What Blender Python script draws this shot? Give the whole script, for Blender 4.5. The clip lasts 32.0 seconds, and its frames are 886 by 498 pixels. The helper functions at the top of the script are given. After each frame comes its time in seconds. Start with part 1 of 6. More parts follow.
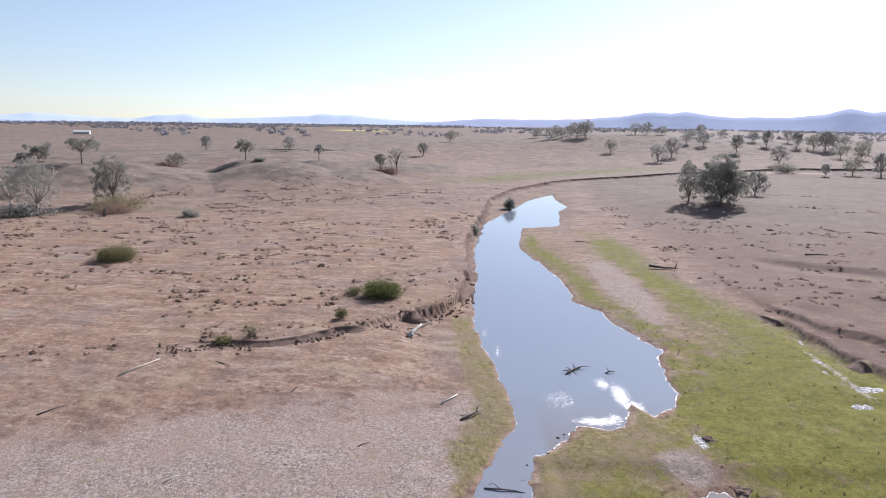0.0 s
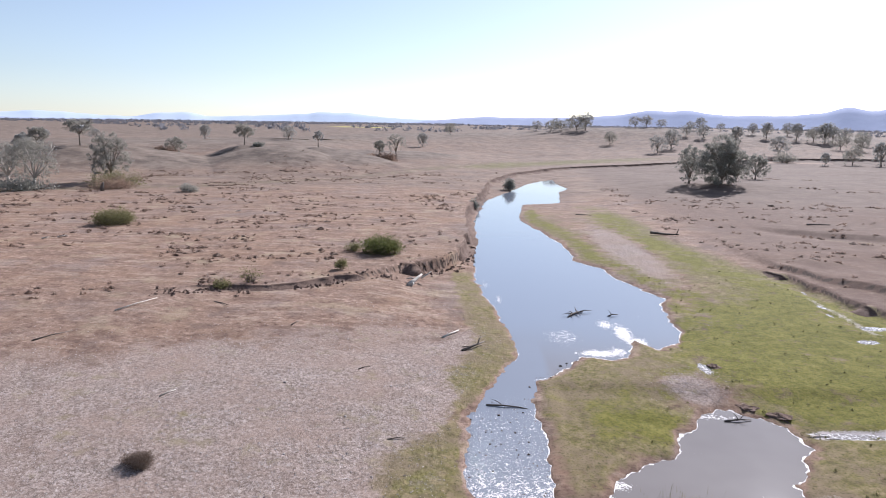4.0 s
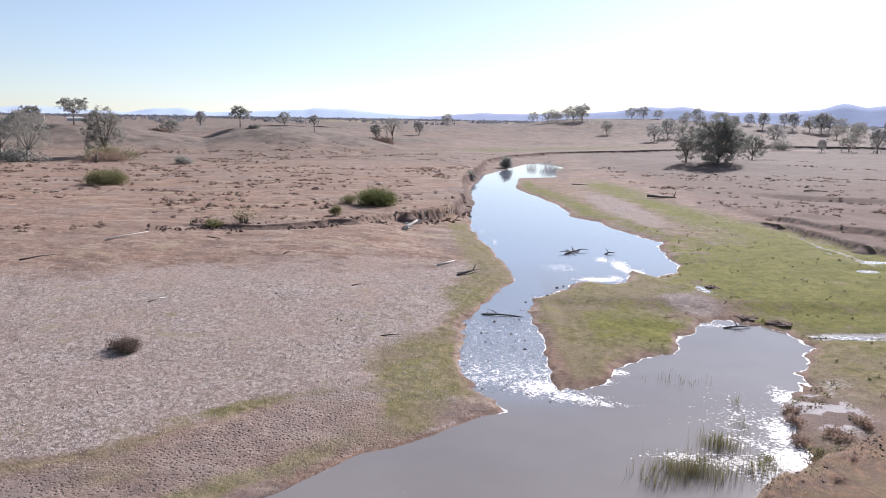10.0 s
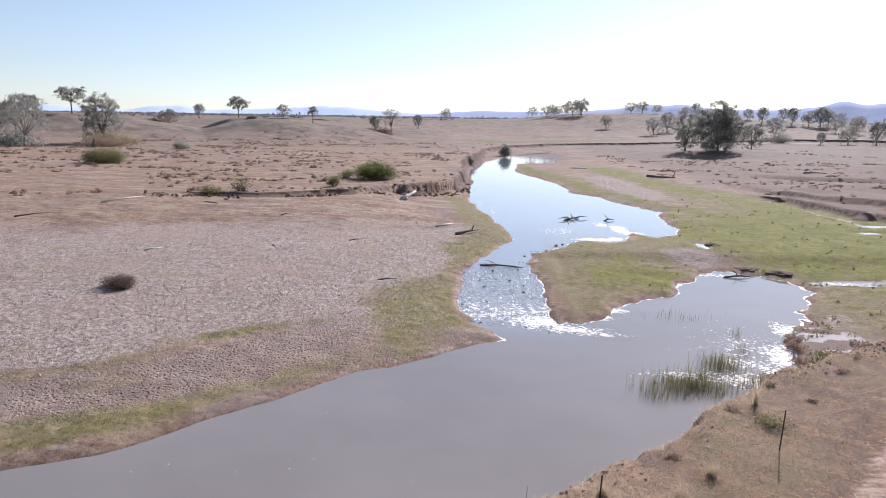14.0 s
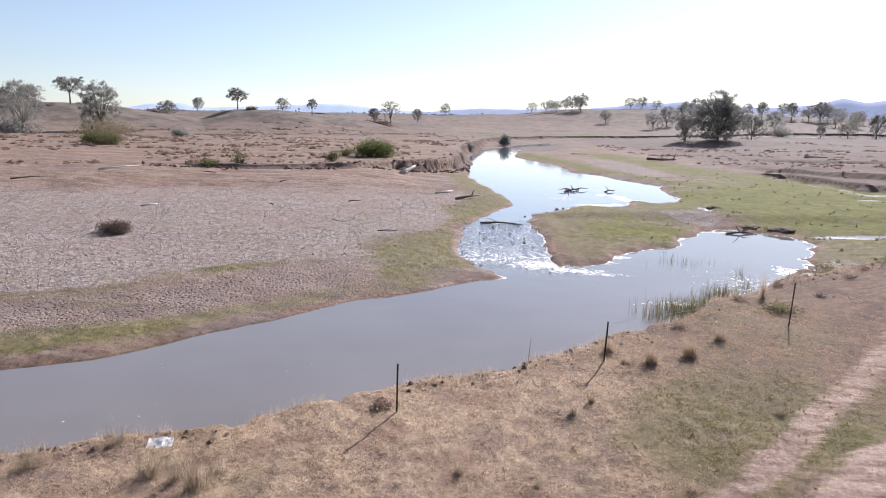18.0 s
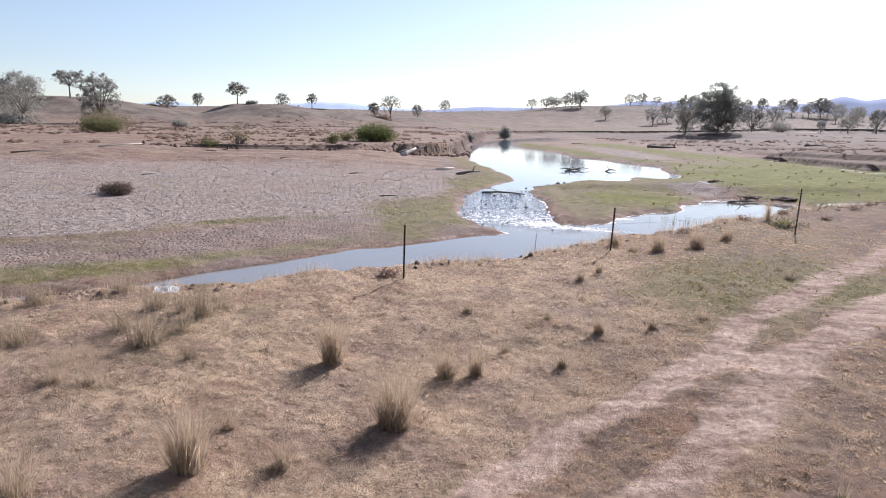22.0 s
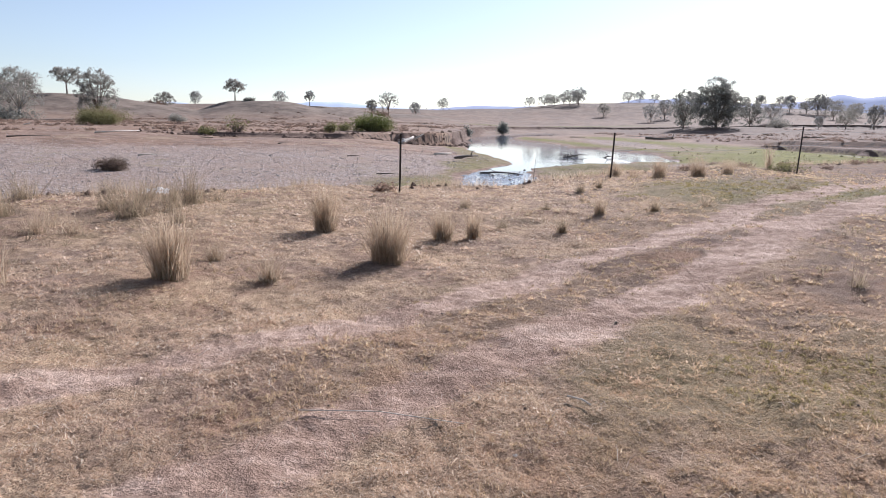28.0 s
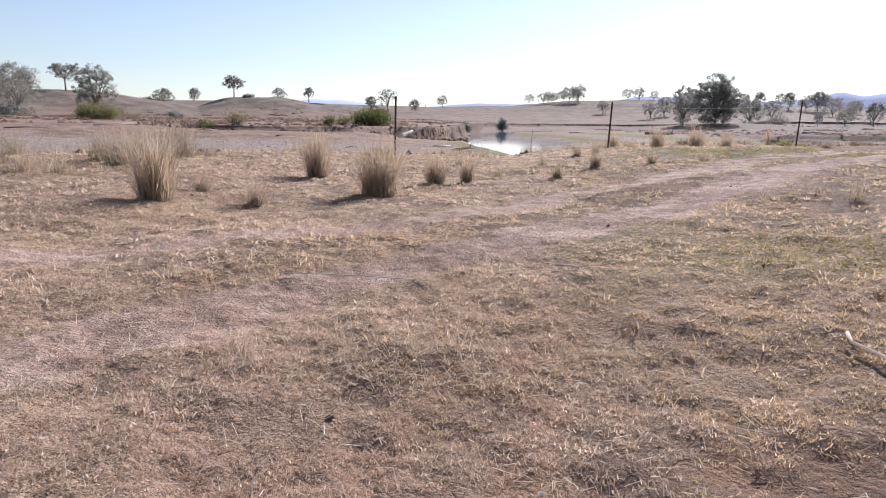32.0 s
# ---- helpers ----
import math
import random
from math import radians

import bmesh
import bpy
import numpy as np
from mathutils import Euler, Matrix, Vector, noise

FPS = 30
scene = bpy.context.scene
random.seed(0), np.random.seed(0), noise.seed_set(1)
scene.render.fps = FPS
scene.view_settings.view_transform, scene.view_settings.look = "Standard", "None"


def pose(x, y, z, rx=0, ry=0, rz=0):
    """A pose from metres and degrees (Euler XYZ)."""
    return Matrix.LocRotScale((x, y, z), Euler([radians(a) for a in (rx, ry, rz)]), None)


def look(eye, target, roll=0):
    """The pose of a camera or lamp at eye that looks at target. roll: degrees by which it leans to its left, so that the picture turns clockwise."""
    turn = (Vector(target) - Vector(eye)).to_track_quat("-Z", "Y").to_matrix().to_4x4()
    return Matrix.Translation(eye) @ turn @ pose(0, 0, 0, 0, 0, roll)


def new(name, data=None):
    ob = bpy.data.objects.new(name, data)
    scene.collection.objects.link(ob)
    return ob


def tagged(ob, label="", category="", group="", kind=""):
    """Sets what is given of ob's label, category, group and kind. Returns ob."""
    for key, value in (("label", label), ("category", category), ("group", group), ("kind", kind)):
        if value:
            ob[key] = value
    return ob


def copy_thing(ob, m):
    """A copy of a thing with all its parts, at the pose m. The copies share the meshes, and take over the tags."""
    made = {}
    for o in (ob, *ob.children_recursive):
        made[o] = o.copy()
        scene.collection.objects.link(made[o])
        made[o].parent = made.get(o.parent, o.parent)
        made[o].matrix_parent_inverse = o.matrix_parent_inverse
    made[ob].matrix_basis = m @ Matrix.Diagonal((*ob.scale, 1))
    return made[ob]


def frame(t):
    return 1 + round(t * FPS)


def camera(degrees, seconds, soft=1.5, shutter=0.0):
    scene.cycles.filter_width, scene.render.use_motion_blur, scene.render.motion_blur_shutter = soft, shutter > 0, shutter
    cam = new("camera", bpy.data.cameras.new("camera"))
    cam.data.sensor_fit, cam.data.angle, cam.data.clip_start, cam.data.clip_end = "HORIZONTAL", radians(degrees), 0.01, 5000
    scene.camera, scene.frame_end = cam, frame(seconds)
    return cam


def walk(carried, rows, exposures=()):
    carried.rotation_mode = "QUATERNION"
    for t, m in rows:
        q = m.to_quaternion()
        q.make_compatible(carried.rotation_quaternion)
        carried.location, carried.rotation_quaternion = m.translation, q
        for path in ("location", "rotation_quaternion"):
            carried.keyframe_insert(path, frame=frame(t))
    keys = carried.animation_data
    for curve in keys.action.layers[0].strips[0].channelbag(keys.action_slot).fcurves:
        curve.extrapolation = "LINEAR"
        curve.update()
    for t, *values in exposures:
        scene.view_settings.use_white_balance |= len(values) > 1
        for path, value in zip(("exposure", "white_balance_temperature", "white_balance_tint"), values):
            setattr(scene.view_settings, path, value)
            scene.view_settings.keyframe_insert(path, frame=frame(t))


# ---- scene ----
cam = camera(68.0, 32.0, soft=1.0)
PATH = [
    (0, pose(-0.080, 1.318, 34.258, 79.845, 0, 4.158) @ pose(0, 0, 0, 0, 0, 0.766)),
    (0.5, pose(-0.108, 1.234, 32.901, 79.873, 0, 4.161) @ pose(0, 0, 0, 0, 0, 0.779)),
    (1, pose(-0.140, 1.149, 31.844, 79.871, 0, 4.155) @ pose(0, 0, 0, 0, 0, 0.791)),
    (1.5, pose(-0.172, 1.075, 30.634, 79.868, 0, 4.138) @ pose(0, 0, 0, 0, 0, 0.802)),
    (2, pose(-0.195, 1.013, 29.443, 79.870, 0, 4.120) @ pose(0, 0, 0, 0, 0, 0.812)),
    (2.5, pose(-0.202, 0.961, 28.272, 79.860, 0, 4.109) @ pose(0, 0, 0, 0, 0, 0.821)),
    (3, pose(-0.198, 0.912, 27.174, 79.835, 0, 4.103) @ pose(0, 0, 0, 0, 0, 0.830)),
    (3.5, pose(-0.191, 0.861, 26.115, 79.827, 0, 4.096) @ pose(0, 0, 0, 0, 0, 0.837)),
    (5.5, pose(-0.127, 0.673, 22.299, 79.769, 0, 3.978) @ pose(0, 0, 0, 0, 0, 0.858)),
    (6, pose(-0.075, 0.653, 21.449, 79.745, 0, 3.974) @ pose(0, 0, 0, 0, 0, 0.861)),
    (6.5, pose(-0.012, 0.639, 20.641, 79.714, 0, 3.975) @ pose(0, 0, 0, 0, 0, 0.863)),
    (7, pose(0.039, 0.618, 19.862, 79.698, 0, 3.970) @ pose(0, 0, 0, 0, 0, 0.865)),
    (7.5, pose(0.074, 0.588, 19.113, 79.687, 0, 3.954) @ pose(0, 0, 0, 0, 0, 0.869)),
    (8, pose(0.096, 0.549, 18.340, 79.674, 0, 3.925) @ pose(0, 0, 0, 0, 0, 0.874)),
    (8.5, pose(0.114, 0.499, 17.682, 79.665, 0, 3.886) @ pose(0, 0, 0, 0, 0, 0.881)),
    (9, pose(0.136, 0.443, 16.997, 79.663, 0, 3.845) @ pose(0, 0, 0, 0, 0, 0.888)),
    (9.5, pose(0.164, 0.385, 16.337, 79.640, 0, 3.812) @ pose(0, 0, 0, 0, 0, 0.895)),
    (10, pose(0.196, 0.330, 15.682, 79.616, 0, 3.786) @ pose(0, 0, 0, 0, 0, 0.901)),
    (10.5, pose(0.227, 0.278, 15.046, 79.607, 0, 3.767) @ pose(0, 0, 0, 0, 0, 0.906)),
    (11, pose(0.255, 0.229, 14.443, 79.594, 0, 3.750) @ pose(0, 0, 0, 0, 0, 0.911)),
    (11.5, pose(0.278, 0.178, 13.814, 79.585, 0, 3.734) @ pose(0, 0, 0, 0, 0, 0.914)),
    (12, pose(0.298, 0.123, 13.192, 79.575, 0, 3.720) @ pose(0, 0, 0, 0, 0, 0.916)),
    (12.5, pose(0.319, 0.066, 12.585, 79.552, 0, 3.708) @ pose(0, 0, 0, 0, 0, 0.917)),
    (13, pose(0.344, 0.015, 11.956, 79.535, 0, 3.702) @ pose(0, 0, 0, 0, 0, 0.915)),
    (13.5, pose(0.371, -0.022, 11.359, 79.508, 0, 3.701) @ pose(0, 0, 0, 0, 0, 0.913)),
    (14, pose(0.397, -0.047, 10.756, 79.487, 0, 3.703) @ pose(0, 0, 0, 0, 0, 0.910)),
    (14.5, pose(0.414, -0.067, 10.155, 79.482, 0, 3.707) @ pose(0, 0, 0, 0, 0, 0.908)),
    (16.5, pose(0.414, -0.140, 7.958, 79.378, 0, 3.669) @ pose(0, 0, 0, 0, 0, 0.906)),
    (17, pose(0.427, -0.169, 7.481, 79.359, 0, 3.661) @ pose(0, 0, 0, 0, 0, 0.907)),
    (17.5, pose(0.441, -0.200, 7.027, 79.348, 0, 3.655) @ pose(0, 0, 0, 0, 0, 0.908)),
    (18, pose(0.447, -0.231, 6.567, 79.348, 0, 3.651) @ pose(0, 0, 0, 0, 0, 0.910)),
    (18.5, pose(0.442, -0.269, 6.122, 79.338, 0, 3.645) @ pose(0, 0, 0, 0, 0, 0.910)),
    (19, pose(0.427, -0.326, 5.694, 79.303, 0, 3.635) @ pose(0, 0, 0, 0, 0, 0.907)),
    (19.5, pose(0.406, -0.406, 5.284, 79.267, 0, 3.626) @ pose(0, 0, 0, 0, 0, 0.902)),
    (20, pose(0.384, -0.500, 4.877, 79.244, 0, 3.623) @ pose(0, 0, 0, 0, 0, 0.893)),
    (20.5, pose(0.365, -0.587, 4.494, 79.224, 0, 3.627) @ pose(0, 0, 0, 0, 0, 0.882)),
    (21, pose(0.352, -0.649, 4.124, 79.212, 0, 3.633) @ pose(0, 0, 0, 0, 0, 0.869)),
    (21.5, pose(0.351, -0.681, 3.838, 79.237, 0, 3.637) @ pose(0, 0, 0, 0, 0, 0.858)),
    (22, pose(0.364, -0.692, 3.669, 79.246, 0, 3.640) @ pose(0, 0, 0, 0, 0, 0.849)),
    (22.5, pose(0.386, -0.694, 3.495, 79.238, 0, 3.640) @ pose(0, 0, 0, 0, 0, 0.843)),
    (23, pose(0.409, -0.696, 3.321, 79.223, 0, 3.637) @ pose(0, 0, 0, 0, 0, 0.840)),
    (23.5, pose(0.426, -0.701, 3.139, 79.237, 0, 3.630) @ pose(0, 0, 0, 0, 0, 0.840)),
    (24, pose(0.434, -0.709, 2.969, 79.228, 0, 3.618) @ pose(0, 0, 0, 0, 0, 0.839)),
    (24.5, pose(0.433, -0.720, 2.790, 79.218, 0, 3.606) @ pose(0, 0, 0, 0, 0, 0.836)),
    (25, pose(0.429, -0.734, 2.620, 79.201, 0, 3.592) @ pose(0, 0, 0, 0, 0, 0.828)),
    (25.5, pose(0.423, -0.748, 2.443, 79.198, 0, 3.581) @ pose(0, 0, 0, 0, 0, 0.813)),
    (26, pose(0.420, -0.761, 2.264, 79.190, 0, 3.578) @ pose(0, 0, 0, 0, 0, 0.791)),
    (26.5, pose(0.419, -0.768, 2.085, 79.206, 0, 3.574) @ pose(0, 0, 0, 0, 0, 0.763)),
    (28.5, pose(0.430, -0.749, 1.702, 79.197, 0, 3.498) @ pose(0, 0, 0, 0, 0, 0.632)),
    (29, pose(0.442, -0.748, 1.611, 79.196, 0, 3.515) @ pose(0, 0, 0, 0, 0, 0.595)),
    (29.5, pose(0.459, -0.749, 1.525, 79.233, 0, 3.533) @ pose(0, 0, 0, 0, 0, 0.561)),
    (30, pose(0.473, -0.751, 1.437, 79.224, 0, 3.534) @ pose(0, 0, 0, 0, 0, 0.541)),
    (30.5, pose(0.485, -0.754, 1.347, 79.217, 0, 3.511) @ pose(0, 0, 0, 0, 0, 0.541)),
    (31, pose(0.495, -0.758, 1.252, 79.147, 0, 3.486) @ pose(0, 0, 0, 0, 0, 0.564)),
    (31.5, pose(0.504, -0.763, 1.172, 79.188, 0, 3.475) @ pose(0, 0, 0, 0, 0, 0.609)),
    (32, pose(0.514, -0.770, 1.072, 79.011, 0, 3.449) @ pose(0, 0, 0, 0, 0, 0.677)),
]
walk(cam, PATH, [(0.0, 0.33, 5800, 15), (32.0, 0.33, 5800, 15)])

# ---- world, sun ----
SUN_AZ, SUN_EL = radians(25), radians(31)
world = bpy.data.worlds.new("sky")
scene.world = world
world.use_nodes = True
wn = world.node_tree
sky = wn.nodes.new("ShaderNodeTexSky")
sky.sky_type = "NISHITA"
sky.sun_disc = False
sky.sun_elevation, sky.sun_rotation = SUN_EL, SUN_AZ
sky.altitude, sky.air_density, sky.dust_density, sky.ozone_density = 300, 1.0, 0.4, 1.2
hazy = wn.nodes.new("ShaderNodeHueSaturation")
hazy.inputs["Saturation"].default_value = 0.72
wn.links.new(sky.outputs[0], hazy.inputs["Color"])
wn.links.new(hazy.outputs[0], wn.nodes["Background"].inputs[0])
wn.nodes["Background"].inputs[1].default_value = 0.095
sun = new("sun", bpy.data.lights.new("sun", "SUN"))
sun.data.energy, sun.data.angle, sun.data.color = 6.7, radians(0.53), (1.0, 0.95, 0.885)
sun_way = Vector((math.sin(SUN_AZ) * math.cos(SUN_EL), math.cos(SUN_AZ) * math.cos(SUN_EL), math.sin(SUN_EL)))
sun.matrix_world = look(sun_way * 100, (0, 0, 0))


# ---- materials ----
def material(name, rough=0.9, spec=0.2):
    m = bpy.data.materials.new(name)
    m.use_nodes = True
    b = m.node_tree.nodes["Principled BSDF"]
    b.inputs["Roughness"].default_value = rough
    b.inputs["Specular IOR Level"].default_value = spec
    return m, m.node_tree, b


def link(nt, a, b):
    nt.links.new(a, b)


def coords(nt):
    return nt.nodes.new("ShaderNodeTexCoord").outputs["Object"]


def noise_tex(nt, vec, scale, detail=4.0, rough=0.6):
    n = nt.nodes.new("ShaderNodeTexNoise")
    n.inputs["Scale"].default_value, n.inputs["Detail"].default_value, n.inputs["Roughness"].default_value = scale, detail, rough
    link(nt, vec, n.inputs["Vector"])
    return n.outputs["Fac"]


def cells(nt, vec, scale, out="Color"):
    n = nt.nodes.new("ShaderNodeTexVoronoi")
    n.inputs["Scale"].default_value = scale
    link(nt, vec, n.inputs["Vector"])
    return n.outputs[out]


def ramp(nt, fac, stops):
    r = nt.nodes.new("ShaderNodeValToRGB")
    els = r.color_ramp.elements
    while len(els) < len(stops):
        els.new(0.5)
    for e, (p, c) in zip(els, stops):
        e.position = p
        e.color = (*c, 1) if len(c) == 3 else c
    link(nt, fac, r.inputs[0])
    return r.outputs[0]


def grey(v):
    return (v, v, v)


def mix(nt, fac, a, b, mode="MIX"):
    n = nt.nodes.new("ShaderNodeMix")
    n.data_type, n.blend_type = "RGBA", mode
    if isinstance(fac, float):
        n.inputs[0].default_value = fac
    else:
        link(nt, fac, n.inputs[0])
    for v, s in ((a, n.inputs[6]), (b, n.inputs[7])):
        if isinstance(v, tuple):
            s.default_value = (*v, 1)
        else:
            link(nt, v, s)
    return n.outputs[2]


def calc(nt, op, a, b):
    n = nt.nodes.new("ShaderNodeMath")
    n.operation = op
    for v, s in ((a, n.inputs[0]), (b, n.inputs[1])):
        if isinstance(v, (int, float)):
            s.default_value = v
        else:
            link(nt, v, s)
    return n.outputs[0]


def attr(nt, name):
    n = nt.nodes.new("ShaderNodeAttribute")
    n.attribute_name = name
    return n.outputs["Fac"]


def bump(nt, b, height, strength, distance):
    n = nt.nodes.new("ShaderNodeBump")
    n.inputs["Strength"].default_value, n.inputs["Distance"].default_value = strength, distance
    link(nt, height, n.inputs["Height"])
    link(nt, n.outputs[0], b.inputs["Normal"])
    return n


def broken(nt, weight, noise_out, amount=0.7):
    """A zone's weight with a ragged border."""
    w = calc(nt, "ADD", weight, calc(nt, "MULTIPLY", calc(nt, "SUBTRACT", noise_out, 0.5), amount))
    return ramp(nt, w, [(0.35, grey(0)), (0.65, grey(1))])


def ground_material():
    m, nt, b = material("ground", 0.95, 0.1)
    v = coords(nt)
    fine, mid, wide, vast = noise_tex(nt, v, 9, 6, 0.75), noise_tex(nt, v, 1.1, 6, 0.7), noise_tex(nt, v, 0.12, 6, 0.65), noise_tex(nt, v, 0.012, 4)
    grit, tufty, patch = noise_tex(nt, v, 48, 4, 0.7), noise_tex(nt, v, 3.6, 6, 0.8), noise_tex(nt, v, 0.3, 6, 0.7)
    # trampled straw and crusted soil of the near bank
    straw = ramp(nt, fine, [(0.3, (0.235, 0.147, 0.096)), (0.5, (0.44, 0.297, 0.19)), (0.66, (0.69, 0.51, 0.345))])
    soil = ramp(nt, fine, [(0.34, (0.17, 0.114, 0.087)), (0.66, (0.39, 0.27, 0.21))])
    straw = mix(nt, ramp(nt, grit, [(0.42, grey(0.0)), (0.68, grey(0.7))]), straw, (0.68, 0.53, 0.37))
    straw = mix(nt, ramp(nt, grit, [(0.3, grey(0.6)), (0.43, grey(0.0))]), straw, (0.11, 0.074, 0.053))
    dry = mix(nt, ramp(nt, mid, [(0.42, grey(0)), (0.6, grey(1))]), straw, soil)
    dry = mix(nt, ramp(nt, tufty, [(0.36, grey(0.6)), (0.47, grey(0))]), dry, (0.14, 0.092, 0.064))
    dry = mix(nt, ramp(nt, patch, [(0.54, grey(0)), (0.66, grey(0.6))]), dry, (0.2, 0.165, 0.08))
    dry = mix(nt, ramp(nt, patch, [(0.34, grey(0.65)), (0.46, grey(0))]), dry, mix(nt, fine, (0.19, 0.132, 0.106), (0.36, 0.265, 0.215)))
    dry = mix(nt, ramp(nt, noise_tex(nt, v, 0.55, 5, 0.7), [(0.54, grey(0)), (0.66, grey(0.55))]), dry, mix(nt, fine, (0.24, 0.135, 0.085), (0.44, 0.27, 0.17)))
    speck = noise_tex(nt, v, 130, 3, 0.75)
    dry = mix(nt, ramp(nt, speck, [(0.36, grey(0.85)), (0.45, grey(0))]), dry, (0.085, 0.057, 0.043))
    dry = mix(nt, ramp(nt, speck, [(0.56, grey(0)), (0.66, grey(0.85))]), dry, (0.66, 0.53, 0.4))
    # bare grazed soil of the terraces
    lay = nt.nodes.new("ShaderNodeMapping")
    lay.inputs["Scale"].default_value = (0.1, 0.42, 0.3)
    lay.inputs["Rotation"].default_value = (0, 0, 0.12)
    link(nt, v, lay.inputs["Vector"])
    streak = noise_tex(nt, lay.outputs[0], 1.0, 7, 0.75)
    coarse = calc(nt, "ADD", calc(nt, "MULTIPLY", mid, 0.45), calc(nt, "ADD", calc(nt, "MULTIPLY", tufty, 0.25), calc(nt, "MULTIPLY", patch, 0.3)))
    open_ = ramp(nt, coarse, [(0.4, (0.12, 0.074, 0.054)), (0.47, (0.212, 0.138, 0.103)), (0.53, (0.283, 0.191, 0.145)), (0.61, (0.45, 0.335, 0.262))])
    drift = noise_tex(nt, v, 0.05, 6, 0.72)
    open_ = mix(nt, ramp(nt, drift, [(0.5, grey(0)), (0.62, grey(0.7))]), open_, mix(nt, mid, (0.22, 0.134, 0.087), (0.36, 0.24, 0.165)))
    open_ = mix(nt, ramp(nt, drift, [(0.36, grey(0.6)), (0.47, grey(0))]), open_, mix(nt, tufty, (0.15, 0.117, 0.108), (0.3, 0.242, 0.222)))
    open_ = mix(nt, ramp(nt, streak, [(0.53, grey(0)), (0.62, grey(0.65))]), open_, mix(nt, tufty, (0.27, 0.205, 0.155), (0.5, 0.4, 0.315)))
    open_ = mix(nt, ramp(nt, streak, [(0.38, grey(0.65)), (0.46, grey(0))]), open_, (0.15, 0.097, 0.07))
    open_ = mix(nt, ramp(nt, wide, [(0.56, grey(0)), (0.66, grey(0.5))]), open_, mix(nt, fine, (0.3, 0.24, 0.15), (0.46, 0.38, 0.27)))
    open_ = mix(nt, ramp(nt, wide, [(0.33, grey(0.6)), (0.43, grey(0))]), open_, (0.15, 0.108, 0.088))
    open_ = mix(nt, ramp(nt, tufty, [(0.37, grey(0.8)), (0.44, grey(0))]), open_, (0.085, 0.058, 0.045))
    open_ = mix(nt, 1.0, open_, (0.96, 0.93, 0.9), "MULTIPLY")
    dry = mix(nt, 1.0, dry, (0.88, 0.85, 0.81), "MULTIPLY")
    dry = mix(nt, attr(nt, "terrace"), dry, open_)
    dry = mix(nt, calc(nt, "MULTIPLY", attr(nt, "loam"), ramp(nt, patch, [(0.4, grey(1.0)), (0.6, grey(0.7))])), dry, mix(nt, calc(nt, "MULTIPLY", calc(nt, "SUBTRACT", 1.0, attr(nt, "terrace")), ramp(nt, noise_tex(nt, v, 1.7, 5, 0.75), [(0.47, grey(0)), (0.6, grey(0.85))])), mix(nt, fine, (0.075, 0.047, 0.035), (0.215, 0.142, 0.108)), mix(nt, fine, (0.15, 0.082, 0.048), (0.38, 0.228, 0.142))))
    dry = mix(nt, ramp(nt, vast, [(0.45, grey(0)), (0.7, grey(0.3))]), dry, (0.19, 0.145, 0.118))
    pebble, cobble = cells(nt, v, 11), cells(nt, v, 4.2)
    sep, sep2 = nt.nodes.new("ShaderNodeSeparateColor"), nt.nodes.new("ShaderNodeSeparateColor")
    link(nt, pebble, sep.inputs[0])
    link(nt, cobble, sep2.inputs[0])
    lump = calc(nt, "ADD", calc(nt, "MULTIPLY", sep.outputs[0], 0.5), calc(nt, "MULTIPLY", sep2.outputs[0], 0.5))
    stones = ramp(nt, lump, [(0.1, (0.15, 0.111, 0.091)), (0.5, (0.282, 0.219, 0.184)), (0.9, (0.485, 0.402, 0.355))])
    stones = mix(nt, ramp(nt, wide, [(0.38, grey(0)), (0.66, grey(0.65))]), stones, mix(nt, tufty, (0.21, 0.14, 0.106), (0.39, 0.28, 0.22)))
    stones = mix(nt, ramp(nt, patch, [(0.56, grey(0)), (0.68, grey(0.55))]), stones, (0.25, 0.205, 0.115))
    lush = ramp(nt, coarse, [(0.4, (0.083, 0.083, 0.009)), (0.49, (0.138, 0.133, 0.016)), (0.6, (0.205, 0.18, 0.035))])
    green = ramp(nt, mid, [(0.36, (0.1, 0.09, 0.026)), (0.49, (0.17, 0.146, 0.05)), (0.6, (0.262, 0.2, 0.105))])
    # wheel-worn earth, smeared along the track
    worn = nt.nodes.new("ShaderNodeMapping")
    worn.inputs["Scale"].default_value = (0.55, 2.4, 1.0)
    worn.inputs["Rotation"].default_value = (0, 0, radians(-49))
    link(nt, v, worn.inputs["Vector"])
    smear = noise_tex(nt, worn.outputs[0], 1.3, 6, 0.7)
    dirt = ramp(nt, calc(nt, "ADD", calc(nt, "MULTIPLY", fine, 0.45), calc(nt, "MULTIPLY", smear, 0.55)), [(0.34, (0.175, 0.11, 0.081)), (0.47, (0.325, 0.217, 0.161)), (0.6, (0.55, 0.398, 0.31))])
    mud = ramp(nt, fine, [(0.3, (0.045, 0.03, 0.024)), (0.7, (0.15, 0.105, 0.08))])
    c = mix(nt, broken(nt, attr(nt, "gravel"), calc(nt, "ADD", calc(nt, "MULTIPLY", wide, 0.6), calc(nt, "MULTIPLY", patch, 0.4)), 1.6), dry, stones)
    patchy = calc(nt, "ADD", calc(nt, "MULTIPLY", mid, 0.5), calc(nt, "MULTIPLY", noise_tex(nt, v, 0.35, 5), 0.5))
    blotch = noise_tex(nt, v, 0.16, 6, 0.7)
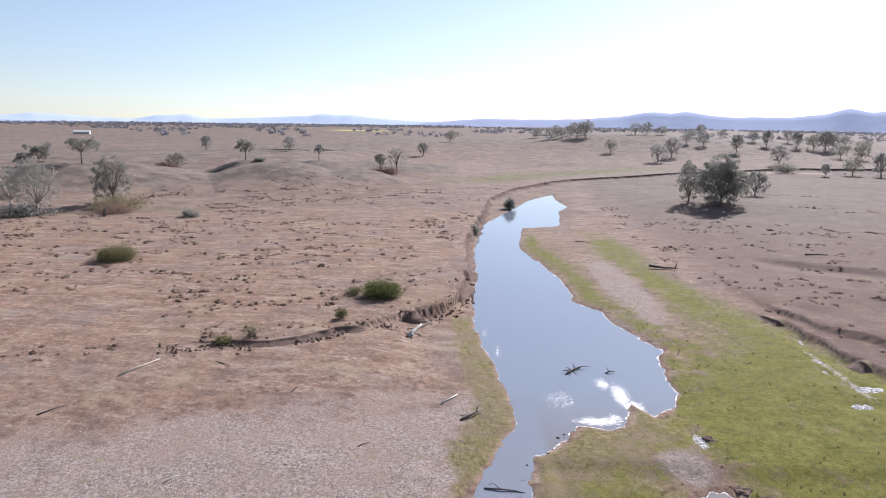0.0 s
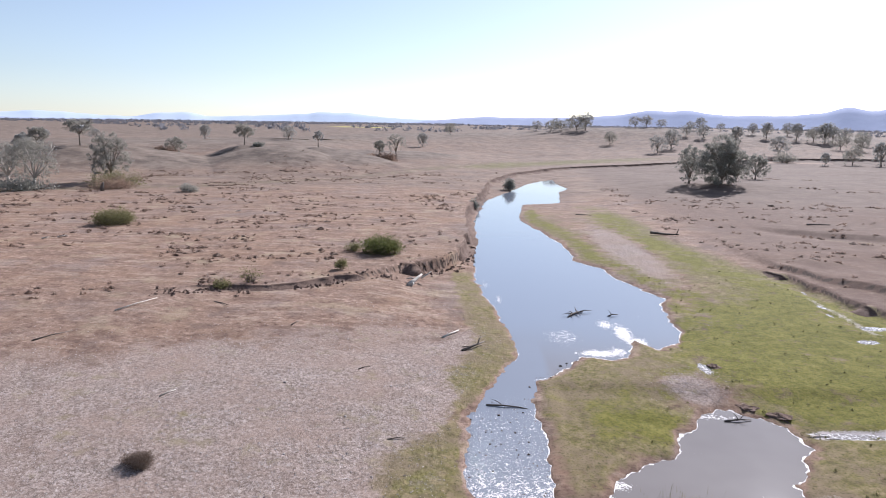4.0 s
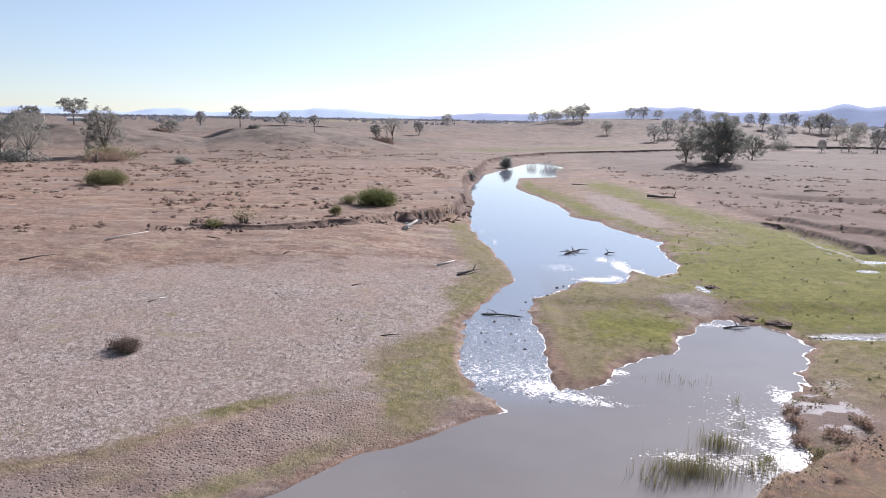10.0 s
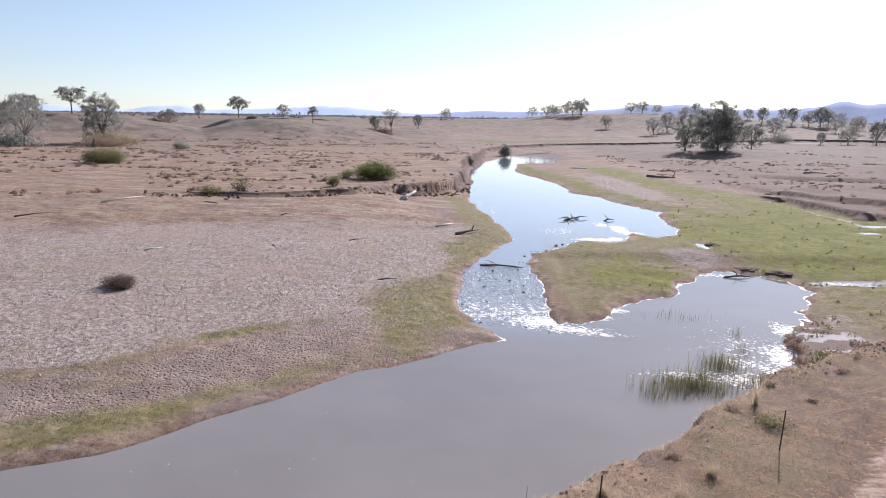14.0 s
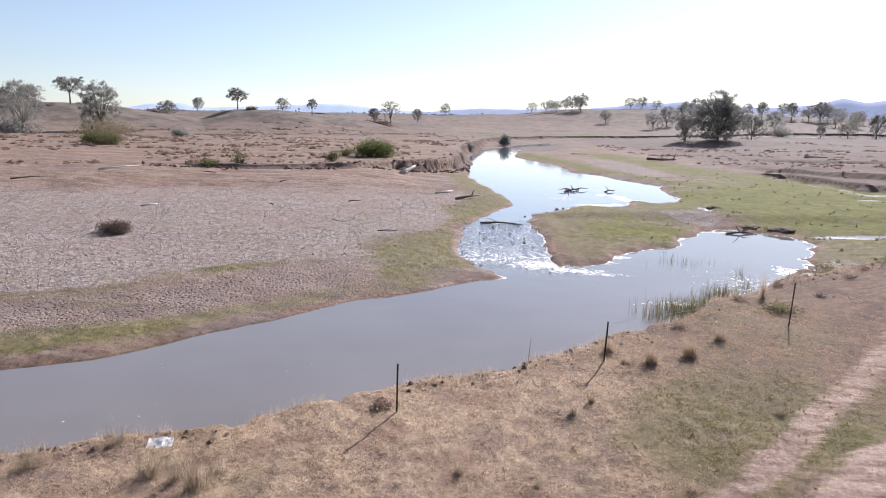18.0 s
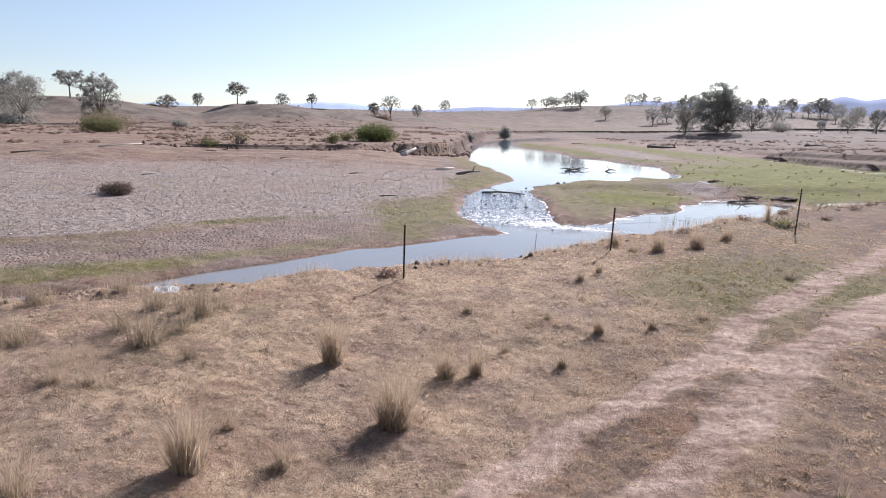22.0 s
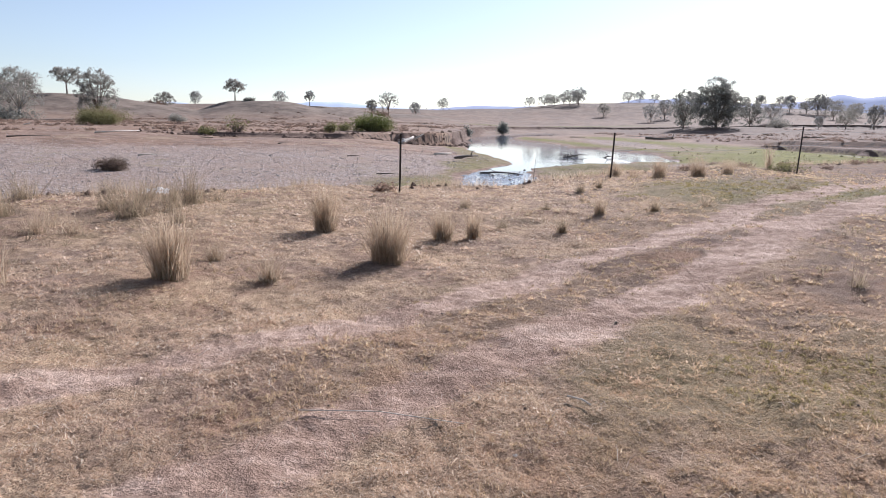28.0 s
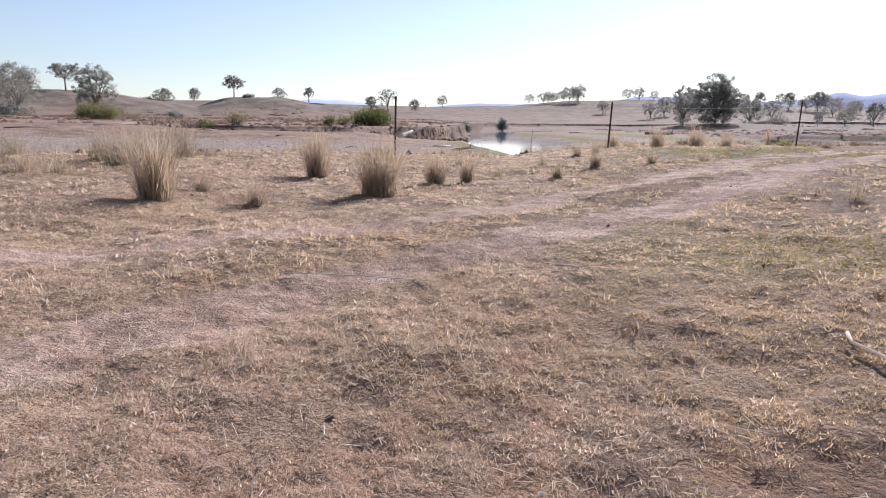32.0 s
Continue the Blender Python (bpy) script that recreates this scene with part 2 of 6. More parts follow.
    cover = calc(nt, "ADD", calc(nt, "MULTIPLY", attr(nt, "green"), 0.95), calc(nt, "ADD", calc(nt, "MULTIPLY", calc(nt, "SUBTRACT", patchy, 0.5), 2.4), calc(nt, "MULTIPLY", calc(nt, "SUBTRACT", blotch, 0.5), 1.8)))
    sward = calc(nt, "MULTIPLY", ramp(nt, cover, [(0.3, grey(0)), (0.75, grey(1))]), ramp(nt, attr(nt, "green"), [(0.05, grey(0)), (0.3, grey(1))]))
    green = mix(nt, ramp(nt, blotch, [(0.44, grey(0)), (0.56, grey(0.85))]), green, mix(nt, tufty, (0.14, 0.102, 0.064), (0.27, 0.2, 0.128)))
    green = mix(nt, broken(nt, attr(nt, "lush"), calc(nt, "ADD", calc(nt, "MULTIPLY", patch, 0.5), calc(nt, "MULTIPLY", blotch, 0.5)), 2.6), green, lush)
    green = mix(nt, ramp(nt, tufty, [(0.36, grey(0.75)), (0.5, grey(0))]), green, (0.06, 0.062, 0.018))
    c = mix(nt, calc(nt, "MULTIPLY", sward, 0.92), c, green)
    hoof = cells(nt, v, 4.0, "Distance")
    pugged = calc(nt, "MULTIPLY", attr(nt, "pug"), ramp(nt, hoof, [(0.12, grey(1)), (0.42, grey(0))]))
    c = mix(nt, calc(nt, "MULTIPLY", attr(nt, "pug"), 0.5), c, mix(nt, fine, (0.17, 0.13, 0.112), (0.31, 0.25, 0.22)))
    c = mix(nt, calc(nt, "MULTIPLY", pugged, 0.55), c, (0.095, 0.07, 0.057))
    c = mix(nt, broken(nt, attr(nt, "dirt"), calc(nt, "ADD", calc(nt, "MULTIPLY", smear, 0.7), calc(nt, "MULTIPLY", tufty, 0.3)), 1.45), c, dirt)
    c = mix(nt, broken(nt, attr(nt, "salt"), calc(nt, "ADD", calc(nt, "MULTIPLY", tufty, 0.6), calc(nt, "MULTIPLY", mid, 0.4)), 1.8), c, mix(nt, fine, (0.32, 0.27, 0.25), (0.62, 0.56, 0.53)))
    c = mix(nt, broken(nt, attr(nt, "bank"), calc(nt, "ADD", calc(nt, "MULTIPLY", fine, 0.5), calc(nt, "MULTIPLY", mid, 0.5)), 1.2), c, mud)
    c = mix(nt, calc(nt, "MULTIPLY", attr(nt, "hill"), 0.85), c, mix(nt, ramp(nt, calc(nt, "ADD", calc(nt, "MULTIPLY", wide, 0.5), calc(nt, "MULTIPLY", drift, 0.5)), [(0.42, grey(0)), (0.58, grey(1))]), (0.102, 0.08, 0.064), (0.225, 0.18, 0.145)))
    c = mix(nt, attr(nt, "crop"), c, (0.5, 0.44, 0.13))
    link(nt, c, b.inputs["Base Color"])
    h = calc(nt, "ADD", calc(nt, "MULTIPLY", fine, 0.7), calc(nt, "ADD", calc(nt, "MULTIPLY", mid, 0.7), calc(nt, "MULTIPLY", lump, calc(nt, "MULTIPLY", attr(nt, "gravel"), 1.05))))
    h = calc(nt, "SUBTRACT", h, calc(nt, "MULTIPLY", pugged, 1.4))
    h = calc(nt, "ADD", h, calc(nt, "ADD", calc(nt, "MULTIPLY", grit, 0.55), calc(nt, "MULTIPLY", tufty, 0.5)))
    bump(nt, b, h, 0.9, 0.055)
    return m


def water_material():
    m, nt, b = material("river_water", 0.03, 0.5)
    v = coords(nt)
    b.inputs["IOR"].default_value = 1.47
    silt = noise_tex(nt, v, 0.08, 3)
    body = ramp(nt, silt, [(0.3, (0.182, 0.156, 0.139)), (0.7, (0.222, 0.194, 0.174))])
    # upper reach and riffle: clearer water, with reflected sky blue put into its body
    body = mix(nt, attr(nt, "sky_tint"), body, (0.215, 0.236, 0.275))
    fine, lace = noise_tex(nt, v, 11, 5, 0.7), noise_tex(nt, v, 1.6, 6, 0.75)
    # a film of dried foam: a thin rim at the waterline and drifted rafts; flecks where the water is broken are sun
    # glints painted white
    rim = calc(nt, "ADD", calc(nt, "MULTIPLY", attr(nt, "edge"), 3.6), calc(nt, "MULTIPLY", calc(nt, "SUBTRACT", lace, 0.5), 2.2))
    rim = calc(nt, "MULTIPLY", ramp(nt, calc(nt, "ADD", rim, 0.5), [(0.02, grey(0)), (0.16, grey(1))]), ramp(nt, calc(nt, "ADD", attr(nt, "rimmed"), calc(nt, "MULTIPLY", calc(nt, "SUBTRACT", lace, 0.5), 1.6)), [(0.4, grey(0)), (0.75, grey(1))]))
    raft_glint = calc(nt, "ADD", attr(nt, "scum_glint"), calc(nt, "ADD", calc(nt, "MULTIPLY", calc(nt, "SUBTRACT", lace, 0.5), 2.0), calc(nt, "MULTIPLY", calc(nt, "SUBTRACT", noise_tex(nt, v, 4.5, 5, 0.7), 0.5), 3.0)))
    raft_glint = ramp(nt, raft_glint, [(0.62, grey(0)), (0.78, grey(1))])
    sun_glint = calc(nt, "ADD", noise_tex(nt, v, 5.2, 4, 0.8), calc(nt, "MULTIPLY", attr(nt, "rough"), 0.1))
    raft_glint = calc(nt, "MAXIMUM", raft_glint, calc(nt, "MULTIPLY", ramp(nt, sun_glint, [(0.668, grey(0)), (0.69, grey(1))]), ramp(nt, attr(nt, "rough"), [(0.15, grey(0)), (0.4, grey(1))])))
    foam_glint = calc(nt, "MAXIMUM", rim, raft_glint)
    link(nt, mix(nt, foam_glint, body, mix(nt, fine, (0.6, 0.53, 0.49), (0.86, 0.83, 0.8))), b.inputs["Base Color"])
    link(nt, ramp(nt, foam_glint, [(0.0, grey(0.03)), (0.6, grey(0.8))]), b.inputs["Roughness"])
    calm = noise_tex(nt, v, 1.5, 3)
    busy = noise_tex(nt, v, 6.5, 6, 0.8)
    h = calc(nt, "ADD", calc(nt, "MULTIPLY", calm, 0.012), calc(nt, "MULTIPLY", busy, calc(nt, "MULTIPLY", attr(nt, "rough"), 0.3)))
    h = calc(nt, "ADD", h, calc(nt, "MULTIPLY", foam_glint, 0.08))
    bump(nt, b, h, 1.0, 0.16)
    return m


def mottled(name, dark, light, scale, rough=0.9, relief=0.02, island=0.0, spec=0.2):
    m, nt, b = material(name, rough, spec)
    v = coords(nt)
    n1, n2 = noise_tex(nt, v, scale, 5, 0.7), noise_tex(nt, v, scale * 7, 4)
    c = ramp(nt, calc(nt, "ADD", calc(nt, "MULTIPLY", n1, 0.7), calc(nt, "MULTIPLY", n2, 0.3)), [(0.3, dark), (0.7, light)])
    if island:
        g = nt.nodes.new("ShaderNodeNewGeometry").outputs["Random Per Island"]
        c = mix(nt, calc(nt, "MULTIPLY", g, island), c, dark)
    link(nt, c, b.inputs["Base Color"])
    if relief:
        bump(nt, b, n2, 0.8, relief)
    return m


def blades_material(name, tones, glow=0.35):
    """Thin leaves or stems, each with its own tone; some light passes through."""
    m, nt, b = material(name, 0.75, 0.15)
    g = nt.nodes.new("ShaderNodeNewGeometry").outputs["Random Per Island"]
    c = ramp(nt, g, [(i / (len(tones) - 1), t) for i, t in enumerate(tones)])
    n = noise_tex(nt, coords(nt), 0.9, 3)
    c = mix(nt, ramp(nt, n, [(0.35, grey(0.35)), (0.65, grey(0))]), c, tones[0])
    link(nt, c, b.inputs["Base Color"])
    t = nt.nodes.new("ShaderNodeBsdfTranslucent")
    link(nt, c, t.inputs[0])
    s = nt.nodes.new("ShaderNodeMixShader")
    s.inputs[0].default_value = glow
    link(nt, b.outputs[0], s.inputs[1])
    link(nt, t.outputs[0], s.inputs[2])
    link(nt, s.outputs[0], nt.nodes["Material Output"].inputs[0])
    return m


GROUND = ground_material()
WATER = water_material()
# distance haze put into these three tones: lighter and bluer than the leaves
GUM_LEAF = blades_material("gum_leaf", [(0.23, 0.213, 0.184), (0.33, 0.31, 0.268), (0.42, 0.4, 0.345)], 0.5)
DARK_LEAF = blades_material("dark_leaf", [(0.175, 0.168, 0.146), (0.28, 0.272, 0.235), (0.39, 0.38, 0.33)], 0.5)
HAZED_LEAF = blades_material("hazed_leaf", [(0.26, 0.248, 0.23), (0.36, 0.346, 0.322), (0.46, 0.445, 0.41)], 0.5)
GREEN_LEAF = blades_material("green_leaf", [(0.066, 0.074, 0.024), (0.128, 0.14, 0.047), (0.195, 0.206, 0.075)], 0.55)
OLIVE_LEAF = blades_material("olive_leaf", [(0.11, 0.1, 0.05), (0.2, 0.185, 0.085), (0.28, 0.26, 0.12)], 0.5)
TWIGS = blades_material("dry_twigs", [(0.18, 0.118, 0.088), (0.28, 0.19, 0.143), (0.4, 0.29, 0.22)], 0.55)
DEAD_TWIGS = blades_material("dead_twigs", [(0.105, 0.075, 0.058), (0.17, 0.124, 0.096), (0.24, 0.178, 0.138)], 0.35)


def turf_material(name, tones):
    m = blades_material(name, tones, 0.68)
    nt = m.node_tree
    b, t = nt.nodes["Principled BSDF"], nt.nodes["Translucent BSDF"]
    c = b.inputs["Base Color"].links[0].from_socket
    v = coords(nt)
    olive, rust = noise_tex(nt, v, 0.55, 4, 0.65), noise_tex(nt, v, 1.7, 4, 0.65)
    c = mix(nt, ramp(nt, olive, [(0.5, grey(0)), (0.62, grey(0.55))]), c, (0.52, 0.4, 0.24))
    c = mix(nt, ramp(nt, rust, [(0.52, grey(0)), (0.66, grey(0.5))]), c, (0.66, 0.46, 0.335))
    link(nt, c, b.inputs["Base Color"])
    link(nt, c, t.inputs[0])
    return m


STRAW = blades_material("straw", [(0.3, 0.215, 0.148), (0.48, 0.36, 0.25), (0.7, 0.56, 0.41), (0.38, 0.28, 0.195)], 0.55)
STRAW_DARK = blades_material("weathered_straw", [(0.19, 0.14, 0.098), (0.33, 0.25, 0.17), (0.48, 0.38, 0.26), (0.26, 0.215, 0.125)], 0.55)
TURF = turf_material("turf", [(0.37, 0.262, 0.185), (0.67, 0.5, 0.37), (0.88, 0.74, 0.59), (0.51, 0.365, 0.262), (0.77, 0.57, 0.42), (0.95, 0.88, 0.77)])
TURF_OLIVE = turf_material("olive_turf", [(0.34, 0.24, 0.145), (0.58, 0.435, 0.26), (0.86, 0.67, 0.48), (0.46, 0.35, 0.195), (0.8, 0.555, 0.375), (0.95, 0.82, 0.66)])
TURF_GREEN = blades_material("green_turf", [(0.24, 0.194, 0.08), (0.38, 0.3, 0.13), (0.52, 0.405, 0.22), (0.3, 0.245, 0.1)], 0.6)
BLEACHED = blades_material("bleached_stalks", [(0.5, 0.39, 0.3), (0.78, 0.66, 0.53), (0.9, 0.82, 0.72), (0.62, 0.47, 0.36)], 0.5)
REED = blades_material("reed", [(0.09, 0.08, 0.035), (0.17, 0.155, 0.065), (0.32, 0.26, 0.14), (0.14, 0.145, 0.05)], 0.4)
BARK = mottled("bark", (0.12, 0.09, 0.07), (0.34, 0.28, 0.23), 1.2)
DEAD_WOOD = mottled("dead_wood", (0.07, 0.055, 0.045), (0.2, 0.165, 0.14), 2.0)
PALE_WOOD = mottled("bleached_wood", (0.36, 0.31, 0.26), (0.68, 0.62, 0.55), 2.0)
STEEL = mottled("weathered_steel", (0.015, 0.012, 0.01), (0.05, 0.04, 0.034), 14, 0.7, 0.003)
WIRE = mottled("galvanised_wire", (0.5, 0.49, 0.47), (0.75, 0.74, 0.72), 3, 0.5, 0)
STONE = mottled("river_stone", (0.36, 0.3, 0.27), (0.7, 0.63, 0.59), 1.5, 0.85, 0.01, 0.6)
CLOD = mottled("clod", (0.085, 0.062, 0.05), (0.22, 0.165, 0.132), 1.5, 0.95, 0.02, 0.5)
SLAB = mottled("white_sheet", (0.55, 0.5, 0.46), (0.84, 0.8, 0.76), 2.5, 0.6, 0.01)
# leaf tones of the far woods with grey-blue air haze mixed in
FAR_LEAF = blades_material("far_leaf", [(0.17, 0.165, 0.18), (0.22, 0.215, 0.232)], 0.5)
# the blue of hazy air is put into the colour of both ranges
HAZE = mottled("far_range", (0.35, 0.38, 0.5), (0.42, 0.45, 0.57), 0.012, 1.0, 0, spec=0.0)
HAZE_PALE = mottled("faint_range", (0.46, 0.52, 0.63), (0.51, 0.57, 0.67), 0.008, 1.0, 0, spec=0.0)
ROOFING = mottled("pale_roofing", (0.66, 0.62, 0.58), (0.78, 0.74, 0.7), 0.5, 0.95, 0)
WALLING = mottled("shed_wall", (0.4, 0.39, 0.37), (0.55, 0.54, 0.52), 0.5, 0.7, 0)


# ---- mesh helpers ----
def mesh_np(name, verts, faces, mat, smooth=False):
    """A mesh from arrays; faces is one array of quads or triangles, or a list of such arrays."""
    groups = [np.asarray(f, dtype=np.int32) for f in (faces if isinstance(faces, list) else [faces])]
    groups = [f for f in groups if len(f)]
    me = bpy.data.meshes.new(name)
    me.vertices.add(len(verts))
    me.vertices.foreach_set("co", np.ascontiguousarray(verts, dtype=np.float32).ravel())
    sizes = np.concatenate([np.full(len(f), f.shape[1], dtype=np.int32) for f in groups])
    me.loops.add(int(sizes.sum()))
    me.loops.foreach_set("vertex_index", np.concatenate([f.ravel() for f in groups]))
    me.polygons.add(len(sizes))
    me.polygons.foreach_set("loop_start", np.concatenate(([0], np.cumsum(sizes)[:-1])).astype(np.int32))
    me.polygons.foreach_set("use_smooth", np.full(len(sizes), smooth))
    me.update(calc_edges=True)
    me.validate()
    me.materials.append(mat)
    return me


def merge(pieces):
    """Joins (verts, quads, triangles) pieces into one."""
    vs, qs, ts, n = [], [], [], 0
    for v, q, t in pieces:
        vs.append(v)
        if len(q):
            qs.append(np.asarray(q) + n)
        if len(t):
            ts.append(np.asarray(t) + n)
        n += len(v)
    return np.concatenate(vs), [np.concatenate(g) for g in (qs, ts) if g]


def part(name, me, parent, label="", category="", group="", kind=""):
    ob = new(name, me)
    ob.parent = parent
    return tagged(ob, label, category, group, kind)


def thing(name, m, label, category, group="", kind=""):
    ob = new(name)
    ob.empty_display_size = 0.2
    ob.matrix_basis = m
    return tagged(ob, label, category, group, kind)


def tube(path, radii, sides=6):
    """A tapered limb along a path, with closed ends."""
    path, vs, qs, ts = [Vector(p) for p in path], [], [], []
    for i, p in enumerate(path):
        way = (path[min(i + 1, len(path) - 1)] - path[max(i - 1, 0)]).normalized()
        side = way.cross(Vector((0.31, 0.17, 1.0)) if abs(way.z) < 0.9 else Vector((1, 0.2, 0))).normalized()
        up = side.cross(way)
        for k in range(sides):
            a = 2 * math.pi * k / sides
            vs.append(p + (side * math.cos(a) + up * math.sin(a)) * radii[i])
    for i in range(len(path) - 1):
        for k in range(sides):
            a, b = i * sides + k, i * sides + (k + 1) % sides
            qs.append((a, b, b + sides, a + sides))
    end = (len(path) - 1) * sides
    for k in range(1, sides - 1):
        ts.append((0, k + 1, k))
        ts.append((end, end + k, end + k + 1))
    return np.array([tuple(v) for v in vs]), np.array(qs), np.array(ts)


def sprays(rng, centres, spreads, per, size, droop=0.4):
    """Small leaf blades in clumps round the centres."""
    centres, spreads = np.asarray(centres, float), np.asarray(spreads, float)
    n = len(centres) * per
    c = np.repeat(centres, per, axis=0)
    s = np.repeat(spreads, per)[:, None]
    p = c + np.clip(rng.normal(0, 0.5, (n, 3)), -1.2, 1.2) * s * (1, 1, 0.8)
    a = rng.normal(0, 1, (n, 3))
    a[:, 2] -= droop
    a /= np.linalg.norm(a, axis=1)[:, None]
    b = np.cross(a, rng.normal(0, 1, (n, 3)))
    b /= np.linalg.norm(b, axis=1)[:, None] + 1e-9
    l = size * rng.uniform(0.6, 1.5, (n, 1))
    w = l * rng.uniform(0.3, 0.55, (n, 1))
    v = np.stack([p, p + a * l * 0.5 + b * w, p + a * l, p + a * l * 0.5 - b * w], 1).reshape(-1, 3)
    return v, np.arange(n * 4).reshape(-1, 4), np.zeros((0, 3), int)


def blades(rng, base, length, lean, width):
    """Grass blades: each a bent strip that ends in a point."""
    n = len(base)
    az = rng.uniform(0, 2 * math.pi, n)
    out = np.stack([np.cos(az), np.sin(az), 0 * az], 1)
    side = np.stack([-np.sin(az), np.cos(az), 0 * az], 1)
    turn = rng.uniform(-1.2, 1.2, n)[:, None]
    side = side * np.cos(turn) + out * np.sin(turn)
    L, K, W = length[:, None], lean[:, None], width[:, None]
    up = np.array((0, 0, 1.0))
    mid = base + out * L * K * 0.35 + up * L * 0.6
    tip = base + out * L * K + up * L * np.clip(1 - 0.35 * K, 0.15, 1)
    v = np.stack([base - side * W, base + side * W, mid + side * W * 0.7, mid - side * W * 0.7, tip], 1).reshape(-1, 3)
    i = np.arange(n)[:, None] * 5
    return v, i + np.array([[0, 1, 2, 3]]), i + np.array([[3, 2, 4]])


# ---- plan of the land ----
def lattice(ix, iy, seed):
    h = np.sin(ix * 127.1 + iy * 311.7 + seed * 74.7) * 43758.5453
    return h - np.floor(h)


def vnoise(x, y, seed=0):
    ix, iy = np.floor(x), np.floor(y)
    fx, fy = x - ix, y - iy
    fx, fy = fx * fx * (3 - 2 * fx), fy * fy * (3 - 2 * fy)
    a, b = lattice(ix, iy, seed), lattice(ix + 1, iy, seed)
    c, d = lattice(ix, iy + 1, seed), lattice(ix + 1, iy + 1, seed)
    return (a * (1 - fx) + b * fx) * (1 - fy) + (c * (1 - fx) + d * fx) * fy


def fbm(x, y, octaves=4, seed=0):
    out, amp = 0 * x, 0.5
    for k in range(octaves):
        out = out + amp * (vnoise(x, y, seed + k) - 0.5)
        x, y, amp = x * 2.03 + 7.1, y * 2.03 + 3.7, amp * 0.5
    return out


def sstep(a, b, x):
    t = np.clip((x - a) / (b - a), 0, 1)
    return t * t * (3 - 2 * t)


def near_line(x, y, pts):
    """Distance to a line of points, positive on its left."""
    best, sign = np.full(x.shape, 1e9), np.ones(x.shape)
    for (ax, ay), (bx, by) in zip(pts, pts[1:]):
        dx, dy = bx - ax, by - ay
        t = np.clip(((x - ax) * dx + (y - ay) * dy) / (dx * dx + dy * dy), 0, 1)
        d = (x - ax - t * dx) ** 2 + (y - ay - t * dy) ** 2
        side = dx * (y - ay) - dy * (x - ax)
        closer = d < best - 1e-9
        best = np.where(closer, d, best)
        sign = np.where(closer, np.where(side >= 0, 1.0, -1.0), sign)
    return np.sqrt(best) * sign


def inside(x, y, pts):
    odd = np.zeros(x.shape, bool)
    for (ax, ay), (bx, by) in zip(pts, pts[1:] + pts[:1]):
        if ay != by:
            odd ^= ((ay > y) != (by > y)) & (x < (bx - ax) * (y - ay) / (by - ay) + ax)
    return odd


SHORE_LEFT = [(-90, 8), (-40, 14), (-26, 19), (-18.1, 22.3), (-16.4, 23.2), (-14.7, 24.3), (-13.1, 26), (-11.4, 28.1), (-9.4, 30.2), (-7.7, 32.3), (-6.3, 34.1), (-4.7, 34.7), (-0.6, 38.5),
              (1.5, 40.3), (0, 43.2), (-1.1, 46.1), (-1.8, 50.5), (-1.4, 56), (-0.5, 60.5), (0.4, 63.9), (1.5, 68.8), (3.7, 76.1), (2.7, 81.8),
              (0.5, 94.9), (-2.2, 111), (-3, 121), (-3.3, 136), (-3.3, 155), (-4.3, 179), (-3.9, 223), (0.3, 237), (4.5, 252), (16.7, 299), (24.3, 317), (30.6, 328)]
SHORE_RIGHT_UPPER = [(29.8, 304), (32.3, 280), (27.3, 265), (23.6, 227), (10.7, 220), (8.7, 194), (8.3, 183), (13.2, 163), (16.3, 146), (17.3, 136),
                     (16.3, 130), (21.3, 122), (23.8, 111), (27.9, 101.6), (25.9, 99), (25.5, 94), (24.9, 85), (24.3, 81.5), (20.7, 78.2), (18.2, 81),
                     (16.4, 75), (14.5, 74.3), (11.1, 75), (7.5, 69), (5.5, 66.7), (4.7, 63), (5, 56.8), (5.3, 50), (5.4, 44.5)]
SHORE_RIGHT_LOWER = [(7.7, 45), (11.4, 49.8), (16.1, 52.8), (17.4, 56.5), (20.4, 60.7), (23.5, 62.2), (27.7, 58.7), (28.6, 55), (25.6, 50.5), (21.6, 44.4),
                     (19.6, 40), (18.9, 36.5), (17.6, 33), (14.2, 30.8), (10.9, 27.9), (8, 25.2), (5.5, 23), (2, 21), (-1.5, 18.5), (-6, 16), (-12, 14), (-25, 9), (-90, -12)]
SHORE = SHORE_LEFT + SHORE_RIGHT_UPPER + SHORE_RIGHT_LOWER
CREST = [(-200, -60), (-60, -4), (-25, 4), (-9, 11), (-4.9, 12.5), (-1.9, 14.8), (0.9, 16.4), (3.5, 17.9), (6.5, 20.7), (9.8, 24.5), (13.7, 28.1), (18.5, 31), (27, 36), (42, 45), (70, 60), (250, 130)]
SCARP = [(-400, 20), (-90, 62), (-70, 74), (-53, 82.5), (-47.5, 86.6), (-40, 92), (-34, 92.5), (-28.5, 95.5), (-24.8, 100.5), (-19.8, 102.6), (-15.5, 109), (-11.2, 112.6),
         (-8.2, 116), (-6.2, 123), (-5.6, 148), (-7.4, 185), (-4.6, 224.6), (-1.2, 284.6), (8.2, 322.6), (24, 355), (42, 384), (80, 416), (128, 456), (208, 496), (283, 499), (700, 505)]
TERRACE = [(46, 400), (40, 260), (38, 215), (40, 187), (41.4, 155), (45, 137), (48, 123), (52, 116), (53, 108), (54, 99), (58, 88), (70, 74), (95, 60), (300, -20)]
STEP_UPPER = [(53, 124), (56, 112), (62, 104), (75, 94), (110, 78), (300, 20)]
STEP_FAR = [(60, 178), (75.6, 169), (92, 157), (130, 148), (300, 130)]
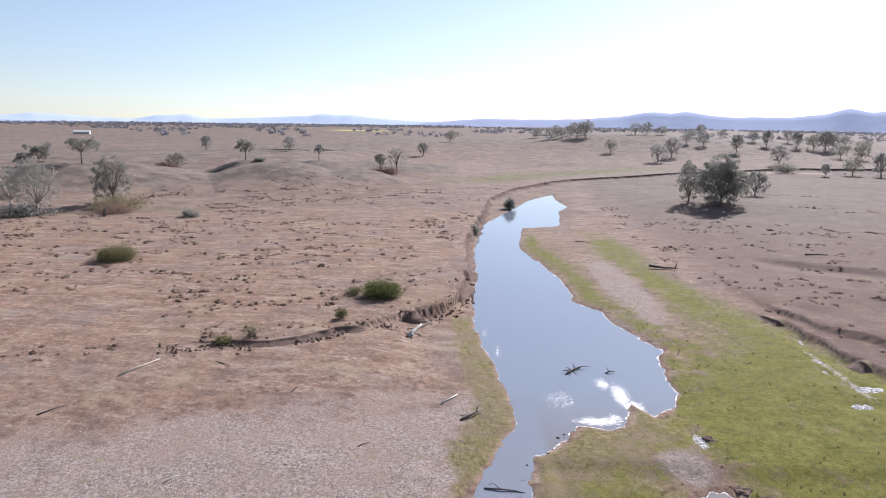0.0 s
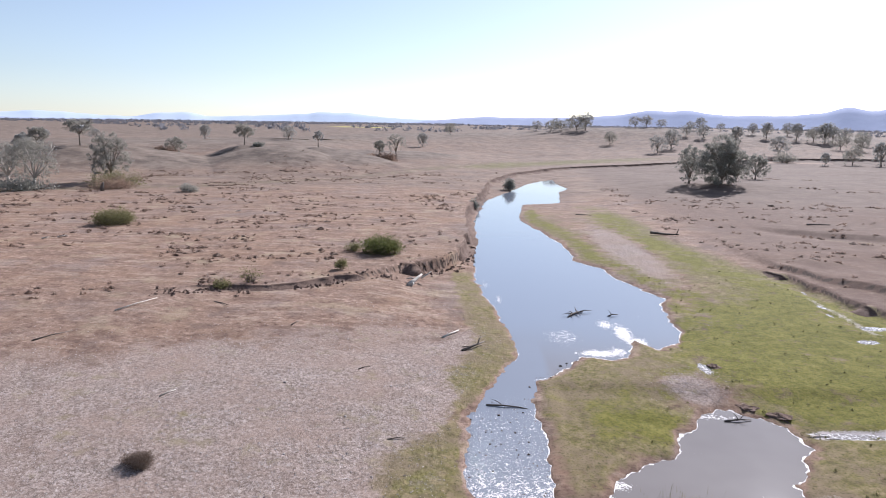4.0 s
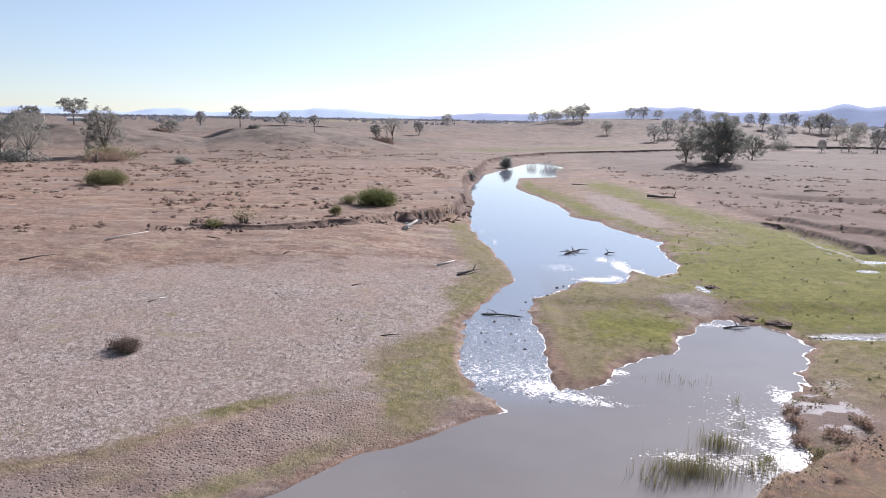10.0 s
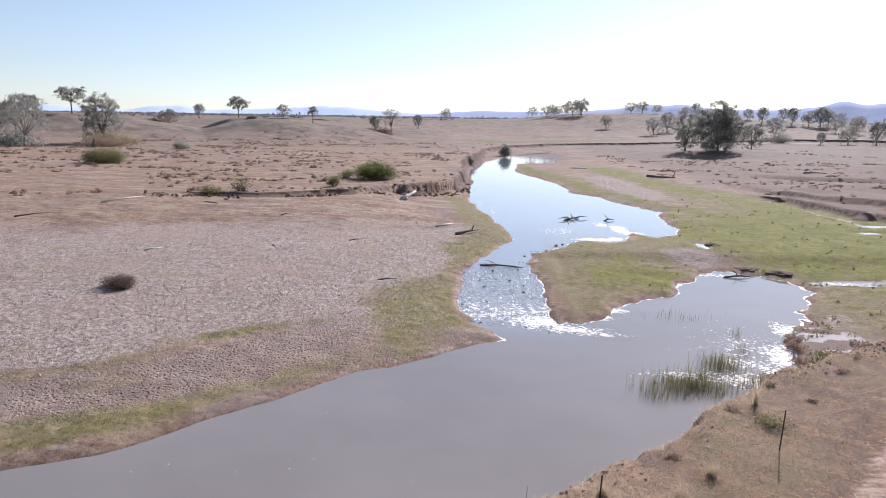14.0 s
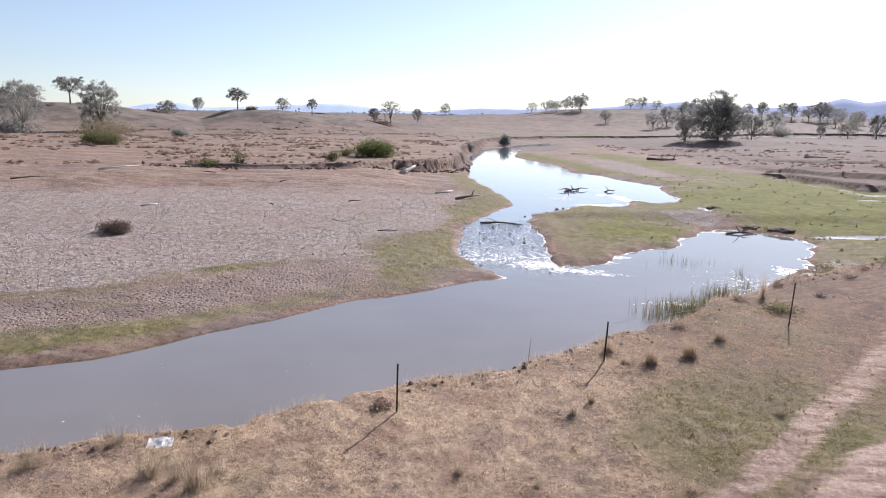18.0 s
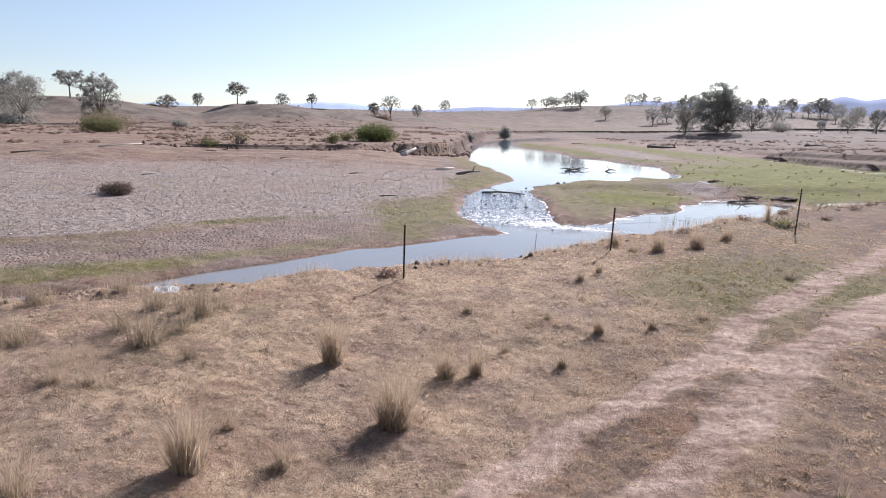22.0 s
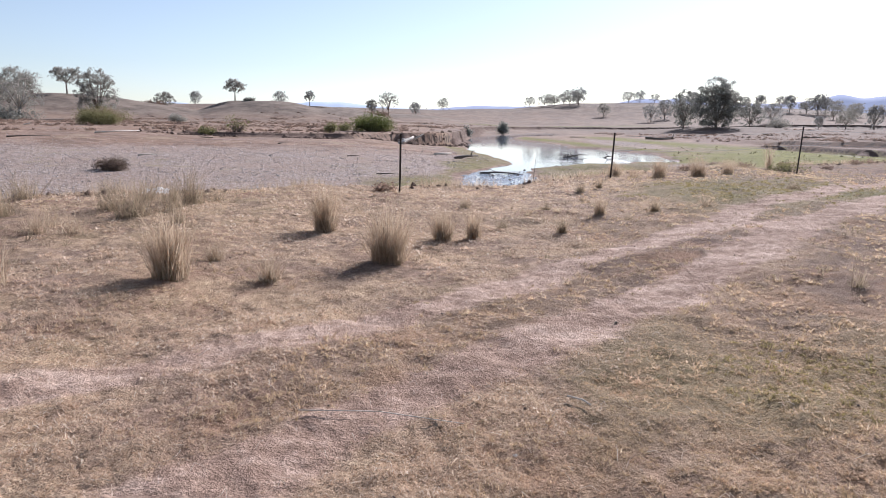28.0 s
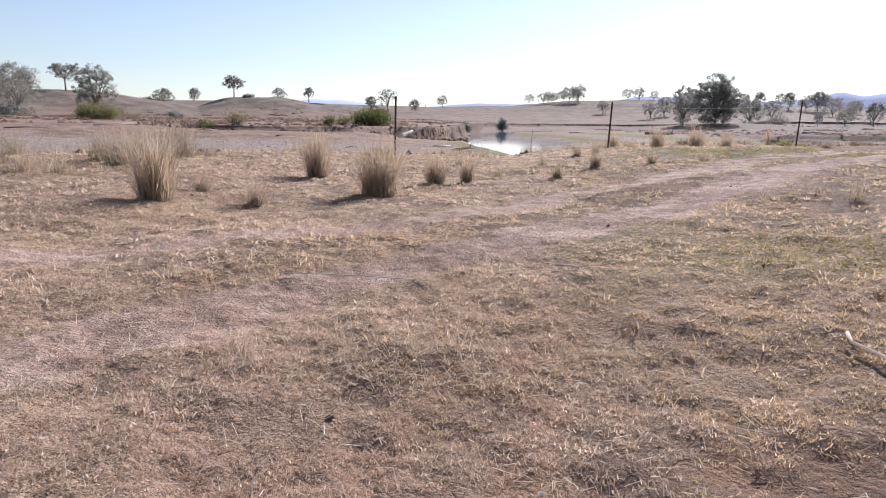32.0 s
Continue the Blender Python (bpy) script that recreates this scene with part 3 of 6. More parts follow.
RUT_A = [(-6, -0.5), (-1.47, 3.0), (-0.6, 3.8), (0.2, 4.65), (1.3, 6.1), (3.65, 8.4), (4.6, 9.9), (6.5, 12), (10.2, 16.2), (16, 23), (40, 45)]
RUT_B = [(-2.2, -0.6), (-0.75, 1.6), (-0.26, 2.32), (0.5, 3.25), (1.05, 3.85), (2.0, 4.9), (2.85, 5.9), (4.9, 8.5), (7, 10.6), (10.5, 13.6), (20, 24), (42, 43)]
POOLS = [(24, 71.2, 0.8, 1.8, 0.1), (51.2, 108.5, 0.4, 1.8, -0.2), (49.2, 98.5, 0.6, 2.0, 0.3), (48.2, 94, 0.4, 1.4, 0.1), (51, 88, 2.4, 1.3, 0.1), (47.4, 82.4, 2.4, 1.2, 0.1), (34.0, 57.4, 4.4, 0.7, 0.03)]
RIDGE = [(-70, 460, 9, 90), (-38, 440, 9.5, 80), (-24, 450, 9, 75), (-20, 450, 9.5, 75), (-17, 465, 10, 70), (-14.6, 490, 9.5, 90), (-10.5, 620, 9, 140), (-8, 700, 9, 150),
         (-4, 745, 8.5, 150), (-1.6, 760, 11, 150), (2, 780, 12, 150), (7, 790, 18, 140), (14, 790, 19, 140), (18, 800, 17, 160), (24, 820, 15, 180), (30, 850, 10, 190), (70, 850, 9, 190)]
FOOT = [(-420, 90), (-156, 197), (-104, 226), (-55, 278), (-21, 355), (-5, 420)]
MOUNDS = [(-112, 330, 34, 30, 10.2, -20), (-132, 344, 20, 22, 9.4, -20), (-190, 296, 52, 34, 11.0, -33), (-246, 262, 60, 40, 10.2, -40), (-156, 306, 22, 30, 6.0, -30), (-80, 352, 26, 26, 6.4, -14),
          (-105, 398, 26, 30, 7.0, -15), (-60, 440, 40, 40, 4.0, -8)]


def level(x, y):
    """The river's surface: the upper reach runs down a riffle to the lower pool."""
    west = np.clip((y - 43.0) / 18.0, 0, 1)
    east = sstep(63.5, 67, y)
    return -3.25 + 0.4 * (west + (east - west) * sstep(5.8, 8.0, x))


def shore(x, y):
    """Distance to the water's edge, negative on the water."""
    even = 1 - 0.8 * sstep(44, 38, y) * sstep(3, -1, x)
    wx = x + even * (1.5 * fbm(x * 0.33, y * 0.3, 3, 11) + 1.1 * fbm(x * 1.3, y * 1.1, 3, 12))
    wy = y + even * (2.2 * fbm(x * 0.33, y * 0.3, 3, 17) + 1.3 * fbm(x * 1.3, y * 1.1, 3, 18))
    d = np.abs(near_line(wx, wy, SHORE + SHORE[:1]))
    return np.where(inside(wx, wy, SHORE), -d, d)


def survey(x, y):
    """Heights and the weights of the ground's covers."""
    d, lv = shore(x, y), level(x, y)
    mid_x = np.interp(y, [0, 38, 50, 90, 130, 200, 300], [-60, 1, 2, 12, 8, 3, 22])
    east = sstep(-2, 2, x - mid_x)
    dp = np.maximum(d, 0)
    west_low = 0.1 * (1 - np.exp(-dp / 0.35)) + 1.22 * (1 - np.exp(-dp / 12)) + 0.007 * np.minimum(dp, 80)
    east_low = 0.18 * (1 - np.exp(-dp / 0.4)) + 0.45 * (1 - np.exp(-dp / 5)) + 0.008 * np.minimum(dp, 60)
    low = lv + west_low * (1 - east) + east_low * east
    sp = near_line(x, y, SCARP) + 1.6 * fbm(x * 0.35, y * 0.35, 4, 25) * sstep(124, 112, y)
    low = low + (0.55 + 0.45 * vnoise(x * 0.12, y * 0.05, 26)) * (1 - east) * sstep(30, 1.5, -sp) * sstep(8, 18, dp) * sstep(122, 108, y)
    jag = 1.6 * fbm(x * 0.3, y * 0.3, 2, 23) * sstep(150, 110, y) + 5.0 * fbm(x * 0.045, y * 0.045, 3, 24) * sstep(110, 190, y)
    s1 = near_line(x, y, TERRACE) + jag
    w1 = 0.9 + 6 * sstep(118, 135, y) + 4 * vnoise(x * 0.06, y * 0.06, 20) * sstep(118, 135, y)
    t1 = sstep(0, 1, s1 / w1 + 0.5)
    up = -1.75 + 1.5 * sstep(20, 90, s1) - 1.1 * sstep(230, 300, y) * sstep(90, 25, -sp)
    up = up + 0.35 * sstep(125, 112, y)
    low = low - 0.45 * np.exp(-(((s1 + 2.0) / 2.2) ** 2)) * sstep(121, 113, y) * sstep(40, 70, y)
    h = low * (1 - t1) + np.maximum(up, low) * t1
    s2 = near_line(x, y, STEP_UPPER) + jag
    h = h + (0.5 + 0.6 * vnoise(x * 0.15, y * 0.15, 28)) * sstep(-0.45, 0.45, s2) * sstep(50, 54, x) * sstep(170, 130, y)
    s3 = near_line(x, y, STEP_FAR) + jag
    h = h - 1.0 * sstep(2.5, 0, s3) * sstep(-14, -2, s3) * sstep(62, 76, x)
    wp = 0.85 + 0.03 * np.maximum(0, -x - 30) + 1.1 * sstep(120, 200, y) + 2.6 * sstep(300, 420, y)
    tp = sstep(0, 1, sp / wp + 0.5)
    fade = sstep(-34, -60, x) * sstep(46, 4, -sp) * (sp < 2) * sstep(-140, -90, -np.abs(y - 80) - 60)
    fade = np.clip(fade + 0.75 * sstep(0.5, 0.66, vnoise(x * 0.11, y * 0.03, 27)) * sstep(-10, -16, x) * sstep(14, 1, -sp) * (sp < 2) * sstep(120, 112, y), 0, 1)
    plateau = 0.05 + 0.9 * fbm(x * 0.02, y * 0.02, 3, 31)
    h = h * (1 - fade) + np.maximum(plateau - 0.18, h) * fade
    h = h * (1 - tp) + np.maximum(plateau, h) * tp
    sn = near_line(x, y, CREST) + 0.35 * jag + 0.9 * fbm(x * 0.9, y * 0.9, 4, 22)
    wn_ = 1.5 + 0.16 * np.clip(x - 11, 0, 14)
    tn = sstep(0, 1, -sn / wn_ + 0.75 + 0.2 * sstep(10, 22, x))
    bank_top = 0.2 + 0.11 * sstep(-9, -7, x) * sstep(-1.8, -3.2, x) - 0.22 * sstep(8, 11, x) + 0.09 * sstep(0.0, 6.0, -sn) + 0.2 * sstep(0.5, 4.5, x)
    h = h * (1 - tn) + np.maximum(bank_top, lv + 0.2) * tn
    h = np.where(d < 0, np.minimum(h, lv - np.minimum(0.9, -0.22 * d)), np.maximum(h, lv + 0.05 * np.minimum(d * 3, 1)))
    r, az = np.hypot(x, y), np.degrees(np.arctan2(x, y))
    ra = np.array(RIDGE)
    D, Z, W = (np.interp(az, ra[:, 0], ra[:, k]) for k in (1, 2, 3))
    D = D + 26 * fbm(az * 0.12, 0 * az, 2, 41)
    front, back = np.exp(-(((D - r) / W) ** 2)), 0.35 + 0.65 * np.exp(-(((r - D) / 260) ** 2))
    mounds = 0 * x
    far = sstep(215, 270, r) * sstep(-20, 20, y)
    h = h + far * Z * np.where(r < D, front, back * sstep(4200, 900, r))
    for mx, my, rx, ry, mh, turn in MOUNDS:
        c_, s_ = math.cos(radians(turn)), math.sin(radians(turn))
        wx, wy = x + 14 * fbm(x * 0.03, y * 0.03, 3, 43), y + 14 * fbm(x * 0.03, y * 0.03, 3, 44)
        u, w = ((wx - mx) * c_ - (wy - my) * s_) / rx, ((wx - mx) * s_ + (wy - my) * c_) / ry
        q = u * u + w * w
        knoll = mh * np.exp(-np.where(q < 60, q, 60) ** 1.25)
        h = np.where(far > 0, h + np.maximum(knoll - np.maximum(h - plateau, 0) * 0.85, 0), h)
        mounds = np.maximum(mounds, np.exp(-q))
    h = h + 5 * far * sstep(350, 900, r) * fbm(x * 0.006, y * 0.006, 4, 47) + 1.2 * far * fbm(x * 0.03, y * 0.03, 3, 53) * sstep(250, 400, r)
    for px, py, rx, ry, turn in POOLS:
        u, w = (x - px) * math.cos(turn) + (y - py) * math.sin(turn), -(x - px) * math.sin(turn) + (y - py) * math.cos(turn)
        h = h - 0.3 * np.exp(-((u / rx) ** 2 + (w / ry) ** 2) * 0.8)
    dry_land = sstep(-0.1, 0.6, d)
    h = h + dry_land * (0.10 * fbm(x * 0.9, y * 0.9, 4, 61) + 0.05 * fbm(x * 5, y * 5, 3, 67) * sstep(90, 30, r))
    close = sstep(14, 5, r)
    h = h + tn * ((0.05 + 0.03 * sstep(5, 9, r)) * fbm(x * 3.2, y * 3.2, 3, 63) * sstep(26, 12, r) + close * (0.036 * fbm(x * 9, y * 9, 4, 64)))
    # covers
    lowland = (1 - tp) * (1 - tn) * (1 - t1)
    west = 1 - east
    gravel = lowland * west * sstep(0.4, 3, d) * sstep(3, 40, -sp) * sstep(112, 70, y) * (0.62 + 0.5 * vnoise(x * 0.06 + y * 0.05, y * 0.16 - x * 0.1, 19))
    bars = np.exp(-(((x - 21) / 3.5) ** 2 + ((y - 66) / 4) ** 2)) + np.exp(-(((x - 28.5 + 0.06 * (y - 140)) / 5.5) ** 2 + ((y - 142) / 34) ** 2))
    gravel = gravel * sstep(7, 10.5, d + 20 * sstep(38, 44, y))
    gravel = np.clip(gravel + bars * east * lowland, 0, 1)
    patch = 1.0 * np.exp(-(((x + 4.2) / 3.2) ** 2 + ((y - 44.5) / 8) ** 2)) + 0.7 * sstep(4.5, 1.5, d) * sstep(0.3, 1, d) * west * sstep(40, 44, y) * sstep(76, 66, y) + 1.0 * np.exp(-(((d - 1.6) / 1.3) ** 2)) * west * sstep(38, 32, y) * (0.35 + 0.9 * vnoise(x * 0.3, y * 0.3, 5))
    patch = patch + 0.62 * np.exp(-(((d - 8.5) / 1.2) ** 2)) * west * sstep(42, 36, y) + 0.95 * sstep(4.6, 1.0, np.abs(d - 2.2)) * west * sstep(60, 66, y) * sstep(120, 112, y)
    for cx, cy, along_, across, turn, much in ((-8.6, 30.6, 3.2, 0.9, 52, 1.7), (-15.8, 24.3, 4.2, 1.3, 33, 1.5), (-20.5, 24.0, 4.5, 2.0, 25, 1.0), (-18.2, 29.4, 2.2, 1.0, 30, 0.6), (-13.5, 38.4, 6.5, 0.7, 33, 0.7), (-5.0, 46.5, 2.4, 4.5, 10, 0.9), (-4.4, 38.6, 1.4, 2.2, 20, 0.9), (-27.5, 53, 6, 0.9, 8, 0.4)):
        c_, s_ = math.cos(radians(turn)), math.sin(radians(turn))
        u, w = (x - cx) * c_ + (y - cy) * s_, (y - cy) * c_ - (x - cx) * s_
        patch = patch + much * np.exp(-((u / along_) ** 2 + (w / across) ** 2)) * west * sstep(0.35, 0.9, d)
    flats = east * lowland * sstep(0.3, 2, d) * (0.52 + 0.36 * sstep(0.35, 0.65, vnoise(x * 0.13, y * 0.06, 9))) * sstep(240, 150, y) + 0.5 * east * lowland * np.exp(-(((d - 3.5) / 3.2) ** 2)) * sstep(225, 190, y)
    meadow = east * lowland * np.exp(-(((x - 38) / 13) ** 2 + ((y - 78) / 19) ** 2)) + east * lowland * 0.8 * np.exp(-((s1 + 7) / 6) ** 2) * sstep(230, 180, y)
    meadow = meadow + 0.5 * np.exp(-(((x - 13) / 7) ** 2 + ((y - 58) / 9) ** 2)) * east
    rushes = 1.25 * np.exp(-(((x - 29) / 8) ** 2 + ((y - 47) / 7) ** 2)) + 0.9 * np.exp(-(((x - 24) / 5) ** 2 + ((y - 36) / 5) ** 2))
    lawn = 0.34 * tn * sstep(3, 9, x) * sstep(3, 9, y) + 0.5 * tn * np.exp(-(((x - 6.8) / 3.6) ** 2 + ((y - 13.0) / 2.6) ** 2)) + 0.4 * tn * np.exp(-(((x - 4.5) / 3.4) ** 2 + ((y - 12.3) / 3.6) ** 2)) + 0.6 * tn * np.exp(-(((x - 2.8) / 2.4) ** 2 + ((y - 2.9) / 1.6) ** 2))
    far_green = 0.95 * np.exp(-((sp - 30) / 20) ** 2) * sstep(320, 380, y) * sstep(200, 60, x) + 0.55 * sstep(1.5, 5, s3 * -1) * sstep(12, 5, s3 * -1) * sstep(70, 80, x)
    muddy = np.exp(-(((x - 22.6) / 4.2) ** 2 + ((y - 41.4) / 5.4) ** 2))
    green = np.clip((patch + flats + meadow + 0.7 * rushes) * dry_land + lawn + far_green, 0, 1) * (1 - bars) * (1 - 0.9 * muddy)
    lush = np.clip(1.25 * np.exp(-(((x - 40) / 13) ** 2 + ((y - 76) / 17) ** 2)) + 0.75 * np.exp(-(((x - 16) / 4) ** 2 + ((y - 57.5) / 2.5) ** 2)) + 0.22 * patch + 0.7 * meadow + 0.5 * np.exp(-(((d - 4) / 3.0) ** 2)) * east * sstep(85, 100, y) + 0.12 * east * lowland + lawn * 0.2 + 0.6 * far_green, 0, 1)
    salt = 1.05 * np.exp(-(((x - 22.4) / 2.4) ** 2 + ((y - 41.8) / 3.6) ** 2)) * sstep(0.36, 0.56, vnoise(x * 1.1, y * 1.1, 68)) + 0.5 * np.exp(-(((x - 25.5) / 1.4) ** 2 + ((y - 46.5) / 1.6) ** 2)) + 1.05 * np.exp(-(((y - 57.5 - 0.03 * (x - 32)) / 0.85) ** 2)) * sstep(28, 30, x) * sstep(46, 36, x)
    salt = salt + 0.45 * np.exp(-(((x - 49.5) / 1.2) ** 2)) * sstep(80, 86, y) * sstep(108, 100, y) + 0.4 * np.exp(-(((x - 24.5) / 0.9) ** 2 + ((y - 71) / 2.2) ** 2)) + 0.34 * np.exp(-(((x - 93) / 9) ** 2 + ((y - 200) / 14) ** 2))
    salt = salt + 0.4 * sstep(0.02, 0.12, d) * sstep(0.8, 0.3, d) * west * sstep(42, 38, y)
    ra_, rb_ = np.abs(near_line(x, y, RUT_A)), np.abs(near_line(x, y, RUT_B))
    between = sstep(1.9, 1.3, ra_ + rb_)
    beyond = sstep(-0.25, -0.8, near_line(x, y, RUT_B) + 0.3 * fbm(x * 1.5, y * 1.5, 3, 55)) * sstep(-0.6, 0.6, x)
    wide = (0.27 + 0.022 * np.maximum(x, 0)) * (0.75 + 0.5 * vnoise(x * 1.3, y * 1.3, 66))
    dirt = np.clip((0.88 * np.exp(-((ra_ / wide) ** 2)) + 1.08 * np.exp(-((rb_ / (1.1 * wide)) ** 2))) * (1 - 0.2 * sstep(5, 10, x)), 0, 1) * tn
    slope_bank = 4 * (tp * (1 - tp) * sstep(-62, -38, x) + 0.7 * tn * (1 - tn) * sstep(16, 9, x) + 0.8 * t1 * (1 - t1) * sstep(124, 116, y) + 1.0 * sstep(-0.6, 0.6, s2) * (1 - sstep(-0.6, 0.6, s2)) * sstep(50, 54, x) * sstep(135, 120, y))
    slope_bank = slope_bank + 3.2 * t1 * (1 - t1) * sstep(118, 126, y) * sstep(215, 190, y) * sstep(0.5, 0.7, vnoise(x * 0.9, y * 0.9, 21)) * 0.6
    wet = sstep(0.22, 0.03, d)
    bank = np.clip(np.maximum(slope_bank, wet * (0.2 + 0.35 * east)), 0, 1)
    pug = np.clip(west * lowland * sstep(0.15, 0.5, d) * sstep(9.5, 7.0, d) * sstep(44, 38, y) + 0.9 * np.exp(-(((x - 22.5) / 4) ** 2 + ((y - 40) / 5) ** 2)) * dry_land, 0, 1) * (1 - 0.85 * np.clip(patch, 0, 1))
    road = 0.8 * np.exp(-(((r - 515 - 3 * (az - 22)) / 10) ** 2)) * sstep(17, 20, az) * sstep(28, 25, az)
    dirt = np.clip(dirt + road, 0, 1)
    crop = np.exp(-(((az + 11.2) / 2.3) ** 4)) * sstep(1650, 1700, r) * sstep(1950, 1900, r)
    foot = near_line(x, y, FOOT) + 4 * fbm(x * 0.05, y * 0.05, 3, 29)
    h = h - 0.7 * sstep(-1.5, 1.5, foot) * sstep(30, 4, foot) * sstep(60, 40, y * 0 + np.abs(x + 90) - 30)
    bank = np.maximum(bank, 0.62 * np.exp(-((foot / 2.2) ** 2)) * sstep(-15, -40, x))
    green = np.clip(green + 0.5 * sstep(0, 3, foot) * sstep(20, 8, foot) * sstep(-10, -40, x), 0, 1)
    hill = far * np.maximum(np.maximum(sstep(2.2, 0.6, -np.log(mounds + 1e-9)), 0.45 + 0.3 * sstep(500, 900, r)), np.where(r < D, front, back) * sstep(1500, 700, r))
    return h, dict(hill=hill, terrace=1 - tn, loam=np.clip(t1 * (1 - tp) * sstep(40, 60, x) + tn * np.maximum(np.maximum(0.9 * sstep(2.5, 7, x) * sstep(5, 8, y), 0.72 * between * sstep(-2, 0.5, x)), (0.4 + 0.22 * sstep(2, 5, y)) * beyond) + 0.9 * muddy + 0.5 * tn * np.exp(-(((x - 2.6) / 1.6) ** 2 + ((y - 8.0) / 2.2) ** 2)) + 0.9 * tn * sstep(12, 20, x) + 0.9 * tn * np.exp(-(((x - 1.4) / 0.7) ** 2 + ((y - 0.62) / 0.3) ** 2)) + 0.7 * tn * np.exp(-(((x - 0.35) / 0.5) ** 2 + ((y - 1.3) / 0.2) ** 2)), 0, 1), lush=lush, salt=np.clip(salt, 0, 1), gravel=gravel, green=green, dirt=dirt, bank=bank, crop=crop, pug=pug)


def ground_z(x, y):
    return float(survey(np.array([float(x)]), np.array([float(y)]))[0][0])


def heights(x, y):
    return survey(x, y)[0]


# ---- the ground, one sheet to the horizon ----
def build_ground():
    az = np.radians(np.concatenate([np.linspace(-180, -46, 40, endpoint=False), np.linspace(-46, 40, 580, endpoint=False), np.linspace(40, 180, 40)]))
    rad = np.concatenate([[0.02, 0.3, 0.6], np.geomspace(0.9, 4350, 980)])
    A, R = np.meshgrid(az, rad)
    x, y = (R * np.sin(A) + 0.4), (R * np.cos(A) - 1.2)
    h, covers = survey(x.ravel(), y.ravel())
    v = np.stack([x.ravel(), y.ravel(), h], 1)
    na, i = len(az), np.arange(len(rad) - 1)[:, None] * len(az)
    k = np.arange(na - 1)[None]
    q = np.stack([i + k, i + k + 1, i + k + 1 + na, i + k + na], -1).reshape(-1, 4)[:, ::-1]
    me = mesh_np("ground", v, q, GROUND, True)
    for name, w in covers.items():
        me.attributes.new(name, "FLOAT", "POINT").data.foreach_set("value", w.astype(np.float32))
    return tagged(new("ground", me), "dry grazing land with gravel bars, cut banks and green flats", "ground", kind="structure")


build_ground()


def earth_material():
    m, nt, b = material("bank_earth", 0.95, 0.1)
    v = coords(nt)
    n1, n2 = noise_tex(nt, v, 0.6, 6, 0.75), noise_tex(nt, v, 5, 5, 0.7)
    c = ramp(nt, calc(nt, "ADD", calc(nt, "MULTIPLY", n1, 0.6), calc(nt, "MULTIPLY", n2, 0.4)), [(0.32, (0.085, 0.055, 0.042)), (0.52, (0.168, 0.113, 0.088)), (0.7, (0.28, 0.2, 0.16))])
    link(nt, c, b.inputs["Base Color"])
    bump(nt, b, calc(nt, "ADD", n1, calc(nt, "MULTIPLY", n2, 0.5)), 1.0, 0.25)
    return m


EARTH = earth_material()


def along(pts, step):
    out = []
    for (ax, ay), (bx, by) in zip(pts, pts[1:]):
        n = max(2, int(math.hypot(bx - ax, by - ay) / step))
        out += [(ax + (bx - ax) * k / n, ay + (by - ay) * k / n) for k in range(n)]
    return np.array(out + [pts[-1]], float)


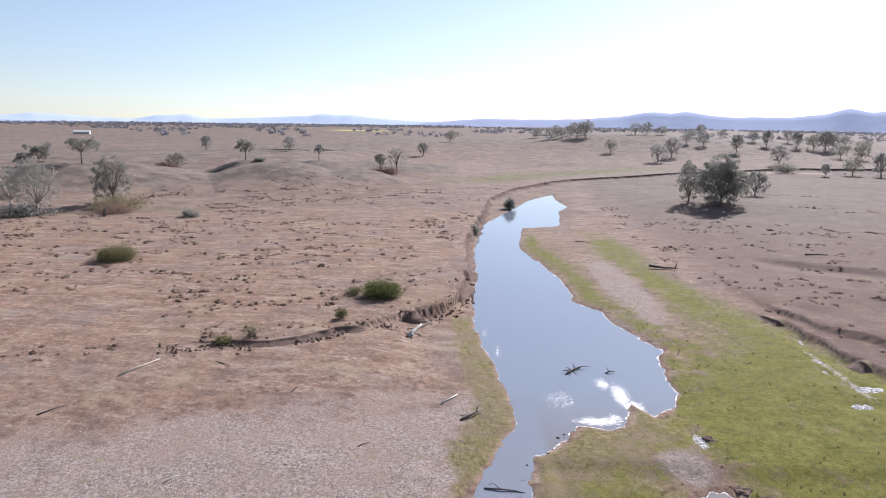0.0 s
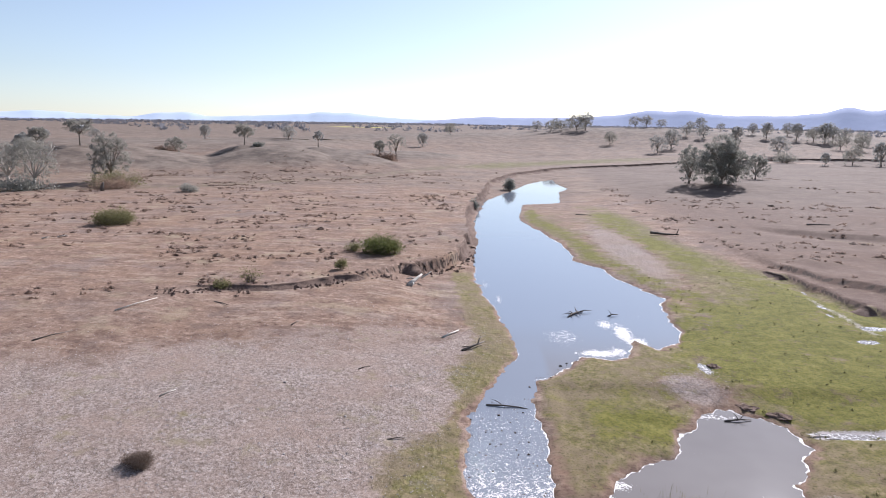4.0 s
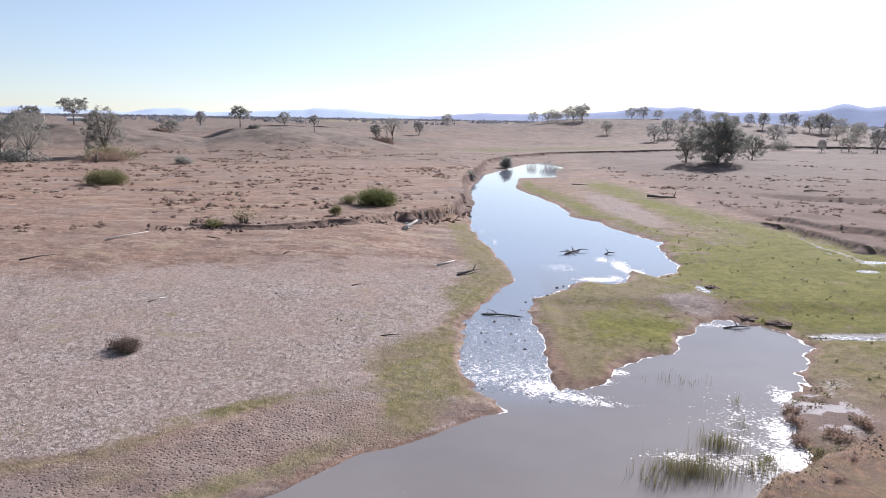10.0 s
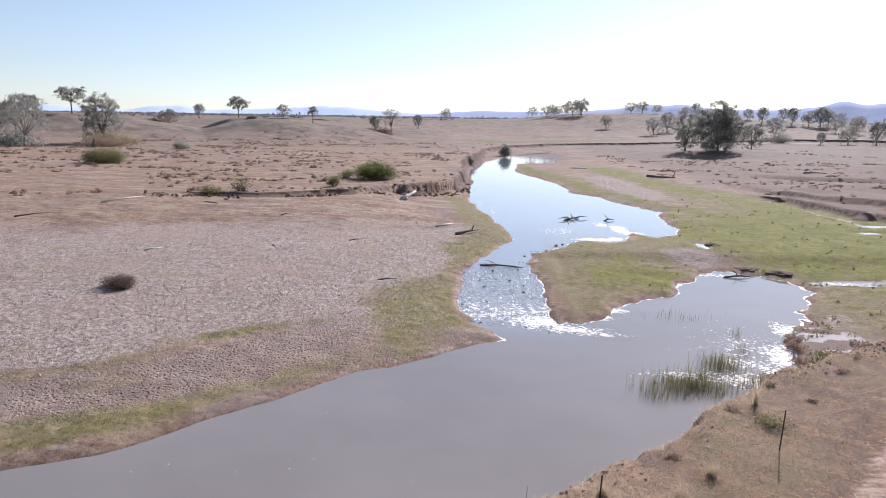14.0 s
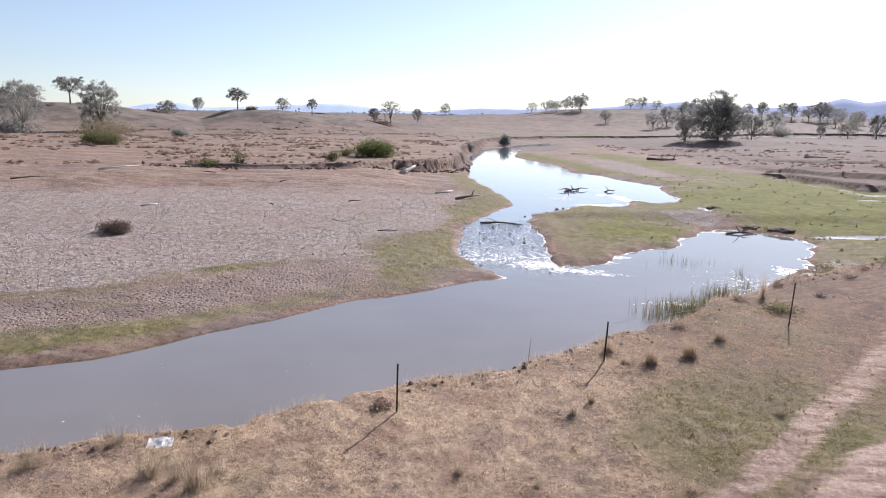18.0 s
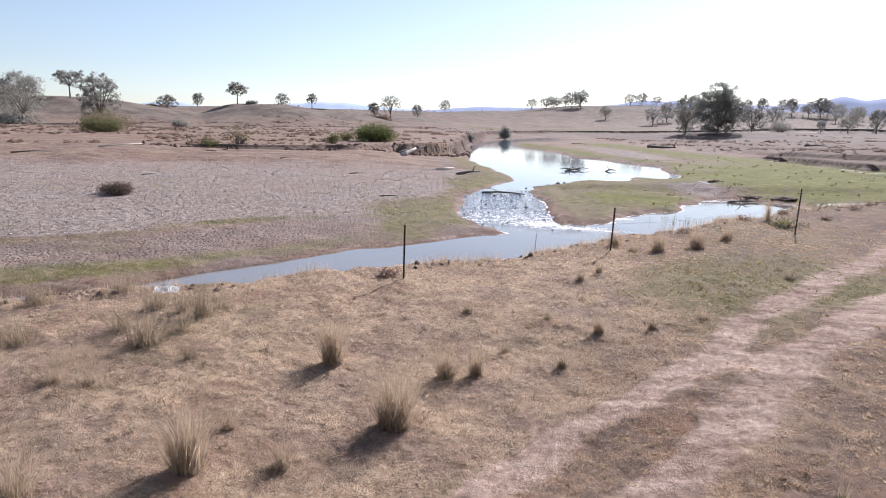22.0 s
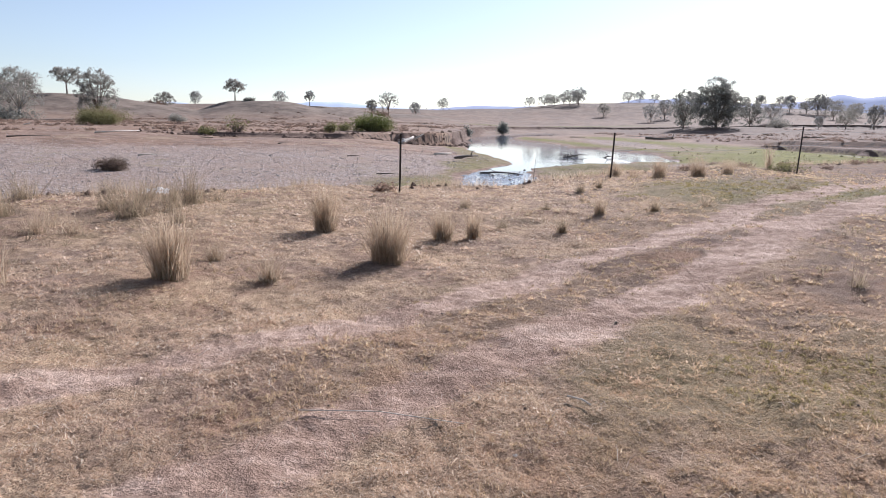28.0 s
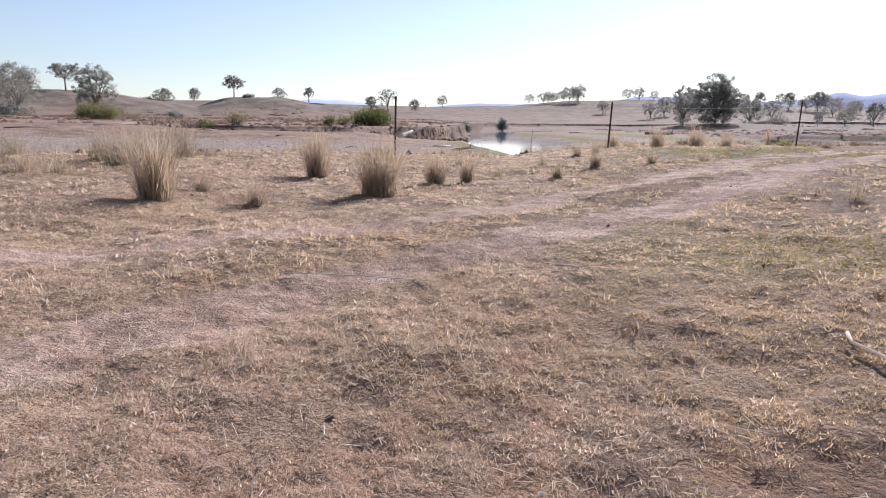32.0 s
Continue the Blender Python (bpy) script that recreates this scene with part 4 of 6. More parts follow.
def cut_bank(pts, step, drop, reach, seed, label, gaps=0.0):
    """A raw eroded face along a line that has the high ground on its left, with a lip of turf on top."""
    c = along(pts, step)
    k = np.ones(7) / 7
    c = np.stack([np.convolve(np.pad(c[:, i], 3, "edge"), k, "valid") for i in (0, 1)], 1)
    t = np.gradient(c, axis=0)
    t /= np.linalg.norm(t, axis=1)[:, None]
    high = np.stack([-t[:, 1], t[:, 0]], 1)
    x, y = c[:, 0], c[:, 1]
    notch = 2.2 * fbm(x * 0.22, y * 0.22, 3, seed) + 1.1 * fbm(x * 0.9, y * 0.9, 3, seed + 1)
    back = c + high * (reach + 0.5)
    top = heights(back[:, 0], back[:, 1])
    front = c - high * (reach + 1.2)
    foot = np.maximum(np.minimum(heights(front[:, 0], front[:, 1]), top - 0.1), top - drop)
    rows = []
    for out, frac, rag in ((-reach - 0.5, 1.0, 0.0), (0.25, 1.0, 0.8), (0.4, 0.97, 1.0), (0.5, 0.72, 1.0), (0.75, 0.4, 1.1), (1.15, 0.14, 1.2), (reach + 1.3, -0.06, 1.0)):
        p = c - high * (out + np.clip(notch * rag, -1.2, 1.2) * (out > -reach))[:, None]
        wob = 0.25 * drop * fbm(x * 0.7, y * 0.7, 3, seed + 3 + int(frac * 9)) * (0 < frac < 0.95)
        rows.append(np.column_stack([p, foot + (top - foot) * frac + wob + 0.015 * (frac == 1.0)]))
    p = c - high * (reach + 1.9)
    rows.append(np.column_stack([p, np.minimum(heights(p[:, 0], p[:, 1]), foot) - 0.35]))
    whole = ((top - foot) > 0.32) & (vnoise(x * 0.17 + seed, y * 0.17, seed) > gaps)
    grown = np.convolve(np.pad(whole.astype(float), 3), np.ones(7) / 7, "valid")
    grown = np.clip(grown * 2 - 1, 0, 1) * np.clip(np.arange(len(c)) / 5, 0, 1) * np.clip((len(c) - 1 - np.arange(len(c))) / 5, 0, 1)
    for row in rows:
        row[:, 2] = row[:, 2] * grown + (heights(row[:, 0], row[:, 1]) - 0.25) * (1 - grown)
    v, n = np.concatenate(rows), len(c)
    i, j = np.arange(len(rows) - 1)[:, None] * n, np.arange(n - 1)[None]
    q = np.stack([i + j, i + j + 1, i + j + 1 + n, i + j + n], -1)
    tall = whole[None, :-1] & whole[None, 1:]
    lip, face = q[:1][np.broadcast_to(tall, q[:1].shape[:2])], q[1:][np.broadcast_to(tall, q[1:].shape[:2])]
    for name, quads, mat, words in (("cut_bank", face, EARTH, label), ("bank_lip", lip, GROUND, "dry turf along the lip of an eroded bank")):
        if not len(quads):
            continue
        used, inv = np.unique(quads, return_inverse=True)
        me = mesh_np(name, v[used], inv.reshape(-1, 4), mat, True)
        if name == "bank_lip":
            covers = survey(v[used, 0] + 0, v[used, 1] + 0)[1]
            covers["bank"] = covers["bank"] * 0
            for key, w in covers.items():
                me.attributes.new(key, "FLOAT", "POINT").data.foreach_set("value", w.astype(np.float32))
        tagged(new(name, me), words, "bank", kind="structure")


cut_bank(SCARP[3:12], 0.5, 1.0, 0.6, 201, "low raw earth scarp above the gravel bar", 0.35)
cut_bank(SCARP[13:18], 0.8, 2.5, 1.2, 211, "steep eroded river bank of bare brown earth")
cut_bank(SCARP[17:], 1.5, 2.5, 2.4, 221, "long dark eroded bank across the far bend")
cut_bank(TERRACE[6:11], 0.5, 0.75, 0.7, 231, "raw earth bank at the edge of the green flat", 0.4)


def sheet(x0, x1, y0, y1, step, keep, z, name, mat):
    """A surface of small squares wherever keep(x, y) holds."""
    gx, gy = np.arange(x0, x1, step), np.arange(y0, y1, step)
    X, Y = np.meshgrid(gx, gy)
    ok = keep(X.ravel() + step / 2, Y.ravel() + step / 2).reshape(X.shape)[:-1, :-1]
    n = len(gx)
    i = (np.arange(len(gy) - 1)[:, None] * n + np.arange(n - 1)[None])[ok]
    q = np.stack([i, i + 1, i + 1 + n, i + n], -1)
    used, inv = np.unique(q, return_inverse=True)
    x, y = X.ravel()[used], Y.ravel()[used]
    return mesh_np(name, np.stack([x, y, z(x, y)], 1), inv.reshape(-1, 4), mat, True), x, y


def riffle(x, y):
    """How broken the water runs: most in the riffle and where it enters the lower pool."""
    run = sstep(40, 46, y) * sstep(66, 58, y) * sstep(7.5, 5.5, x)
    tail = np.exp(-(((x - 5.5) / 3.0) ** 2 + ((y - 41.5) / 2.2) ** 2))
    reedy = 0.12 * np.exp(-(((x - 18.5) / 3.5) ** 2 + ((y - 41) / 6) ** 2))
    return np.clip(run * (0.55 + 0.25 * sstep(60, 46, y)) + tail * 0.22 + reedy * 0.3 + 0.03 * vnoise(x * 0.08, y * 0.05, 3), 0, 1)


def build_river():
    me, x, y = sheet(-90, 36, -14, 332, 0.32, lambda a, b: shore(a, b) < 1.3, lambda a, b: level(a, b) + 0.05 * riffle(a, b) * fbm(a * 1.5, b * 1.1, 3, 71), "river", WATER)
    d = shore(x, y)
    east = sstep(-1, 1, x - np.interp(y, [0, 38, 50, 90, 130, 200], [-60, 1, 2, 12, 8, 5]))
    rimmed = (0.34 * sstep(62, 74, y) + 0.8 * east - 0.3 * east * sstep(62, 74, y) + 0.3 * (vnoise(x * 0.2, y * 0.2, 73) - 0.4)) * sstep(185, 150, y) * sstep(34, 38, y + 4 * east)
    # foam rafts; those off the reedy right shore also carry painted glitter
    raft_glint = [(17.6, 84.0, 0.9, 3.0, 0.95), (18.6, 80.6, 1.0, 1.6, 1.0), (15.8, 87.8, 0.8, 1.6, 0.8), (13.4, 76.2, 2.2, 0.9, 0.95), (15.6, 77.0, 0.8, 1.2, 0.8), (1.6, 99, 0.5, 2.6, 0.5), (-0.6, 108, 0.5, 2.4, 0.45), (9.5, 82, 2.0, 3.0, 0.42), (6.5, 66.8, 1.2, 1.0, 0.62),
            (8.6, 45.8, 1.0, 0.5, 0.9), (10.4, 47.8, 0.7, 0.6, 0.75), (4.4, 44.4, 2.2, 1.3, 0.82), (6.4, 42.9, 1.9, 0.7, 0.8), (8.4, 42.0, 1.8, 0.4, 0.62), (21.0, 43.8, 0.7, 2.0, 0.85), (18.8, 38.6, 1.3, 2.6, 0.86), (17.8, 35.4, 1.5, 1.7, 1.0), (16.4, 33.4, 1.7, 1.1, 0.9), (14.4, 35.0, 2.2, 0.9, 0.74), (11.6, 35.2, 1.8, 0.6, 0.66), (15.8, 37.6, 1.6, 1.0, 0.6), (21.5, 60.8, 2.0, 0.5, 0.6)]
    scum_glint = 0 * x
    for cx, cy, rx, ry, w in raft_glint:
        scum_glint = np.maximum(scum_glint, 1.15 * w * np.exp(-(((x - cx) / (rx * 1.35)) ** 2 + ((y - cy) / (ry * 1.35)) ** 2)))
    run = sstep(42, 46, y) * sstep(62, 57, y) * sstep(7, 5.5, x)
    # the riffle's share paints white sun sparkle as well as foam
    scum_glint = np.maximum(scum_glint, 0.27 * run + 0.35 * run * sstep(52, 43.5, y))
    scum_glint = np.maximum(scum_glint, 0.1 * sstep(34, 28, y) * sstep(0, -5, x) * sstep(-18, -12, x))
    # glitter off the reedy shore, painted as a scatter of white flecks
    scum_glint = np.maximum(scum_glint, 0.42 * np.exp(-(((x - 17.0) / 4.2) ** 2 + ((y - 39) / 7) ** 2)))
    scum_glint = scum_glint - 0.22 * np.clip(1 - 3 * scum_glint, 0, 1)
    for name, w in (("rough", riffle(x, y)), ("edge", np.clip(d, -3, 1)), ("rimmed", rimmed), ("scum_glint", scum_glint), ("sky_tint", np.maximum(sstep(58, 90, y), 0.8 * sstep(39, 46, y) * sstep(8, 6, x)))):
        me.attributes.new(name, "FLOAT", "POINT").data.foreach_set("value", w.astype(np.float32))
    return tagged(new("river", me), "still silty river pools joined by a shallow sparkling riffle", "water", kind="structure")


build_river()


def build_pools():
    for px, py, rx, ry, turn in POOLS:
        a = np.linspace(0, 2 * math.pi, 72, endpoint=False)
        wob = 0.95 + 1.5 * fbm(np.cos(a) * 2.4 + px, np.sin(a) * 2.4 + py, 4, 5)
        z = ground_z(px, py) + 0.1
        rings = []
        for k, f in enumerate((1.0, 0.85, 0.5)):
            u, w = np.cos(a) * rx * wob * f, np.sin(a) * ry * wob * f
            rings.append(np.stack([px + u * math.cos(turn) - w * math.sin(turn), py + u * math.sin(turn) + w * math.cos(turn), 0 * u + z], 1))
        v = np.concatenate(rings + [np.array([[px, py, z]])])
        i, n = np.arange(72), np.roll(np.arange(72), -1)
        q = np.concatenate([np.stack([i + 72 * k, n + 72 * k, n + 72 * k + 72, i + 72 * k + 72], 1) for k in (0, 1)])
        me = mesh_np("puddle", v, [q, np.stack([i + 144, n + 144, 0 * i + 216], 1)], WATER, True)
        for name, w in (("rough", 0.1 + 0 * v[:, 0]), ("edge", np.repeat([0.0, -0.3, -1.5, -3.0], [72, 72, 72, 1])), ("rimmed", 0 * v[:, 0] + 0.6), ("scum_glint", 0 * v[:, 0] + 0.5)):
            me.attributes.new(name, "FLOAT", "POINT").data.foreach_set("value", w.astype(np.float32))
        tagged(new("puddle", me), "shallow silty puddle in a green river flat", "puddle", "puddles on the flats", kind="structure")


build_pools()


# ---- distant ranges ----
def build_range(name, label, mat, dist, skyline):
    az = np.linspace(-62, 62, 620)
    top = np.interp(az, [a for a, _ in skyline], [z for _, z in skyline]) + 9 * fbm(az * 1.6, 0 * az, 5, 91)
    soft = np.exp(-np.linspace(-2, 2, 9) ** 2)
    top = np.convolve(np.pad(top, 4, "edge"), soft / soft.sum(), "valid")
    rows = []
    for k, (dr, f) in enumerate(((-520, -0.15), (-300, 0.3), (-140, 0.72), (0, 1.0), (200, 0.5), (400, -0.2))):
        a = np.radians(az)
        rows.append(np.stack([(dist + dr) * np.sin(a), (dist + dr) * np.cos(a), 55 + (top - 55) * f + 10 * fbm(az * 0.5, 0 * az + k * 3.3, 3, 95) * (0 < k < 3)], 1))
    v, n = np.concatenate(rows), len(az)
    i, j = np.arange(len(rows) - 1)[:, None] * n, np.arange(n - 1)[None]
    q = np.stack([i + j, i + j + 1, i + j + 1 + n, i + j + n], -1).reshape(-1, 4)[:, ::-1]
    tagged(new(name, mesh_np(name, v, q, mat, True)), label, "hills", kind="structure")


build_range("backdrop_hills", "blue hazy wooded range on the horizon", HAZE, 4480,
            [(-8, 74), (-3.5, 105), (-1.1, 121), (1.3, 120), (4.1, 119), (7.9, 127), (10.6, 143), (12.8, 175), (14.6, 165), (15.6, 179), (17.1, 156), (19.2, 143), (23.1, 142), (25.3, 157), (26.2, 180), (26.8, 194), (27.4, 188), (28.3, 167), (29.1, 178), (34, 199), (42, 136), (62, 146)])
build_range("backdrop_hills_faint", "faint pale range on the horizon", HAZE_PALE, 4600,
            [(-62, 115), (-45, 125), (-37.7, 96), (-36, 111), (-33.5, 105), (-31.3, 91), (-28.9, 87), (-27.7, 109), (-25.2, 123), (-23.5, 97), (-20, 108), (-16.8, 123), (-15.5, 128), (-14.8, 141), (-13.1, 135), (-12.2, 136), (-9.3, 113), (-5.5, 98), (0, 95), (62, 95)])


# ---- trees ----
def limbs_and_tips(rng, height, spread, fork, limbs, lean):
    """A trunk that forks into crooked limbs; also where the leaf clumps sit."""
    pieces, tips = [], []
    spread = spread * 0.86
    r0 = 0.028 * height
    top = Vector((lean * height * 0.15, rng.normal(0, 0.02) * height, fork * height))
    pieces.append(tube([(0, 0, -0.4), (0, 0, 0), (top.x * 0.4, top.y * 0.6, top.z * 0.55), tuple(top)], [r0 * 1.5, r0 * 1.15, r0 * 0.9, r0 * 0.75], 7))
    for k in range(limbs):
        a = 2 * math.pi * (k + rng.uniform(-0.3, 0.3)) / limbs
        reach, rise = spread * 0.5 * rng.uniform(0.45, 0.95), height * (1 - fork) * rng.uniform(0.45, 0.92)
        end = top + Vector((math.cos(a) * reach, math.sin(a) * reach, rise))
        bend = top.lerp(end, 0.5) + Vector((rng.normal(0, 0.05), rng.normal(0, 0.05), 0.06)) * height * 0.6
        pieces.append(tube([tuple(top), tuple(bend), tuple(end)], [r0 * 0.55, r0 * 0.38, r0 * 0.14], 5))
        tips.append(tuple(end))
        for _ in range(3):
            s = bend.lerp(end, rng.uniform(0.0, 0.8))
            b = rng.uniform(0, 2 * math.pi)
            e = s + Vector((math.cos(b) * spread * 0.24, math.sin(b) * spread * 0.24, height * rng.uniform(-0.02, 0.17)))
            pieces.append(tube([tuple(s), tuple(s.lerp(e, 0.5) + Vector((0, 0, 0.02 * height))), tuple(e)], [r0 * 0.26, r0 * 0.18, r0 * 0.06], 4))
            tips.append(tuple(e))
    return pieces, tips


def make_tree(seed, height, spread, label, leaf=GUM_LEAF, bark=BARK, fork=0.3, limbs=5, per=70, clump=0.15, size=0.42, lean=0.0, name="gum_tree", skirt=0, group=""):
    rng = np.random.default_rng(seed)
    pieces, tips = limbs_and_tips(rng, height, spread, fork, limbs, lean)
    root = thing(name, Matrix.Identity(4), label, "tree", group)
    v, f = merge(pieces[:1])
    trunk = part("trunk", mesh_np("trunk", v, f, bark, True), root)
    for k in range(limbs):
        v, f = merge(pieces[1 + 4 * k:5 + 4 * k])
        part("limb", mesh_np("limb", v, f, bark, True), trunk)
    tips = [(x * 0.9, y * 0.9, min(z, height * 0.96)) for x, y, z in tips]
    n = int(limbs * 14 + skirt * 1.6)
    h, a = rng.beta(1.7, 1.35, n), rng.uniform(0, 2 * math.pi, n)
    q = np.sin(math.pi * np.clip(h * 0.78 + 0.17, 0, 1)) ** 0.75 * np.sqrt(rng.uniform(0.2, 1, n)) * (0.72 + 0.5 * vnoise(a * 1.2 + seed, h * 3.5, seed))
    keep = vnoise(a * 1.5 + seed * 3, h * 4.5, seed + 5) > 0.3
    low = fork * (0.95 if skirt < 20 else 0.45)
    tips += [(math.cos(b) * w * spread * 0.49 + lean * height * 0.12, math.sin(b) * w * spread * 0.49, height * (low + (0.97 - low) * u)) for u, b, w, k in zip(h, a, q, keep) if k]
    for _ in range(skirt):
        b, w = rng.uniform(0, 2 * math.pi), rng.uniform(0.15, 0.42)
        tips.append((math.cos(b) * spread * w, math.sin(b) * spread * w, height * rng.uniform(0.03, 0.5)))
    spreads = rng.uniform(0.45, 1.15, len(tips)) * clump * spread * 0.52
    v, f = merge([sprays(rng, tips, spreads, int(per * 0.45), size * 0.85)])
    part("crown", mesh_np("crown", v, f, leaf), root)
    return root


def stand(ob, x, y, turn=0.0, size=1.0, sink=0.0):
    ob.matrix_basis = pose(x, y, ground_z(x, y) - sink, 0, 0, turn) @ Matrix.Scale(size, 4)
    return ob


OPEN_GUM = "tall open gum tree with pale limbs on dry pasture"
stand(make_tree(1, 13, 15, "grey-green gum tree with a loose ragged crown", per=190, size=0.34, limbs=7, skirt=6), -185, 250)
stand(make_tree(2, 17.5, 17, "tall white-trunked gum tree with sparse drooping foliage", bark=PALE_WOOD, limbs=8, per=110, size=0.34, fork=0.22, skirt=8), -151, 208)
stand(make_tree(14, 15.5, 15, "ragged gum tree with pale twisted limbs", bark=PALE_WOOD, limbs=7, per=105, size=0.34, fork=0.25, skirt=8), -163, 212, 70)
stand(make_tree(3, 18.5, 15, "dense spreading gum tree beside a dry gully", limbs=8, per=165, size=0.34, fork=0.18, skirt=30), -141, 236, 40)
stand(make_tree(4, 12.5, 14, "umbrella-shaped gum tree on a bare hill", fork=0.4, limbs=7, per=90, clump=0.15), -187, 290)
stand(make_tree(15, 8, 10, "low bushy gum tree beside a dry gully", fork=0.2, limbs=6, per=90, skirt=10), -206, 288)
stand(make_tree(16, 7, 9, "low bushy gum tree on a dry slope", leaf=HAZED_LEAF, fork=0.2, limbs=6, per=90, skirt=10), -219, 296)
stand(make_tree(5, 9, 11, "low leaning gum tree over a scrubby gully", fork=0.25, limbs=6, per=90, lean=0.6, skirt=4), -170, 345)
stand(make_tree(6, 11, 11, "umbrella-shaped gum tree on the crest of a bare mound", fork=0.4, limbs=7, per=90, clump=0.17), -130, 342)
stand(make_tree(7, 10.2, 7.4, "slender gum tree with a narrow crown", leaf=HAZED_LEAF, fork=0.36, per=80), -106, 400)
stand(make_tree(8, 16, 14, "tall sparse gum tree with bare twisted limbs", fork=0.3, limbs=7, per=50, clump=0.13), -57, 393)
stand(make_tree(9, 10, 8, "small dense gum tree", per=90, skirt=4), -69, 405)
stand(make_tree(10, 21.2, 21.5, "large dark river gum standing alone on the flat", leaf=DARK_LEAF, fork=0.1, limbs=12, per=175, clump=0.15, size=0.42, skirt=110), 98.5, 291)
stand(make_tree(11, 17, 12, "river gum with foliage hanging close to the ground", leaf=DARK_LEAF, fork=0.12, limbs=8, per=60, skirt=26), 86.5, 296)
stand(make_tree(12, 12, 12, "small dark river gum beside a larger one", leaf=DARK_LEAF, fork=0.15, limbs=8, per=60, skirt=20), 123, 318)
stand(make_tree(13, 13, 9, "narrow dark gum tree on the far bank", leaf=DARK_LEAF, fork=0.2, limbs=6, per=50, skirt=14), 117, 405)

PROTOS = [make_tree(20 + k, 12, w, "distant gum tree on dry pasture", leaf=lf, fork=fk, limbs=7, per=44, clump=0.17, size=0.5, skirt=14, group="far paddock trees")
          for k, (w, lf, fk) in enumerate(((12, HAZED_LEAF, 0.24), (13, GUM_LEAF, 0.22), (12, HAZED_LEAF, 0.14), (16, GUM_LEAF, 0.16), (9, HAZED_LEAF, 0.22)))]
FAR_LEFT = [(-299, 427, 6.5), (-264, 426, 7.5), (-206, 466, 10.8), (-141, 454, 10.1), (-58, 554, 12.3), (-47, 745, 13.2), (-309, 419, 5)]
FAR_RIGHT = [(108, 621, 12.3), (64, 743, 13), (76, 748, 12), (92, 742, 17), (101, 738, 20), (52, 800, 12.1), (133, 546, 14.9), (153, 581, 17.5), (191, 675, 12.4), (203, 661, 13.5), (218, 614, 17.3),
             (216, 518, 15.4), (218, 451, 8.9), (241, 462, 12.9), (255, 454, 17)]
FAR_RIDGE = [(74, 788, 13.3), (90, 786, 12.6), (106, 784, 13.3), (162, 775, 13.3), (174, 772, 14.7), (187, 759, 10.4), (211, 731, 10.8), (226, 748, 14.5), (252, 761, 9.9), (268, 712, 12.1),
             (266, 670, 16.6), (307, 719, 13.8), (290, 660, 17.2), (303, 654, 14.7), (312, 650, 19.8), (398, 864, 8.4), (353, 697, 12.4), (310, 584, 14), (297, 591, 12.9), (321, 655, 17), (340, 640, 13)]
first = {}
for n, (x, y, h) in enumerate(FAR_LEFT + FAR_RIGHT + FAR_RIDGE):
    k = (n * 7 + n // 3) % 5
    m = pose(x, y, ground_z(x, y), 0, 0, 73 * n) @ Matrix.Scale(h / 12, 4)
    if k in first:
        copy_thing(PROTOS[k], m @ Matrix.Scale(1 / first[k], 4))
    else:
        PROTOS[k].matrix_basis, first[k] = m, h / 12


def build_far_woods():
    """The dotted trees and wood lines of the far plain."""
    rng = np.random.default_rng(77)
    n = 5200
    az = np.radians(rng.uniform(-50, 50, n))
    r = 900 + 3200 * rng.uniform(0, 1, n) ** 0.5
    band = vnoise(np.degrees(az) * 0.22, r / 420, 3) + 0.45 * sstep(2100, 2900, r) * (np.degrees(az) < -4) + 0.15 * sstep(2100, 2900, r)
    keep = band > 0.56
    x, y = (r * np.sin(az))[keep], (r * np.cos(az))[keep]
    z = heights(x, y)
    hgt = rng.uniform(3.5, 8, len(x)) * (0.7 + 0.3 * sstep(2500, 1200, np.hypot(x, y)))
    c = np.repeat(np.stack([x, y, z + hgt * 0.45], 1), 3, axis=0) + rng.normal(0, 1, (len(x) * 3, 3)) * (2.5, 2.5, 0.8)
    v, f = merge([sprays(rng, c, np.repeat(hgt, 3) * 0.85, 9, 3.4)])
    tagged(new("far_woods", mesh_np("far_woods", v, f, FAR_LEAF)), "scattered dark trees and wood lines across the distant plain", "woods", kind="stuff")


build_far_woods()


# ---- shrubs ----
def make_shrub(seed, x, y, width, height, leaf, label, per=60, size=0.14, name="shrub", clumps=26, squash=1.0):
    rng = np.random.default_rng(seed)
    root = thing(name, pose(x, y, ground_z(x, y)), label, "shrub")
    tips, stems = [], []
    for _ in range(clumps):
        a, q = rng.uniform(0, 2 * math.pi), math.sqrt(rng.uniform(0, 1)) * 0.42
        zz = height * (0.2 + 0.68 * rng.uniform(0, 1) * (1 - (q / 0.5) ** 2))
        tips.append((math.cos(a) * q * width, math.sin(a) * q * width * squash, zz))
        stems.append(tube([(math.cos(a) * 0.1 * width, math.sin(a) * 0.1 * width, -0.1), (tips[-1][0] * 0.6, tips[-1][1] * 0.6, zz * 0.6), tips[-1]], [0.012 * width, 0.008 * width, 0.002 * width], 4))
    v, f = merge(stems)
    part("stems", mesh_np("stems", v, f, DEAD_WOOD), root)
    v, f = merge([sprays(rng, tips, np.full(clumps, 0.15 * (width + height)), per, size, 0.0)])
    v[:, 2] = np.maximum(v[:, 2], -0.02)
    part("foliage", mesh_np("foliage", v, f, leaf), root)
    return root


